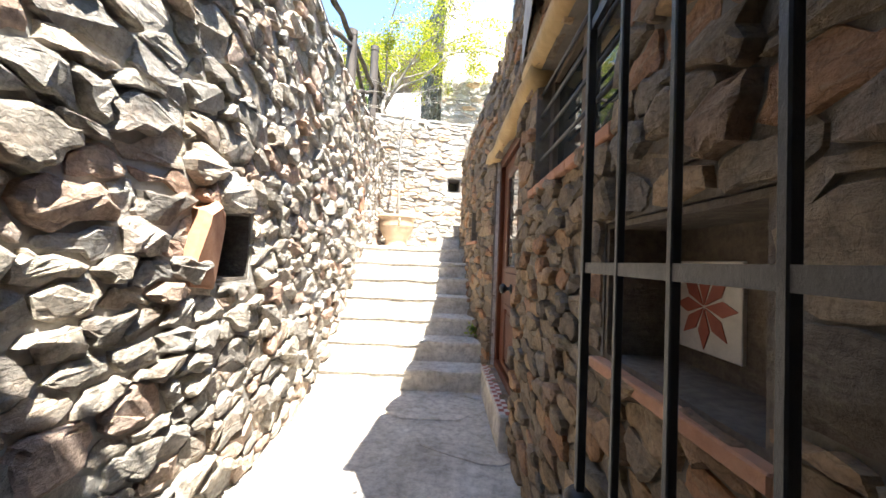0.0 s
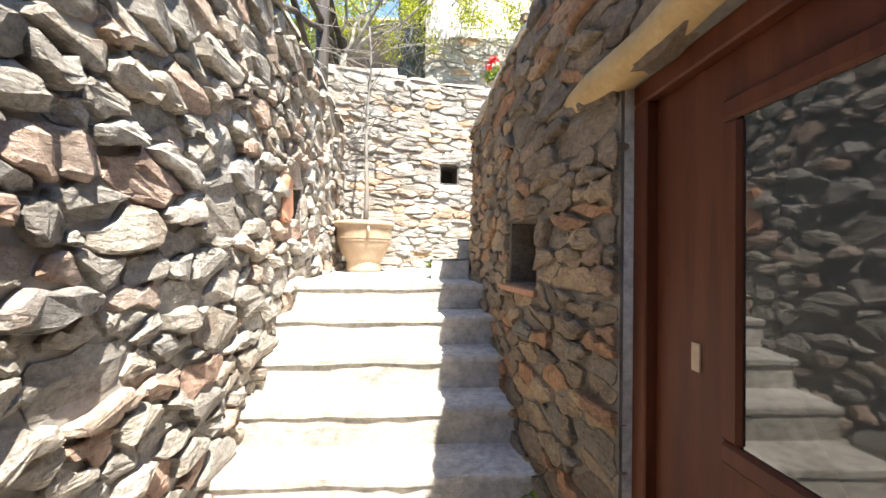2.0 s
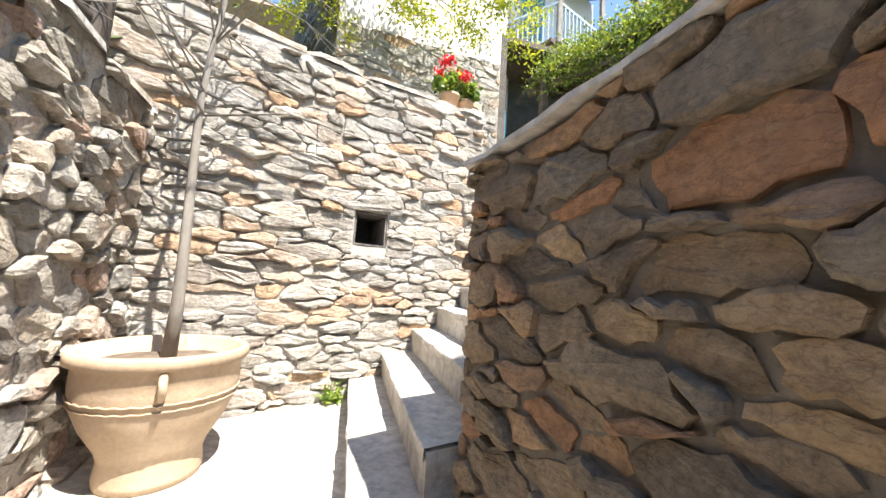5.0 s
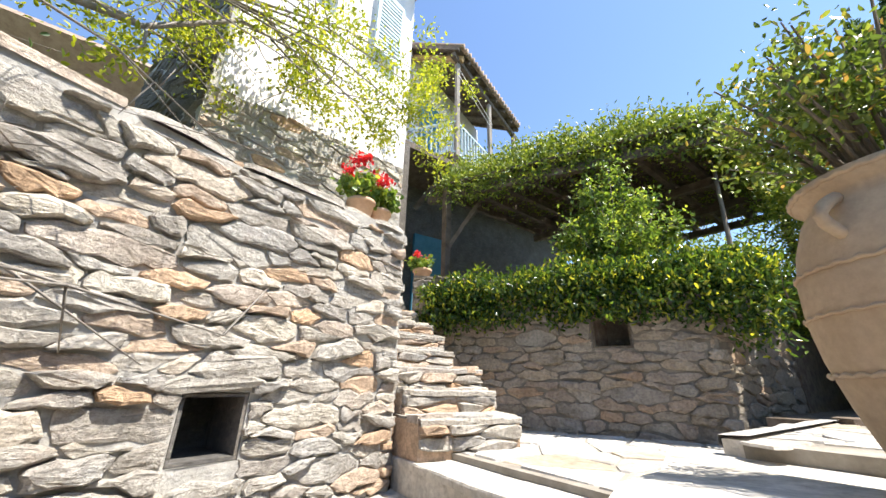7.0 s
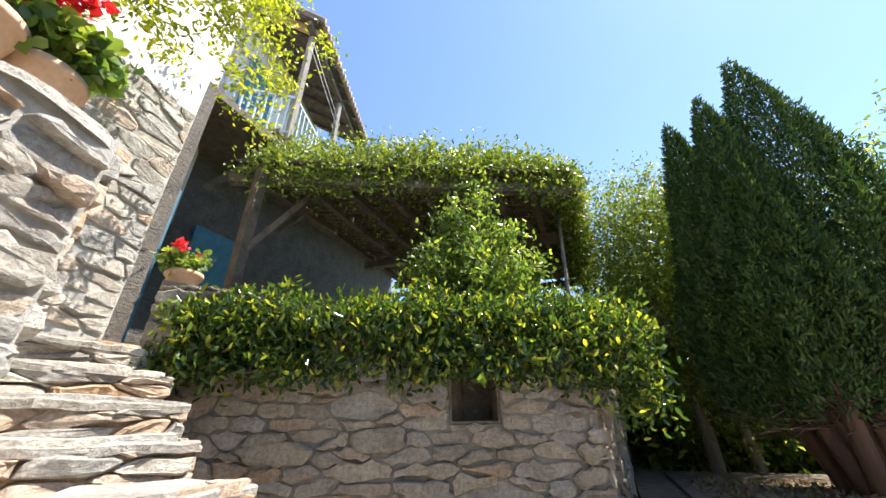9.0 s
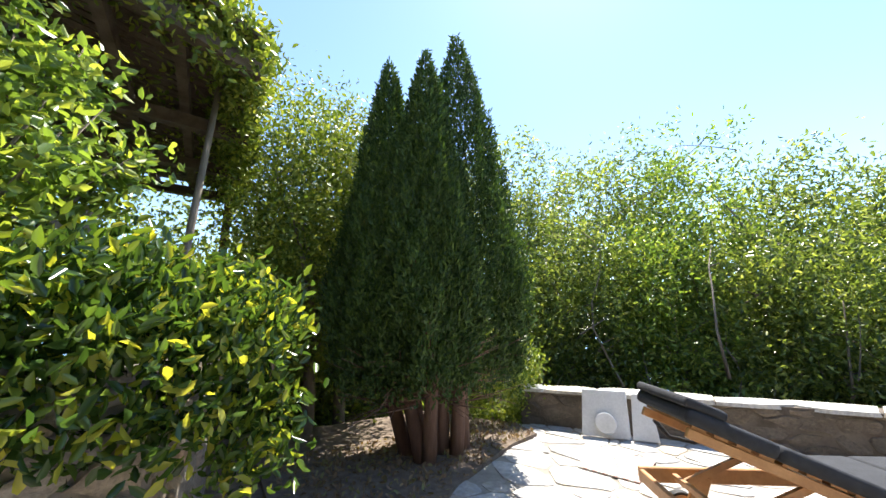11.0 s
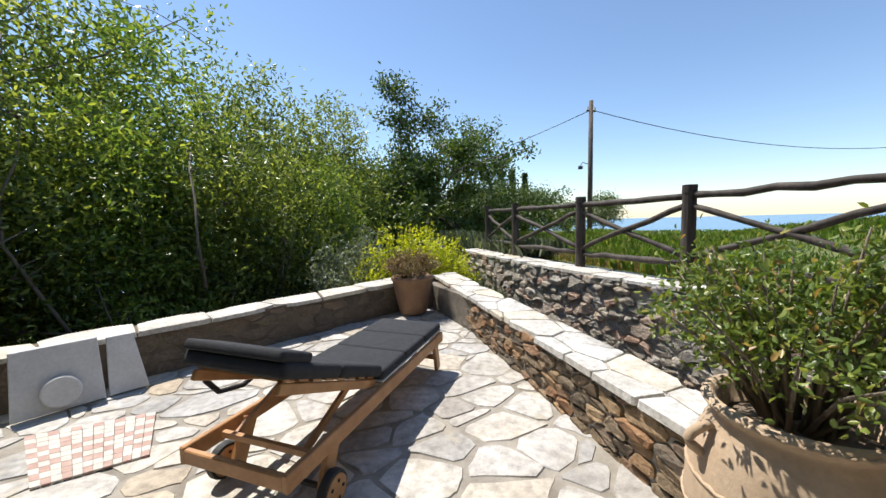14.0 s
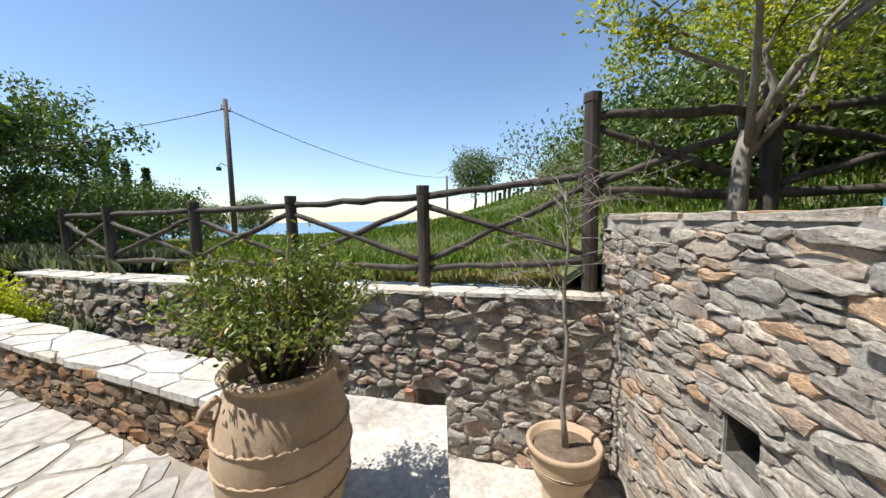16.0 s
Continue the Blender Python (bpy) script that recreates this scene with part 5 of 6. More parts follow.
for i in range(12):
    for j in range(10):
        def at(s, t):
            p = A.lerp(B, s).lerp(D.lerp(C, s), t)
            return (p.x, p.y, TERRACE + 0.002)
        e = 0.006
        q = [at((i + e * 8) / 12, (j + e * 8) / 10), at((i + 1) / 12, (j + e * 8) / 10), at((i + 1) / 12, (j + 1) / 10), at((i + e * 8) / 12, (j + 1) / 10)]
        a_, b_ = abs((i - 1) % 5 - 2), abs(j - 5)
        edge_row = i in (0, 11) or j in (0, 9)
        red = (i + j) % 2 == 0 if edge_row else (a_ + b_ == 2 or a_ == b_ == 2 or (a_ == 0 and b_ == 3))
        lo = [(x, y, z - 0.012) for x, y, z in q]
        child("tile", mesh_of("tile", q + lo, [(0, 3, 2, 1), (0, 1, 5, 4), (1, 2, 6, 5), (2, 3, 7, 6), (3, 0, 4, 7)], FADED_RED if red else FADED_WHITE), mosaic)


def leaning_slab(label, a, b, height, lean, taper, thick=0.035):
    """A stone slab whose foot runs from a to b and whose head leans back on the parapet."""
    a, b = Vector((*a, TERRACE)), Vector((*b, TERRACE))
    x = (b - a).normalized()
    n = Vector((-x.y, x.x, 0))
    if n.y > 0:
        n = -n
    up = (Vector((0, 0, height)) + n * lean)
    w = (b - a).length
    pts = [a, b, b - x * taper * w + up, a + x * 0.02 + up]
    t = thing("marble_slab", label, "stone slab", group="slabs leaning on the parapet")
    bm = bmesh.new()
    f = [bm.verts.new(p) for p in pts]
    k = [bm.verts.new(p + n * thick) for p in pts]
    bm.faces.new(f), bm.faces.new(k[::-1])
    for i in range(4):
        bm.faces.new((f[i], k[i], k[(i + 1) % 4], f[(i + 1) % 4]))
    bmesh.ops.recalc_face_normals(bm, faces=bm.faces)
    part("slab", bm, MARBLE, t, bevel=0.006)
    return t, a, x, n, up


t, a, x, n, up = leaning_slab("thick grey-white marble slab leaning on the parapet", (4.50, 4.53), (4.07, 4.29), 0.47, 0.13, 0.02)
bm = lathe([(0.11, 0), (0.11, 0.03), (0.1, 0.035)], 24)
rot = Matrix((x, up.normalized(), x.cross(up.normalized()))).transposed().to_4x4()
bmesh.ops.transform(bm, matrix=Matrix.Translation(a + x * 0.26 + up * 0.3 - n * 0.03) @ rot, verts=bm.verts)
part("round_boss", bm, MARBLE, t)
leaning_slab("smaller tapered marble offcut leaning on the parapet", (4.06, 4.27), (3.84, 4.15), 0.45, 0.13, 0.25)

FPOT = (1.22, 2.78, TERRACE)
shaped_pot("plant_pot", "brown terracotta pot in the terrace corner", FPOT, [(0.17, 0), (0.19, 0.02), (0.23, 0.2), (0.265, 0.4), (0.28, 0.47), (0.3, 0.49), (0.3, 0.53), (0.275, 0.54), (0.25, 0.5), (0.1, 0.48)], BROWN_CLAY, 0.255, 0.5)
shrub("heather", "low brownish half-dry shrub in a pot", (FPOT[0], FPOT[1], FPOT[2] + 0.5), 60, 0.42, 0.42, HEATHER_LEAF, BARK, 12, 9, 8, 0.03, 0.035, 0.14, 0.005)
tagged(part("stone_post", boxed(0.86, 2.42, TERRACE, 1.0, 2.58, TERRACE + 0.42), DARK_STONE, bevel=0.01), "short dark stone standing beside the pot", "stone")

# cedars in the earth bed
def cedar(at, top, radius, seed, skirt, lean=(0, 0), n=15000):
    rng = np.random.default_rng(seed)
    x, y, z = at
    t = thing("cedar_tree", "tall narrow dark green cedar with bare reddish trunks", "conifer", Matrix.Translation(at), "cedars in the bed")
    foot = Vector((4.72 - x, 6.22 - y, 0)) * 0.6
    for k in range(3):
        a = rng.uniform(0, 6.28)
        q = foot + Vector((math.cos(a) * 0.13, math.sin(a) * 0.13, -0.05))
        e = Vector((math.cos(a) * 0.24, math.sin(a) * 0.24, skirt - z + 1.0))
        tubes("trunk", [([q, q.lerp(e, 0.5) + Vector((rng.normal(), rng.normal(), 0)) * 0.06, e], [0.075, 0.055, 0.03])], CEDAR_BARK, t, 9, 0.25)
    lines = []
    for k in range(90):
        a, h = rng.uniform(0, 6.28), rng.uniform(0.5, 1.1) * (skirt - z + 0.1)
        q = foot * 0.5 + Vector((math.cos(a) * 0.15, math.sin(a) * 0.15, h))
        lines.append(([q, q + Vector((math.cos(a), math.sin(a), rng.uniform(-0.25, 0.5))) * rng.uniform(0.25, 0.62)], [0.007, 0.002]))
    tubes("dead_twigwork", lines, CEDAR_BARK, t, 4, 0.2)
    H = top - skirt
    f = 1 - np.sqrt(rng.random(n)) * 0.999
    prof = radius * np.clip((1 - f) ** 0.8, 0, 1) * np.clip(0.62 + f * 2.2, 0, 1)
    a = rng.uniform(0, 6.28, n)
    lobes = 1 + 0.10 * np.sin(a * 5 + f * 9 + seed) + 0.08 * np.sin(a * 11 - f * 23) + 0.07 * np.sin(a * 17 + f * 61)
    r = prof * lobes * (0.62 + 0.42 * rng.random(n) ** 0.35)
    c = np.stack([r * np.cos(a) + lean[0] * f, r * np.sin(a) + lean[1] * f, skirt - z + f * H + rng.normal(size=n) * 0.04 - 0.3 * (f < 0.08) * rng.random(n) ** 2], 1)
    out = np.stack([np.cos(a) * 0.9, np.sin(a) * 0.9, np.full(n, 1.3)], 1)
    child("foliage", leaf_mesh("foliage", c, 0.055, CEDAR_LEAF, seed, 0.5, 0.34, outward=out), t)


cedar((5.02, 6.72, TERRACE), 7.28, 0.6, 31, 3.8, n=46000)
cedar((4.68, 6.42, TERRACE), 7.3, 0.62, 32, 3.82, n=46000)
cedar((4.95, 5.8, TERRACE), 8.05, 0.84, 33, 3.8, n=46000)

# clipped round bush at the end of the south parapet
rng = np.random.default_rng(40)
bush = thing("round_bush", "rounded light green clipped bush behind the parapet", "bush", Matrix.Translation((5.75, 4.75, 2.8)))
tubes("branchwork", [([(0, 0, -0.3), (0.1 * math.cos(k), 0.1 * math.sin(k), 0.5)], [0.03, 0.015]) for k in range(6)], BARK, bush, 6)
child("leaves", leaf_mesh("leaves", clumps(rng, 800, 9, (0, 0, 0.75), (0.62, 0.62, 0.62), 0.05, 0.8), 0.055, VINE_LEAF, 40), bush)

# hedge that overhangs the planter
rng = np.random.default_rng(41)
hedge = thing("hedge", "thick glossy green hedge with yellow tips overhanging the stone planter", "hedge", Matrix.Translation((3.1, 9.0, 3.85)))
n = 2300
s = rng.random(n)
fx = 2.0 + 1.55 * s
cx = fx + rng.uniform(-0.12, 0.62, n)
cy = 10.9 - 3.05 * s + rng.normal(size=n) * 0.05
wave = 0.08 * np.sin(s * 17) + 0.06 * np.sin(s * 41 + 1)
edge = np.clip(1 - ((cx - fx - 0.25) / 0.5) ** 2, 0.15, 1)
cz = 3.9 + (0.54 + wave) * np.sqrt(edge) * rng.random(n) ** 0.4
front = rng.random(n) < 0.4
cx = np.where(front, fx - 0.1 + rng.uniform(-0.12, 0.08, n), cx)
cz = np.where(front, 3.88 + rng.uniform(-0.1, 0.45, n) - 0.45 * np.clip((s - 0.8) * 5, 0, 1) * rng.random(n), cz)
c = np.stack([cx - 3.1, cy - 9.0, cz - 3.85], 1)
c = np.repeat(c, 9, 0) + rng.normal(size=(n * 9, 3)) * 0.05
out = np.tile(np.array([-0.5, -0.3, 0.9]), (len(c), 1))
child("leaves", leaf_mesh("leaves", c, 0.064, HEDGE_LEAF, 41, 0.3, 0.42, outward=out * 0.6), hedge)
for k in range(25):
    sx, sy = 1.55 * k / 24 - 1.0, 1.85 - 3.0 * k / 24
    tubes("stem", [([(sx + 0.35, sy, -0.05), (sx + 0.25, sy, 0.25), (sx + 0.1, sy - 0.05, 0.45)], [0.014, 0.01, 0.004])], BARK, hedge, 5)

shrub("rose_bush", "tall light green leafy bush growing out of the planter", (3.75, 9.22, 3.88), 40, 2.2, 0.72, ROSE_LEAF, BARK, 14, 14, 15, 0.062, 0.08, 0.1, 0.012, "bush")
tree("garden_tree", "dense small-leaved olive-green tree beside the pergola", (6.3, 7.15, 2.8), 4.6, (1.1, 1.05, 1.9), VINE_LEAF, BARK, 15, 2300, 12, 0.06, 0.16, 0.09, 6, 0.58, 0.4)
tree("garden_tree", "dense small-leaved olive-green tree beside the pergola", (8.0, 7.3, 2.8), 4.2, (1.0, 1.0, 1.5), VINE_LEAF, BARK, 16, 1000, 12, 0.06, 0.16, 0.09, 6, 0.55, 0.4)
tree("garden_tree", "shaded dark leafy tree beyond the pergola", (8.7, 9.6, 2.8), 4.0, (1.2, 1.9, 1.8), WOOD_LEAF, BARK, 18, 800, 14, 0.08, 0.2, 0.1, 6, 0.5, 0.2)
tree("garden_tree", "shaded dark leafy tree behind the cedars", (6.9, 6.6, 2.4), 4.6, (1.2, 1.2, 1.9), WOOD_LEAF, BARK, 17, 700, 12, 0.08, 0.2, 0.1, 6, 0.6, 0.3)

# ---- upper garden: house, balcony, pergola ----
HOUSE_S = [(-0.92, 11.1), (1.9, 11.77)]
hs, hs_at, hs_cum = wall_core("house_wall_south", HOUSE_S, 3.8, [6.2, 6.6], 0.4, [], MORTAR, "tall sunlit stone base wall of the upper house", "house wall")
lay_stones(hs, below_top(stone_cells(0, 4.2, hs_cum[-1], 6.6, 0.33, 0.12, 81, keep=0.88), hs_cum, [6.2, 6.6]), hs_at, SLATE, 0.008, 0.02, 31, limit=150)
# side wall away from the sun: its shade is put into darker stone
HOUSE_W = [(-1.9, 13.5), (-0.92, 11.1)]
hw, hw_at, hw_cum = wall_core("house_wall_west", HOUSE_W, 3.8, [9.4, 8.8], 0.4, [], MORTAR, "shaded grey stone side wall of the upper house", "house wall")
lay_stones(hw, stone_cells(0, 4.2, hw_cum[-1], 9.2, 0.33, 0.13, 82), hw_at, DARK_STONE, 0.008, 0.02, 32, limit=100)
house_up = thing("upper_house", "pale pink plastered upper storey above a stone base", "house", kind="structure")
pa, pb = Vector((-0.9, 11.27, 0)), Vector((1.87, 11.92, 0))
part("plaster_wall", beam(pa + Vector((0, 0, 8.5)), pb + Vector((0, 0, 8.5)), 0.3, 4.9), PLASTER, house_up)
part("plaster_wall", beam(pb + Vector((-0.15, 0.15, 8.5)), Vector((2.62, 13.3, 8.5)), 0.3, 4.9), PLASTER, house_up)
part("roof_edge", beam(Vector((-1.1, 11.0, 11.0)), Vector((2.0, 11.72, 11.0)), 0.7, 0.12), ROOF, house_up)
for u0, z0, z1 in ((2.25, 8.5, 10.0), (1.0, 8.9, 10.2)):
    sh = thing("window_shutter", "closed pale blue louvred window shutter", "shutter", wall_frame(hs_at, u0), "shutters of the upper house", "structure")
    part("shutter_frame", panel_ring(-0.3, z0, 0.3, z1, 0.06, 0.09, 0.14), PALE_BLUE, sh)
    for k in range(16):
        z = z0 + 0.08 + (z1 - z0 - 0.16) * k / 15
        part("louvre", boxed(-0.24, 0.1, z - 0.012, 0.24, 0.135, z + 0.02), PALE_BLUE, sh)
vent = thing("slate_lid", "flat dark slate lid on the sunlit wall top", "lid", kind="structure")
part("slab", beam((0.0, 9.55, 4.38), (0.32, 9.64, 4.385), 0.12, 0.04), BLUE_PAINT, vent)

balcony = thing("balcony", "old wooden balcony with pale blue railing under a tiled roof", "balcony", kind="structure")
BZ = 7.65
b0 = Vector((3.3, 12.1, BZ))
b1 = b0 + Vector((0.943, 0.333, 0)) * 3.2
back = Vector((-0.62, 0.8, 0)) * 1.1
part("floor", beam(b0 + back / 2, b1 + back / 2, 1.0, 0.09), OLD_WOOD, balcony)
for k in range(7):
    p = b0.lerp(b1, k / 6)
    part("joist", beam(p + Vector((0.05, -0.08, -0.1)), p + back + Vector((0, 0, -0.1)), 0.09, 0.11), OLD_WOOD, balcony)
for k in range(3):
    p = b0.lerp(b1, 0.01 + 0.49 * k)
    part("post", beam(p, p + Vector((0, 0, 2.6)), 0.09, 0.09), GREY_BARK, balcony)
    part("brace", beam(p + back * 0.8 + Vector((0, 0, -1.1)), p + Vector((0, 0, -0.1)), 0.08, 0.08), OLD_WOOD, balcony)
for z, w in ((0.9, 0.05), (0.12, 0.04)):
    part("rail", beam(b0 + Vector((0, 0, z)), b1 + Vector((0, 0, z)), w, w), PALE_BLUE, balcony)
    part("rail", beam(b0 + Vector((0, 0, z)), b0 + back + Vector((0, 0, z)), w, w), PALE_BLUE, balcony)
for k in range(24):
    p = b0.lerp(b1, (k + 0.6) / 24)
    part("baluster", beam(p + Vector((0, 0, 0.1)), p + Vector((0, 0, 0.9)), 0.045, 0.02), PALE_BLUE, balcony)
for k in range(9):
    p = b0 + back * ((k + 0.8) / 9.5)
    part("baluster", beam(p + Vector((0, 0, 0.1)), p + Vector((0, 0, 0.9)), 0.045, 0.02), PALE_BLUE, balcony)
part("back_wall", beam(b0 + back + Vector((0.02, 0.08, 1.4)), b1 + back + Vector((0, 0.1, 1.4)), 0.16, 3.4), PLASTER, balcony)
part("door", beam(b0 + back + Vector((0.3, 0.03, 1.05)), b0 + back + Vector((1.0, 0.28, 1.05)), 0.06, 2.05), BLUE_PAINT, balcony)
part("eave_beam", beam(b0 + Vector((-0.2, -0.1, 2.66)), b1 + Vector((0.2, 0.08, 2.66)), 0.1, 0.12), OLD_WOOD, balcony)
part("eave_beam", beam(b0 + Vector((0.1, -0.12, 2.68)), b0 + back + Vector((0, 0, 3.1)), 0.1, 0.12), LINTEL_WOOD, balcony)
r0 = b0 + Vector((-0.1, -0.22, 2.82))
r1 = r0 + (b1 - b0) * 1.05
rb = back * 1.5 + Vector((0, 0, 0.62))
bm = bmesh.new()
q = [bm.verts.new(p) for p in (r0, r1, r1 + rb, r0 + rb)]
q2 = [bm.verts.new(p + Vector((0, 0, 0.05))) for p in (r0, r1, r1 + rb, r0 + rb)]
bm.faces.new(q[::-1]), bm.faces.new(q2)
for i in range(4):
    bm.faces.new((q[i], q[(i + 1) % 4], q2[(i + 1) % 4], q2[i]))
part("roof_boards", bm, OLD_WOOD, balcony)
for k in range(8):
    p = r0.lerp(r1, k / 7)
    part("rafter", beam(p + Vector((0, 0, -0.05)), p + rb + Vector((0, 0, -0.05)), 0.07, 0.09), OLD_WOOD, balcony)
for k in range(22):
    p = r0.lerp(r1, (k + 0.5) / 22) + Vector((0.04, -0.06, 0.07))
    v, f = tube_data([p, p + rb * 0.5, p + rb], [0.075, 0.07, 0.065], 8)
    child("roof_tile", mesh_of("roof_tile", v, f, ROOF, True), balcony)
for z in (1.9, 2.1):
    tubes("clothes_line", [([b0 + Vector((0.02, -0.06, z + 0.3)), b0 + Vector((1.5, 0.4, z - 0.25))], [0.008, 0.008])], MARBLE, balcony, 5)
# back of the ground floor under the pergola, its shade painted into dark stone
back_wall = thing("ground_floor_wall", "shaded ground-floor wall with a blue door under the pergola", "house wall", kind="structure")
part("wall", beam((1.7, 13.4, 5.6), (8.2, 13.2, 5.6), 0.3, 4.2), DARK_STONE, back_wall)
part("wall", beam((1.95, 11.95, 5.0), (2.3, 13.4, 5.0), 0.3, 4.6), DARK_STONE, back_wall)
part("blue_door", beam((2.35, 12.5, 5.1), (2.5, 13.1, 5.1), 0.08, 2.1), BLUE_PAINT, back_wall, "open blue door leaf")
part("blue_door", beam((3.0, 13.14, 5.1), (3.8, 13.1, 5.1), 0.08, 2.1), BLUE_PAINT, back_wall)
tagged(part("upper_terrace", boxed(1.05, 10.95, 3.3, 8.2, 13.6, 4.0), CONCRETE), "paved upper terrace under the pergola", "terrace floor", kind="structure")
tagged(part("ceiling_under_balcony", boxed(2.0, 12.0, 7.3, 8.2, 13.6, 7.42), OLD_WOOD), "dark boarded ceiling below the balcony", "ceiling", kind="structure")
tagged(part("upper_terrace", boxed(4.8, 8.1, 2.7, 8.2, 10.95, 3.8), SOIL), "garden ground under the pergola", "ground", kind="structure")

pergola = thing("pergola", "dark timber pergola overgrown with a leafy climber", "pergola", kind="structure")
PZ = 6.35
for k in range(9):
    y = 8.17 + 0.44 * k
    part("beam", beam((4.45 - 0.235 * k, y, PZ), (8.2, y + 0.1, PZ), 0.08, 0.12), OLD_WOOD, pergola)
for x in (4.52, 5.7, 6.8, 7.9):
    part("purlin", beam((x, 8.07, PZ - 0.13), (x - 1.97 if x < 5 else x - 0.3, 11.9, PZ - 0.1), 0.1, 0.13), OLD_WOOD, pergola)
for x, y in ((7.6, 8.2), (7.5, 11.2), (2.65, 11.5)):
    part("post", beam((x, y, 3.7), (x, y, PZ), 0.11, 0.11), OLD_WOOD, pergola)
part("brace", beam((2.65, 11.5, 5.2), (3.2, 11.2, PZ - 0.1), 0.07, 0.07), OLD_WOOD, pergola)
for k in range(44):
    part("reed_row", beam((4.4 + 0.086 * k, 8.1, PZ + 0.1), (2.5 + 0.118 * k, 11.8, PZ + 0.1), 0.07, 0.03), OLD_WOOD, pergola)
for k in range(9):
    part("screen_slat", beam((6.0, 9.2, 4.35 + 0.15 * k), (5.2, 11.5, 4.35 + 0.15 * k), 0.03, 0.07), GREY_BARK, pergola)
rng = np.random.default_rng(51)
n = 5600
t_ = rng.random(n)
x0_ = 4.38 - 1.85 * t_
cx, cy = x0_ + rng.random(n) ** 1.3 * 4.2, 8.32 + 3.4 * t_
cy0 = 8.08 + 0 * cx
cy = cy0 + (11.72 - cy0) * t_
brink = rng.random(n) < 0.1
cx = np.where(brink, 4.4 + 3.8 * rng.random(n), cx)
cy = np.where(brink, cy0 + np.abs(rng.normal(size=n)) * 0.12, cy)
rim = np.clip(np.minimum(np.where(brink, cx - 4.4, cx - x0_), cy - cy0 + 0.05) / 0.45, 0, 1)
bulge = 0.5 + 0.5 * np.sin(cx * 2.1 + cy * 1.3)
cz = PZ + 0.12 + rng.random(n) * (0.2 + 0.42 * rim * (0.5 + bulge) * np.clip((cy - cy0 + 0.22) / 1.2, 0.2, 1)) - 0.5 * (1 - rim) * rng.random(n)
c = np.repeat(np.stack([cx, cy, cz], 1), 12, 0)
c += rng.normal(size=c.shape) * (0.1, 0.1, 0.08)
vine = thing("climbing_plant", "dense yellowish green climber covering the pergola roof", "climber")
child("leaves", leaf_mesh("leaves", c, 0.065, VINE_LEAF, 51), vine)
tubes("vine_stem", [([(5.1, 8.4, 3.72), (5.0, 8.42, 4.8), (5.05, 8.35, PZ + 0.2)], [0.04, 0.03, 0.025])], BARK, vine)


def geranium(at, pr, seed, label, height=0.3):
    p = shaped_pot("flower_pot", "terracotta flower pot on the wall", at, [(pr * 0.65, 0), (pr * 0.7, 0.01), (pr * 0.92, pr * 1.35), (pr * 1.05, pr * 1.38), (pr * 1.05, pr * 1.65), (pr * 0.92, pr * 1.66), (pr * 0.85, pr * 1.4), (0.02, pr * 1.4)], TERRACOTTA, pr * 0.86, pr * 1.5, "geranium pots")
    g = shrub("geranium", label, (at[0], at[1], at[2] + pr * 1.45), 16, height, pr * 1.5, ROSE_LEAF, ROSE_LEAF, seed, 5, 5, 0.05, 0.03, pr * 0.5, 0.005, "flower", 0.9, "geraniums")
    rng = np.random.default_rng(seed)
    heads = np.stack([rng.normal(size=4) * pr * 0.9, rng.normal(size=4) * pr * 0.9, height * rng.uniform(0.7, 1.2, 4)], 1)
    q = np.repeat(heads, 45, 0)
    child("blossom", leaf_mesh("blossom", q + rng.normal(size=q.shape) * 0.025, 0.035, PETAL, seed, slim=0.9), g, "bright red blossoms")


geranium((0.38, 9.55, 4.335), 0.11, 61, "red geranium in flower on the sunlit wall")
geranium((0.56, 9.6, 4.335), 0.1, 62, "red geranium in flower on the sunlit wall", 0.25)
geranium((2.02, 11.2, 4.46), 0.13, 64, "red geranium on the planter beside the garden steps", 0.2)

# ---- fence on the retaining wall ----
def fence_post(at, height, r=0.075):
    return tube_data([(at[0], at[1], at[2] - 0.35), (at[0], at[1], at[2] + height * 0.5), (at[0], at[1], at[2] + height - 0.1), (at[0], at[1], at[2] + height - 0.09), (at[0], at[1], at[2] + height)], [r, r, r * 0.97, r * 1.06, r * 1.05], 12, 0.08, int(at[1] * 10) % 97)


fence = thing("rustic_fence", "rustic fence of dark weathered round timber with crossed braces", "fence", kind="structure")
POSTS = [((-1.58, -0.6, 3.5), 1.08), ((-1.42, 1.06, 3.5), 1.08), ((-1.52, 2.95, 3.5), 1.1), ((-1.68, 4.62, 3.5), 1.14), ((-1.79, 6.52, 3.5), 1.2), ((-2.02, 8.38, 3.6), 1.98)]
for p, h in POSTS:
    v, f = fence_post(p, h, 0.085 if h > 1.5 else 0.075)
    child("post", mesh_of("post", v, f, FENCE_WOOD), fence)


def rail(a, b, r, seed, name="rail"):
    rng = np.random.default_rng(seed)
    a, b = Vector(a), Vector(b)
    pts = [a.lerp(b, k / 7) + Vector((rng.normal() * 0.008, rng.normal() * 0.008, rng.normal() * 0.009)) for k in range(8)]
    v, f = tube_data(pts, [r * (1 + 0.07 * rng.normal()) for _ in range(8)], 9, 0.12, seed)
    child(name, mesh_of(name, v, f, FENCE_WOOD, True), fence)


k = 0
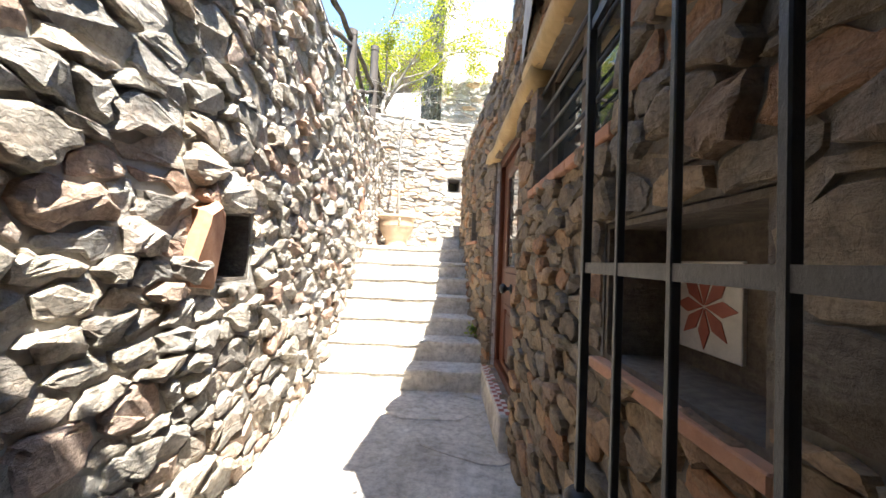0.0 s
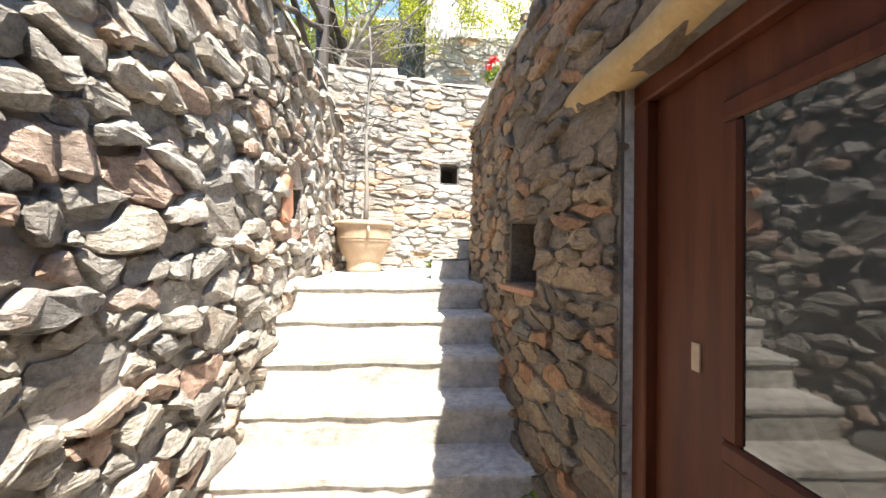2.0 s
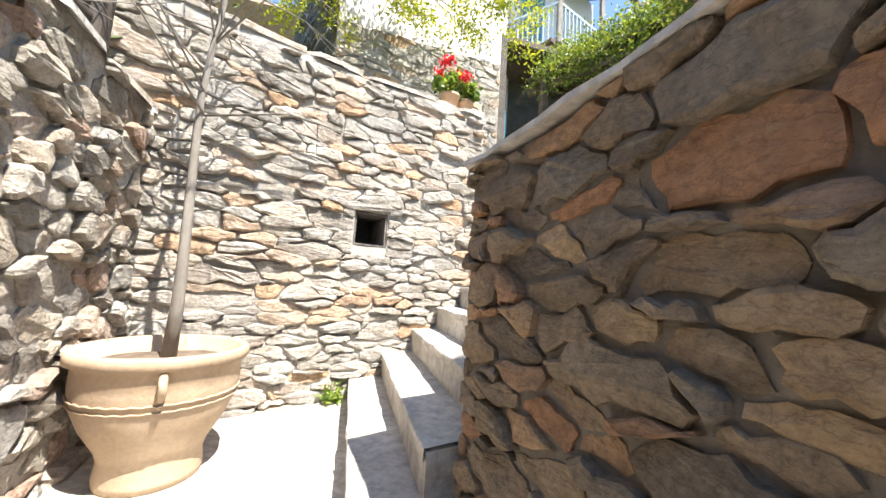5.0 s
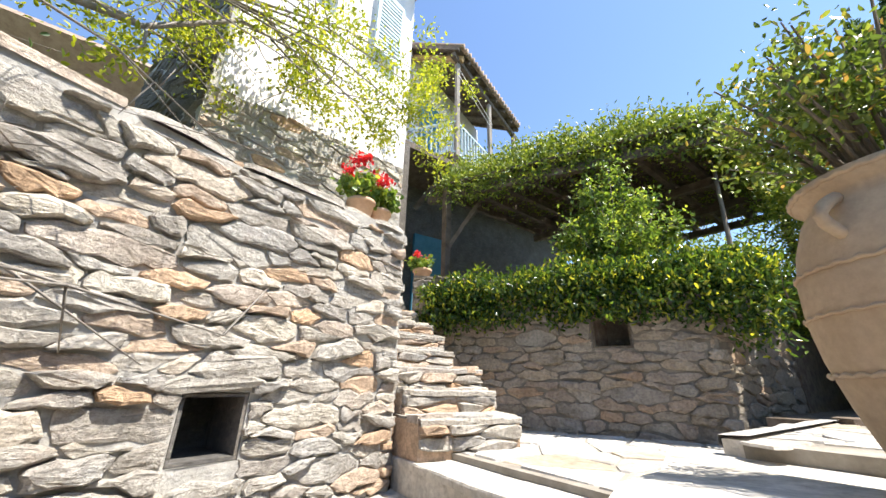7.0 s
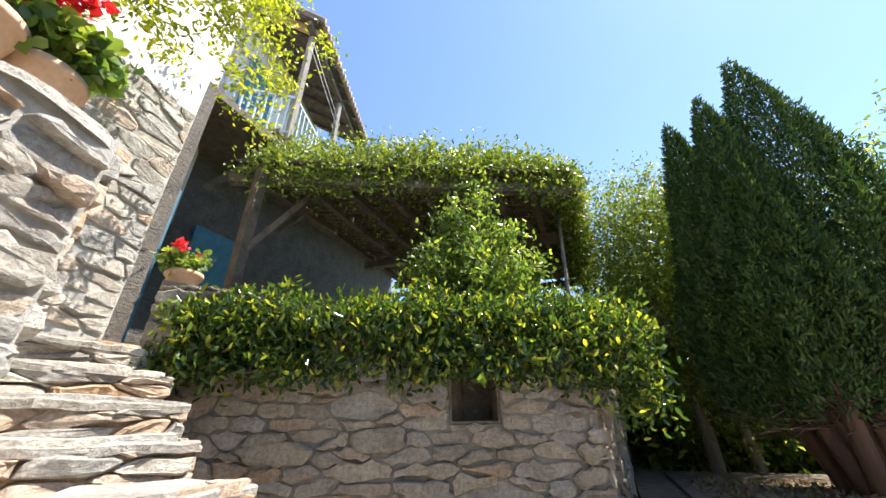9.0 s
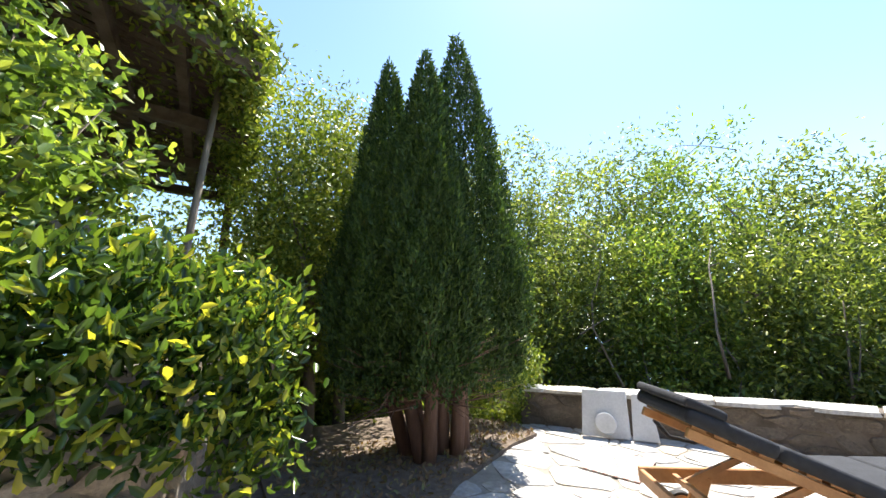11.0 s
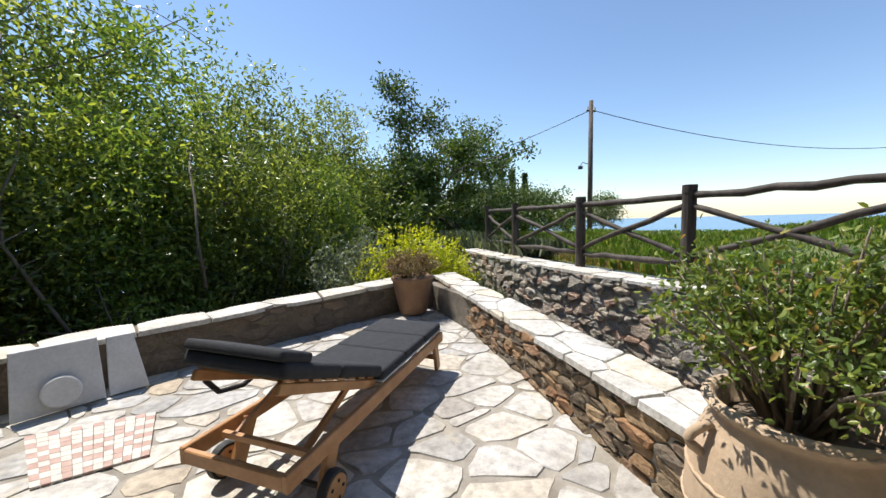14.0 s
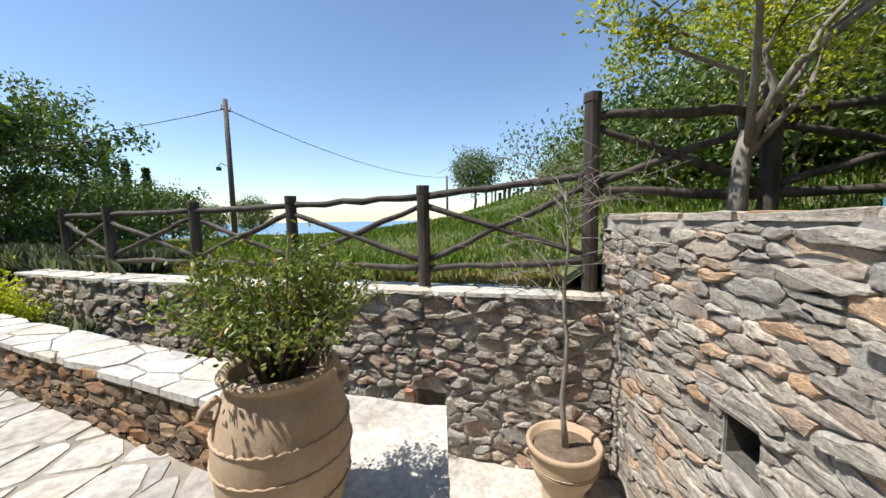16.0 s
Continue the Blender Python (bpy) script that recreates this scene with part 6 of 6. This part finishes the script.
for (p, h), (q, g) in zip(POSTS, POSTS[1:]):
    k += 1
    ph, qh = h - 0.13, (g if g < 1.5 else 1.28) - 0.13
    up = lambda s, e: (s[0], s[1], s[2] + e)
    rail(up(p, ph), up(q, qh), 0.042, k)
    rail(up(p, 0.2), up(q, 0.22), 0.04, k + 20)
    rail(up(p, ph - 0.1), up(q, 0.28), 0.035, k + 40, "brace")
    rail(up(p, 0.28), up(q, qh - 0.1), 0.035, k + 60, "brace")
UP = [((-2.02, 8.38, 4.3), 1.28), ((-2.3, 10.0, 4.22), 1.3), ((-2.7, 12.2, 4.3), 1.3)]
for p, h in UP[1:]:
    v, f = fence_post(p, h, 0.085)
    child("post", mesh_of("post", v, f, FENCE_WOOD), fence)
for (p, h), (q, g) in zip(UP, UP[1:]):
    k += 1
    rail(up(p, h - 0.22), up(q, g - 0.22), 0.05, k)
    rail(up(p, 0.28), up(q, 0.28), 0.05, k + 20)
    rail(up(p, h - 0.32), up(q, 0.34), 0.04, k + 40, "brace")
    rail(up(p, 0.34), up(q, g - 0.32), 0.04, k + 60, "brace")

# grey-trunked tree behind the end wall, whose crown hangs over the steps
rng = np.random.default_rng(71)
T0 = (-2.2, 9.72, 4.25)
big = thing("shade_tree", "spreading tree with forked grey trunk and fresh yellow-green leaves", "tree", Matrix.Translation(T0))
lines = [([(0, 0, -0.2), (0.02, 0.0, 0.3), (-0.02, 0.03, 0.62), (0.03, 0.06, 0.85)], [0.1, 0.085, 0.08, 0.075])]
tips = []
for a, l, h in ((0.2, 1.2, 1.5), (1.0, 2.2, 1.7), (2.6, 1.1, 1.3), (-1.2, 1.2, 1.2), (0.5, 2.8, 1.9), (1.6, 1.8, 2.0), (-0.3, 1.9, 1.8)):
    s_ = Vector((0.02, 0.05, rng.uniform(0.6, 0.85)))
    e = Vector((math.cos(a) * l, math.sin(a) * l, 0.95 + h))
    way = [s_.lerp(e, k / 6) + Vector((rng.normal(), rng.normal(), rng.normal() * 0.7)) * (0.11 if 0 < k < 6 else 0) + Vector((0, 0, 0.3 * math.sin(math.pi * k / 6))) for k in range(7)]
    lines.append((way, [0.042, 0.034, 0.026, 0.02, 0.015, 0.011, 0.007]))
    for _ in range(11):
        q = way[rng.integers(2, 6)].lerp(way[6], rng.uniform(0.0, 0.9))
        w = q + Vector((rng.normal(), rng.normal(), rng.normal() * 0.6 + 0.1)) * 0.5
        lines.append(([q, q.lerp(w, 0.5) + Vector((rng.normal() * 0.05, rng.normal() * 0.05, 0.06)), w], [0.014, 0.009, 0.003]))
        tips.append(tuple(w))
        tips.append(tuple(q.lerp(w, 0.6)))
for q in ((2.2, 0.8, 2.2), (2.9, 0.75, 1.9), (3.3, 0.85, 2.4), (3.7, 0.8, 2.8), (3.9, 0.85, 2.2), (3.2, 0.9, 3.0), (2.5, 1.0, 3.2), (4.0, 0.95, 3.3)):
    tips += [tuple(np.array(q) + rng.normal(size=3) * 0.22) for _ in range(7)]
    lines.append(([(1.0, 0.6, 2.4), tuple((np.array(q) + (1.0, 0.6, 2.9)) / 2), q], [0.015, 0.011, 0.004]))
tubes("trunk", lines, GREY_BARK, big, 7, 0.15)
q = np.repeat(np.array(tips), 85, 0)
child("crown", leaf_mesh("crown", q + rng.normal(size=q.shape) * 0.1, 0.055, TREE_LEAF, 71), big)

# ---- beyond: woodland, oak, poles, field ----
spots = [(8.3, 3.9, 3.0, 3.2), (7.6, 2.4, 2.9, 3.4), (6.6, 1.3, 2.7, 4.0), (5.5, 0.5, 2.6, 4.2), (4.4, -0.3, 2.5, 4.1), (3.3, -1.2, 2.4, 4.0), (2.3, -2.6, 2.2, 4.0), (9.8, 1.4, 3.0, 5.6), (8.2, -1.0, 2.8, 6.0), (6.3, -2.6, 2.6, 6.0), (4.2, -4.4, 2.4, 5.6), (2.2, -6.0, 2.0, 5.4), (9.6, 5.6, 3.2, 2.4), (9.0, 7.6, 3.2, 1.6)]
for k, (x, y, z, h) in enumerate(spots):
    far = k >= 7
    rng = np.random.default_rng(100 + k)
    t = thing("woodland_tree", "leafy green woodland tree on the slope below the terrace", "tree", Matrix.Translation((x, y, z - 1.8)), "woodland trees")
    lines, c = [], []
    wide = 0.55 if not far else 0.9
    for j in range(13):
        a, r = rng.uniform(0, 6.28), wide * math.sqrt(rng.random())
        q = Vector((math.cos(a) * r, math.sin(a) * r, 0))
        crooked(rng, q, (math.cos(a) * 0.3, math.sin(a) * 0.3, 1), (h + 1.8) * (rng.uniform(0.34, 0.6) + 0.22 * far), 0.045, 2, lines, c, 5)
    reach, high = (1.15, h + 1.85) if not far else (2.1, h + 2.9)
    held = lambda w: math.hypot(w[0], w[1]) < reach * (1.15 - 0.35 * (w[2] / high) ** 2) and w[2] < high
    lines = [l for l in lines if held(l[0][-1])]
    c = [w for w in c if held(w)]
    tubes("trunk", lines, BARK, t, 4, 0.1)
    p = np.repeat(np.array(c), 36 if not far else 30, 0)
    p = np.concatenate([p, clumps(rng, 260, 34, (0, 0, high * 0.5), (reach * 0.95, reach * 0.95, high * 0.46), 0.2, 0.35)])
    child("crown", leaf_mesh("crown", p + rng.normal(size=p.shape) * (0.13 if not far else 0.2), 0.1 if not far else 0.135, WOOD_LEAF if k % 3 else ROSE_LEAF, 100 + k, 0.1, 0.42), t)
WAYS = [(1, 0.2, 0.7), (-1, 0.3, 0.55), (0.4, 1, 0.6), (-0.5, -0.8, 0.9), (0.1, 0.2, 1.2), (-0.8, 0.6, 1.0), (0.8, -0.4, 1.0), (-1.1, 0.0, 0.25)]
crooked_tree("oak_tree", "broad dark green oak with open crooked branches", (-1.2, -11.5, 0.1), WAYS, 4.1, 0.17, 3, 40, 0.17, 0.24, OAK_LEAF, BARK, 130, 4, 2.6)
crooked_tree("oak_tree", "smaller dark oak on the slope", (-4.0, -12.5, -0.5), WAYS[:6], 2.3, 0.13, 3, 30, 0.16, 0.2, OAK_LEAF, BARK, 131, 3, 2.0)
for k, (x, y, z, h, r) in enumerate(((-11.2, -18.4, 0.5, 7.2, 0.42), (-12.0, -18.0, 0.5, 6.8, 0.42), (-12.9, -17.6, 0.5, 6.5, 0.42))):
    rng = np.random.default_rng(140 + k)
    t = thing("cypress", "distant dark pointed cypress", "conifer", Matrix.Translation((x, y, z)), "distant cypresses")
    tubes("trunk", [([(0, 0, -0.5), (0, 0, h * 0.5)], [0.12, 0.05])], BARK, t, 6)
    f = rng.random(3000)
    a = rng.uniform(0, 6.28, 3000)
    rr = r * (1 - f) ** 0.7 * np.sqrt(rng.random(3000))
    child("foliage", leaf_mesh("foliage", np.stack([rr * np.cos(a), rr * np.sin(a), 0.5 + f * h], 1), 0.25, CEDAR_LEAF, 140 + k), t)
for k, (x, y, s) in enumerate(((-10.6, -14.4, 2.0), (-12.9, -15.6, 1.9), (-21, -18, 1.8), (-20.8, 1.9, 1.7), (-8.0, -15.4, 2.3), (-9.2, -14.6, 2.1), (-16.5, -17.5, 1.55))):
    tree("far_tree", "distant rounded olive-green tree", (x, y, ground_height(x, y) if y > 0 else 2.0), 2.2 * s, (s * 0.9, s * 0.9, s * 0.75), OAK_LEAF, BARK, 150 + k, 260, 22, 0.14, 0.25, 0.1, 5, 0.65, 0.4, group="distant trees")
shrub("yellow_shrub", "bright yellow-green shrub outside the terrace corner", (0.75, 0.75, 2.3), 80, 2.05, 1.2, YELLOW_LEAF, BARK, 160, 10, 8, 0.075, 0.08, 0.3, 0.01)
shrub("yellow_shrub", "bright yellow-green shrub outside the terrace corner", (-0.15, 0.5, 2.3), 40, 1.25, 0.7, YELLOW_LEAF, BARK, 161, 9, 8, 0.075, 0.07, 0.3, 0.01)
for k, (x, y, h) in enumerate(((2.0, 0.4, 1.9), (1.6, -0.9, 2.0), (-0.6, -1.6, 1.4), (-0.9, 0.2, 1.0))):
    shrub("grey_shrub", "silvery grey-green shrub on the slope", (x, y, 2.2), 40, h, 0.85, GREY_LEAF, BARK, 165 + k, 12, 8, 0.07, 0.09, 0.3, 0.008, group="grey shrubs")

pole = thing("utility_pole", "tall weathered wooden utility pole with wires", "utility pole", Matrix.Translation((-12.4, -9.6, 2.4)))
tubes("mast", [([(0, 0, -0.5), (0, 0, 8.3)], [0.16, 0.12])], OLD_WOOD, pole, 10)
part("bracket", boxed(-0.3, -0.04, 7.7, 0.3, 0.04, 7.76), IRON, pole)
for x in (-0.25, 0.25):
    part("insulator", boxed(x - 0.04, -0.04, 7.76, x + 0.04, 0.04, 7.95), MARBLE, pole)
tubes("lamp_arm", [([(0, 0, 4.7), (0.35, -0.25, 4.9), (0.45, -0.3, 4.7)], [0.02] * 3)], IRON, pole, 6)
part("lamp_head", boxed(0.35, -0.38, 4.5, 0.55, -0.22, 4.68), IRON, pole)
pole2 = thing("utility_pole", "distant wooden utility pole on the field", "utility pole", Matrix.Translation((-40, -7.0, 3.0)))
tubes("mast", [([(0, 0, -0.5), (0, 0, 6.0)], [0.16, 0.12])], OLD_WOOD, pole2, 8)


def wire(a, b, sag, name="wire"):
    a, b = Vector(a), Vector(b)
    pts = [a.lerp(b, k / 16) - Vector((0, 0, sag * (1 - (k / 8 - 1) ** 2))) for k in range(17)]
    w = tubes(name, [(pts, [0.022] * 17)], IRON, None, 5)
    return tagged(w, "thin black overhead wire between poles", "wire", "overhead wires")


wire((-12.4, -9.6, 10.2), (-40, -7.0, 8.8), 1.0)
wire((-12.4, -9.6, 10.2), (3.0, -30.0, 6.5), 1.0)

# scrub on the hillside and an old shed
for k in range(84):
    rng = np.random.default_rng(200 + k)
    x = -rng.uniform(5, 24)
    y = 9.5 + rng.uniform(0, 7) - 0.12 * x * (-0.6) if k < 18 else rng.uniform(6.0, 9.5)
    if k >= 18:
        x = -rng.uniform(13, 26)
    if k >= 26:
        x, y = -rng.uniform(5.5, 20), rng.uniform(7.5, 15)
    if k >= 52:
        x, y = -rng.uniform(4.2, 8.5), rng.uniform(9.5, 14.5)
    s = rng.uniform(0.7, 1.4) * (1 if k < 26 else 1.25)
    tree("hill_shrub", "tangled green scrub on the hillside", (x, y, ground_height(x, y) - 0.1), 1.6 * s, (1.2 * s, 1.2 * s, 0.8 * s), OAK_LEAF if k % 3 else WOOD_LEAF, GREY_BARK, 220 + k, 120, 11, 0.11, 0.2, 0.03, 7, 0.55, 0.3, category="shrub", group="hillside scrub")
SH = Vector((-23.0, 4.0, ground_height(-23.0, 4.0) - 0.5))
shed = thing("old_shed", "collapsing old shed of grey planks on the hill", "shed", Matrix.Translation(SH))
for k in range(10):
    part("plank", beam((0.2 * (k % 2), -1.5 + 0.3 * k, 0), (0.25 * math.sin(k), -1.45 + 0.3 * k, 1.5 + 0.3 * math.sin(k * 2.1)), 0.22, 0.04), GREY_BARK, shed)
part("roof", beam((0.2, -1.9, 1.6), (0.1, 1.8, 2.1), 2.2, 0.08, 8), ROOF, shed)
for y in (-1.6, 1.5):
    part("post", beam((1.2, y, 0), (1.2, y, 1.75), 0.12, 0.12), OLD_WOOD, shed)
nb = thing("neighbour_house", "far neighbouring house with a red tiled roof", "house", Matrix.Translation((-6.5, 21.0, 5.0)))
part("wall", boxed(-4, -3, -1, 4, 3, 4.2), PLASTER, nb)
part("roof", beam((-4.6, -1.6, 5.0), (4.6, -1.6, 5.0), 4.2, 0.15, -25), ROOF, nb)
part("chimney", boxed(1.5, -1.8, 5.0, 2.2, -1.1, 6.6), BRICK, nb)

# meadow grass behind the fence
rng = np.random.default_rng(301)
n = 48000
gx_ = -1.95 - np.abs(rng.normal(size=n)) * 7
gy_ = rng.uniform(-9, 13, n)
tall = 0.5 + 0.5 * np.sin(gx_ * 0.9) * np.cos(gy_ * 0.7)
gz_ = np.array([ground_height(a, b) for a, b in zip(gx_, gy_)]) - 0.02
up_ = np.tile(np.array([0.0, 0.0, 3.2]), (n, 1))
meadow = tagged(new("meadow_grass", leaf_mesh("meadow_grass", np.stack([gx_, gy_, gz_], 1), 0.22 * (0.4 + 0.7 * tall), GRASS_LEAF, 301, 1.0, 0.06, outward=up_)), "tall green meadow grass with dry patches", "grass", kind="stuff")
n = 5000
q = np.stack([-2.05 - np.abs(rng.normal(size=n)) * 0.35, rng.uniform(1.0, 8.2, n), np.zeros(n)], 1)
q[:, 2] = [ground_height(a, b) - 0.02 for a, b in q[:, :2]]
tagged(new("dry_grass", leaf_mesh("dry_grass", q, 0.16, STRAW, 306, 0.6, 0.06, outward=np.tile(np.array([0, 0, 1.2]), (n, 1)))), "dry straw-coloured grass along the wall top", "grass", kind="stuff")
n = 9000
q = np.stack([rng.uniform(-2.4, 2.0, n), rng.uniform(-4.0, 1.4, n), np.zeros(n)], 1)
q[:, 2] = [ground_height(a, b) for a, b in q[:, :2]]
tagged(new("slope_grass", leaf_mesh("slope_grass", q, 0.4, GREY_LEAF, 302, 1.0, 0.07, outward=np.tile(np.array([0, 0, 2.6]), (n, 1)))), "pale tall grass on the slope", "grass", kind="stuff")
# litter in the bed, weeds in the joints
n = 3200
q = np.stack([rng.uniform(3.5, 5.5, n), rng.uniform(4.7, 7.6, n), np.full(n, TERRACE + 0.025)], 1)
q = q[[inside(BED, a, b) for a, b in q[:, :2]]]
tagged(new("leaf_litter", leaf_mesh("leaf_litter", q, 0.05, HEATHER_LEAF, 303, 0.1)), "dry brown leaf litter on the bed", "leaf litter", kind="stuff")
shrub("weed", "small green weed growing at the wall foot", (0.23, 5.62, 0.42), 10, 0.22, 0.1, ROSE_LEAF, ROSE_LEAF, 304, 3, 3, 0.05, 0.02, 0.02, 0.003, "weed", group="weeds")
shrub("weed", "small green weed growing at the wall foot", (-0.55, 9.06, 1.53), 14, 0.14, 0.1, ROSE_LEAF, ROSE_LEAF, 305, 3, 3, 0.05, 0.02, 0.02, 0.003, "weed", group="weeds")
